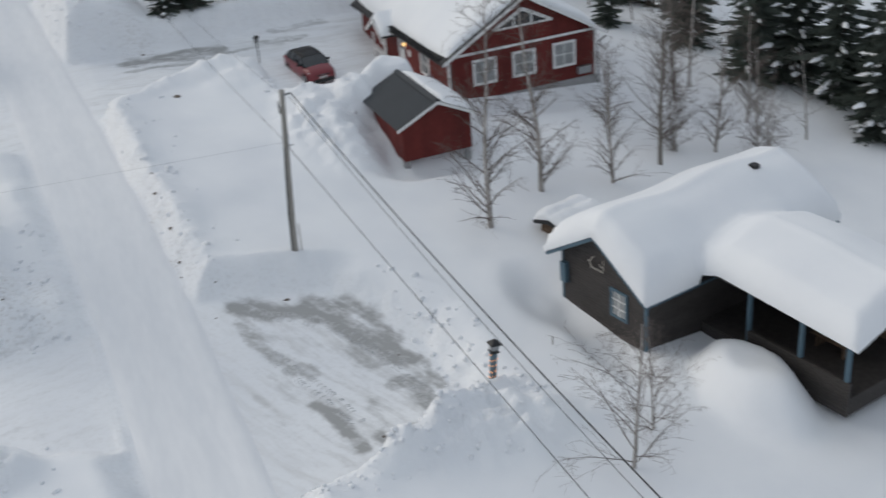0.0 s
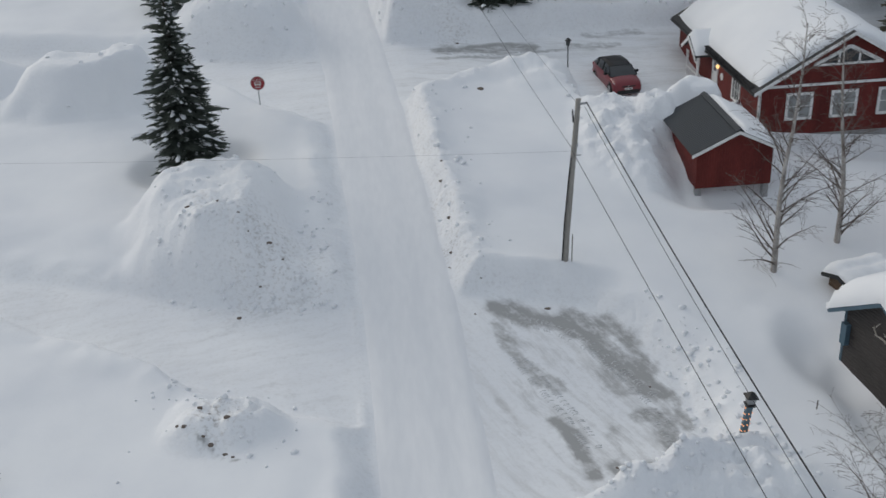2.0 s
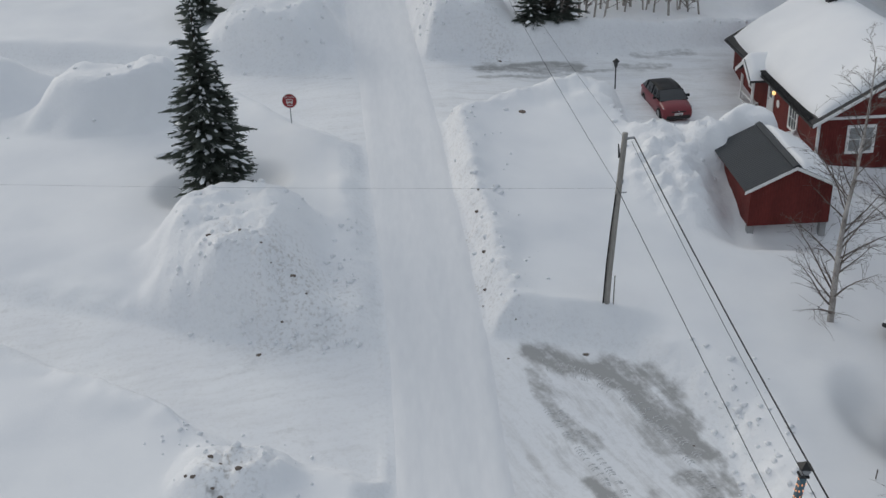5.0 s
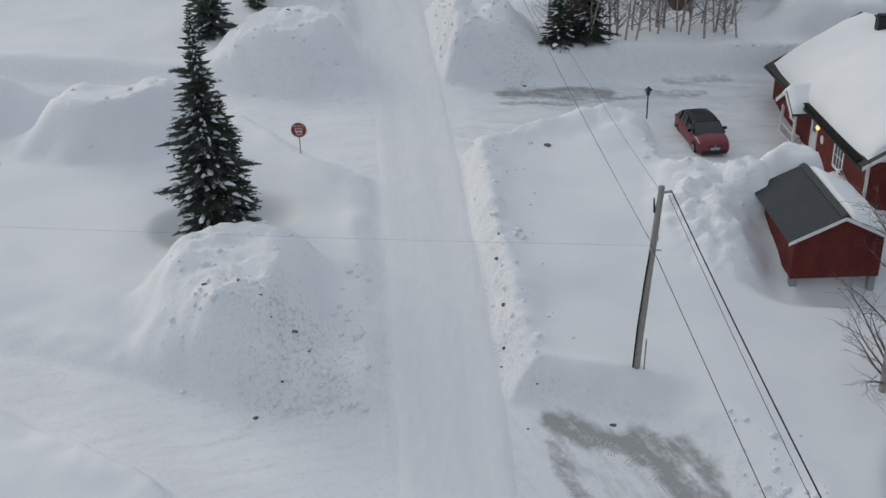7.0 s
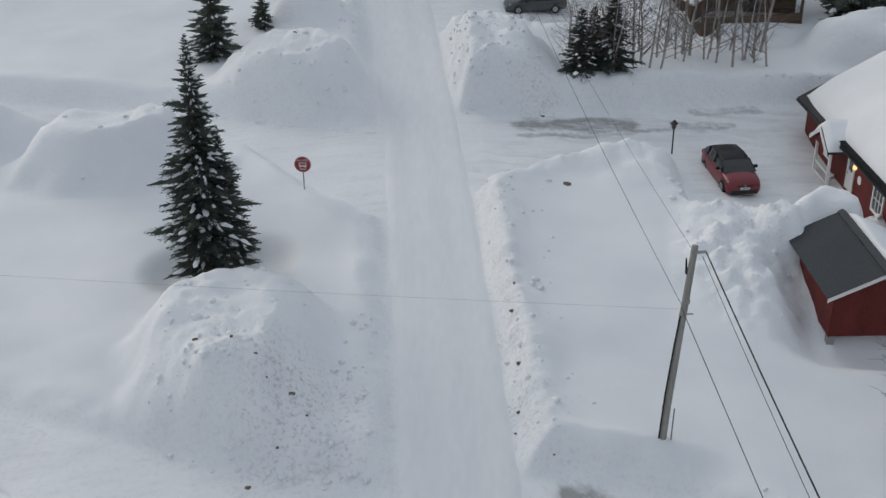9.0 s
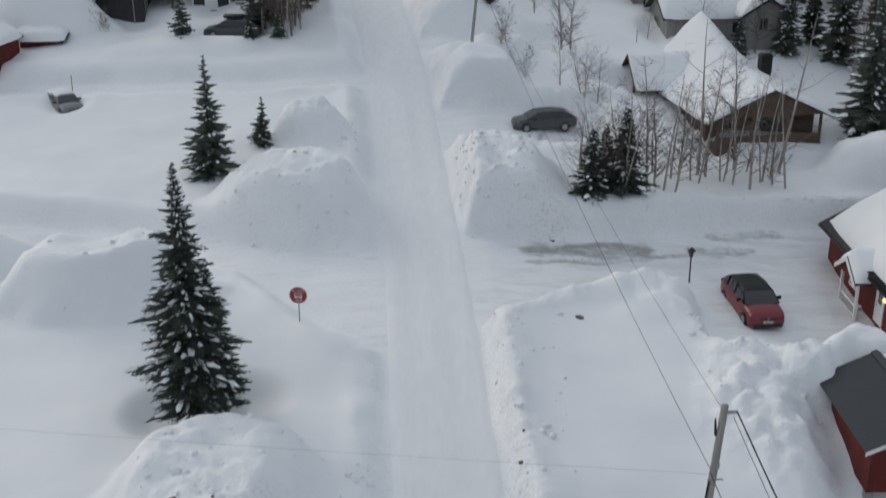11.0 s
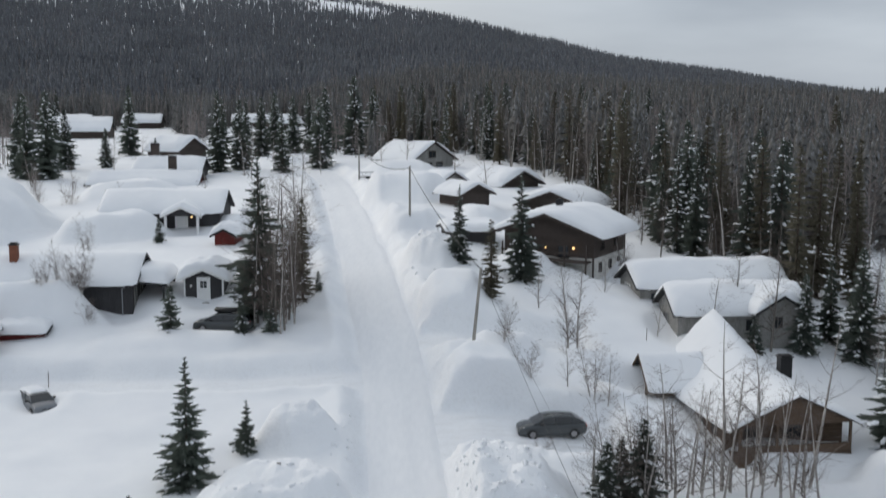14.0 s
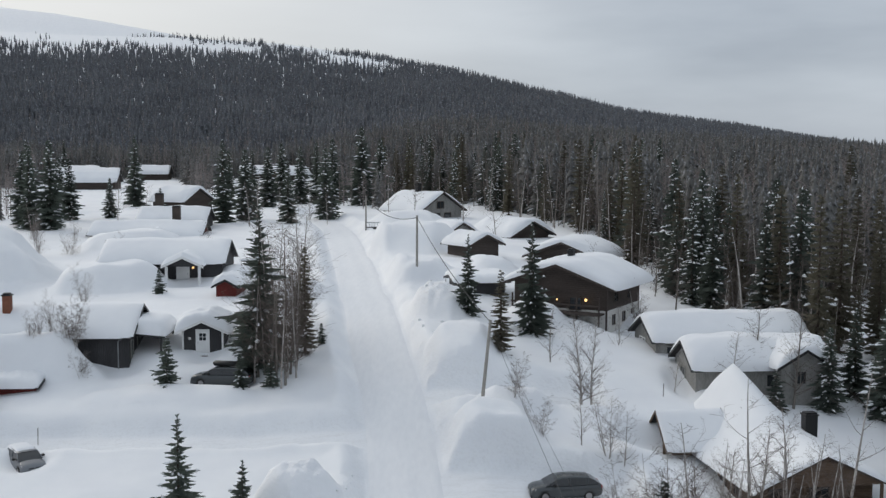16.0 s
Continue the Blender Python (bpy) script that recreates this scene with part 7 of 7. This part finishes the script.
def dirt_crack_clod(x, y, r, seed):
    rng = random.Random(seed)
    m = Mesh()
    ring = 8
    m.add([(0, 0, r * 0.55)] + [(math.cos(6.283 * i / ring) * r * rng.uniform(0.7, 1.3), math.sin(6.283 * i / ring) * r * 0.7 * rng.uniform(0.7, 1.3), r * rng.uniform(0.1, 0.35)) for i in range(ring)] + [(math.cos(6.283 * i / ring) * r * 1.1, math.sin(6.283 * i / ring) * r * 0.8, -r * 0.5) for i in range(ring)],
          [(0, 1 + i, 1 + (i + 1) % ring) for i in range(ring)] + [(1 + i, 1 + ring + i, 1 + ring + (i + 1) % ring, 1 + (i + 1) % ring) for i in range(ring)])
    ob = new("dirt_crack_clod", m.data("dirt_crack_clod", DIRTCRACK))
    ob.location = (x, y, ground_z(x, y))
    return tagged(ob, "brown lump in ploughed snow, for frozen dirt and the dark of a crack", "dirt clod", "dirt clods in the banks")


# clods round (-7, 38.5) are added as the dark of a snow crack
for k, (dx, dy, dr) in enumerate(((-4.8, 50.3, 0.20), (-8.8, 52.2, 0.22), (-7.2, 51.6, 0.13), (-6.2, 51.0, 0.12), (-5.4, 49.3, 0.12), (-6.5, 48.1, 0.20), (4.6, 54.0, 0.22), (4.4, 51.6, 0.18), (8.2, 68.3, 0.42), (8.0, 79.7, 0.22), (8.7, 47.4, 0.22), (12.4, 41.7, 0.10), (9.6, 36.4, 0.14), (10.2, 36.1, 0.12), (-7.6, 39.7, 0.2), (-6.4, 38.8, 0.2), (-5.8, 50.6, 0.09), (-4.2, 49.8, 0.1), (-7.6, 83.4, 0.2), (-6.9, 83.6, 0.14), (5.0, 46.9, 0.1), (5.6, 49.0, 0.09), (-8.5, 39.0, 0.14), (-8.2, 38.8, 0.18), (-7.4, 38.3, 0.12), (-7.1, 38.0, 0.2), (-6.5, 37.6, 0.16), (-6.2, 37.4, 0.13), (-7.2, 39.4, 0.16), (4.5, 57.2, 0.2), (4.7, 58.9, 0.12), (4.2, 50.6, 0.12))):
    dirt_crack_clod(dx, dy, dr * 0.62, k)


TREAD = material("pressed_grey_snow", (0.46, 0.465, 0.47), 0.7, 0.1, 2.0, second=(0.62, 0.63, 0.64))


def tyre_tracks():
    """Rows of small pressed ribs that winter tyres left on the icy parking place."""
    r = random.Random(12)
    m = Mesh()
    runs = []
    for off in (0.0, 0.55):
        runs.append([(6.6 + off * 0.3, 46.9 - off), (8.6, 46.2 - off), (10.3 - off * 0.3, 44.8 - off), (11.5 - off * 0.5, 42.6 - off), (12.5 - off * 0.6, 41.0 - off)])
        runs.append([(6.3 + off, 43.6), (7.2 + off, 41.6), (8.1 + off, 39.6), (8.6 + off, 37.4)])
        runs.append([(12.2 - off, 40.2), (12.7 - off, 38.9), (12.9 - off, 37.4)])
        runs.append([(7.0, 77.6 - off), (10.0, 78.4 - off), (13.0, 79.4 - off)])
    for run in runs:
        for (ax, ay), (bx, by) in zip(run[:-1], run[1:]):
            ln = math.hypot(bx - ax, by - ay)
            dx, dy = (bx - ax) / ln, (by - ay) / ln
            n = int(ln / 0.13)
            for k in range(n):
                if r.random() < 0.4:
                    continue
                cx, cy = ax + (bx - ax) * k / n + r.uniform(-0.03, 0.03), ay + (by - ay) * k / n + r.uniform(-0.03, 0.03)
                z = ground_z(cx, cy) + 0.004
                for q in (-1, 1):
                    ox, oy = cx - dy * 0.09 * q, cy + dx * 0.09 * q
                    lx, ly = (-dy * q + 0.4 * dx) * 0.07, (dx * q + 0.4 * dy) * 0.07
                    wx, wy = dx * 0.02, dy * 0.02
                    h = 0.012
                    c = [(ox - lx - wx, oy - ly - wy), (ox + lx - wx, oy + ly - wy), (ox + lx + wx, oy + ly + wy), (ox - lx + wx, oy - ly + wy)]
                    m.add([(*p, z - 0.03) for p in c] + [(*p, z + h) for p in c], [(4, 5, 6, 7), (0, 1, 5, 4), (1, 2, 6, 5), (2, 3, 7, 6), (3, 0, 4, 7)])
    ob = new("tyre_tracks", m.data("tyre_tracks", TREAD))
    tagged(ob, "ribbed tyre tracks pressed into packed snow and ice", "tyre tracks", kind="stuff")


tyre_tracks()
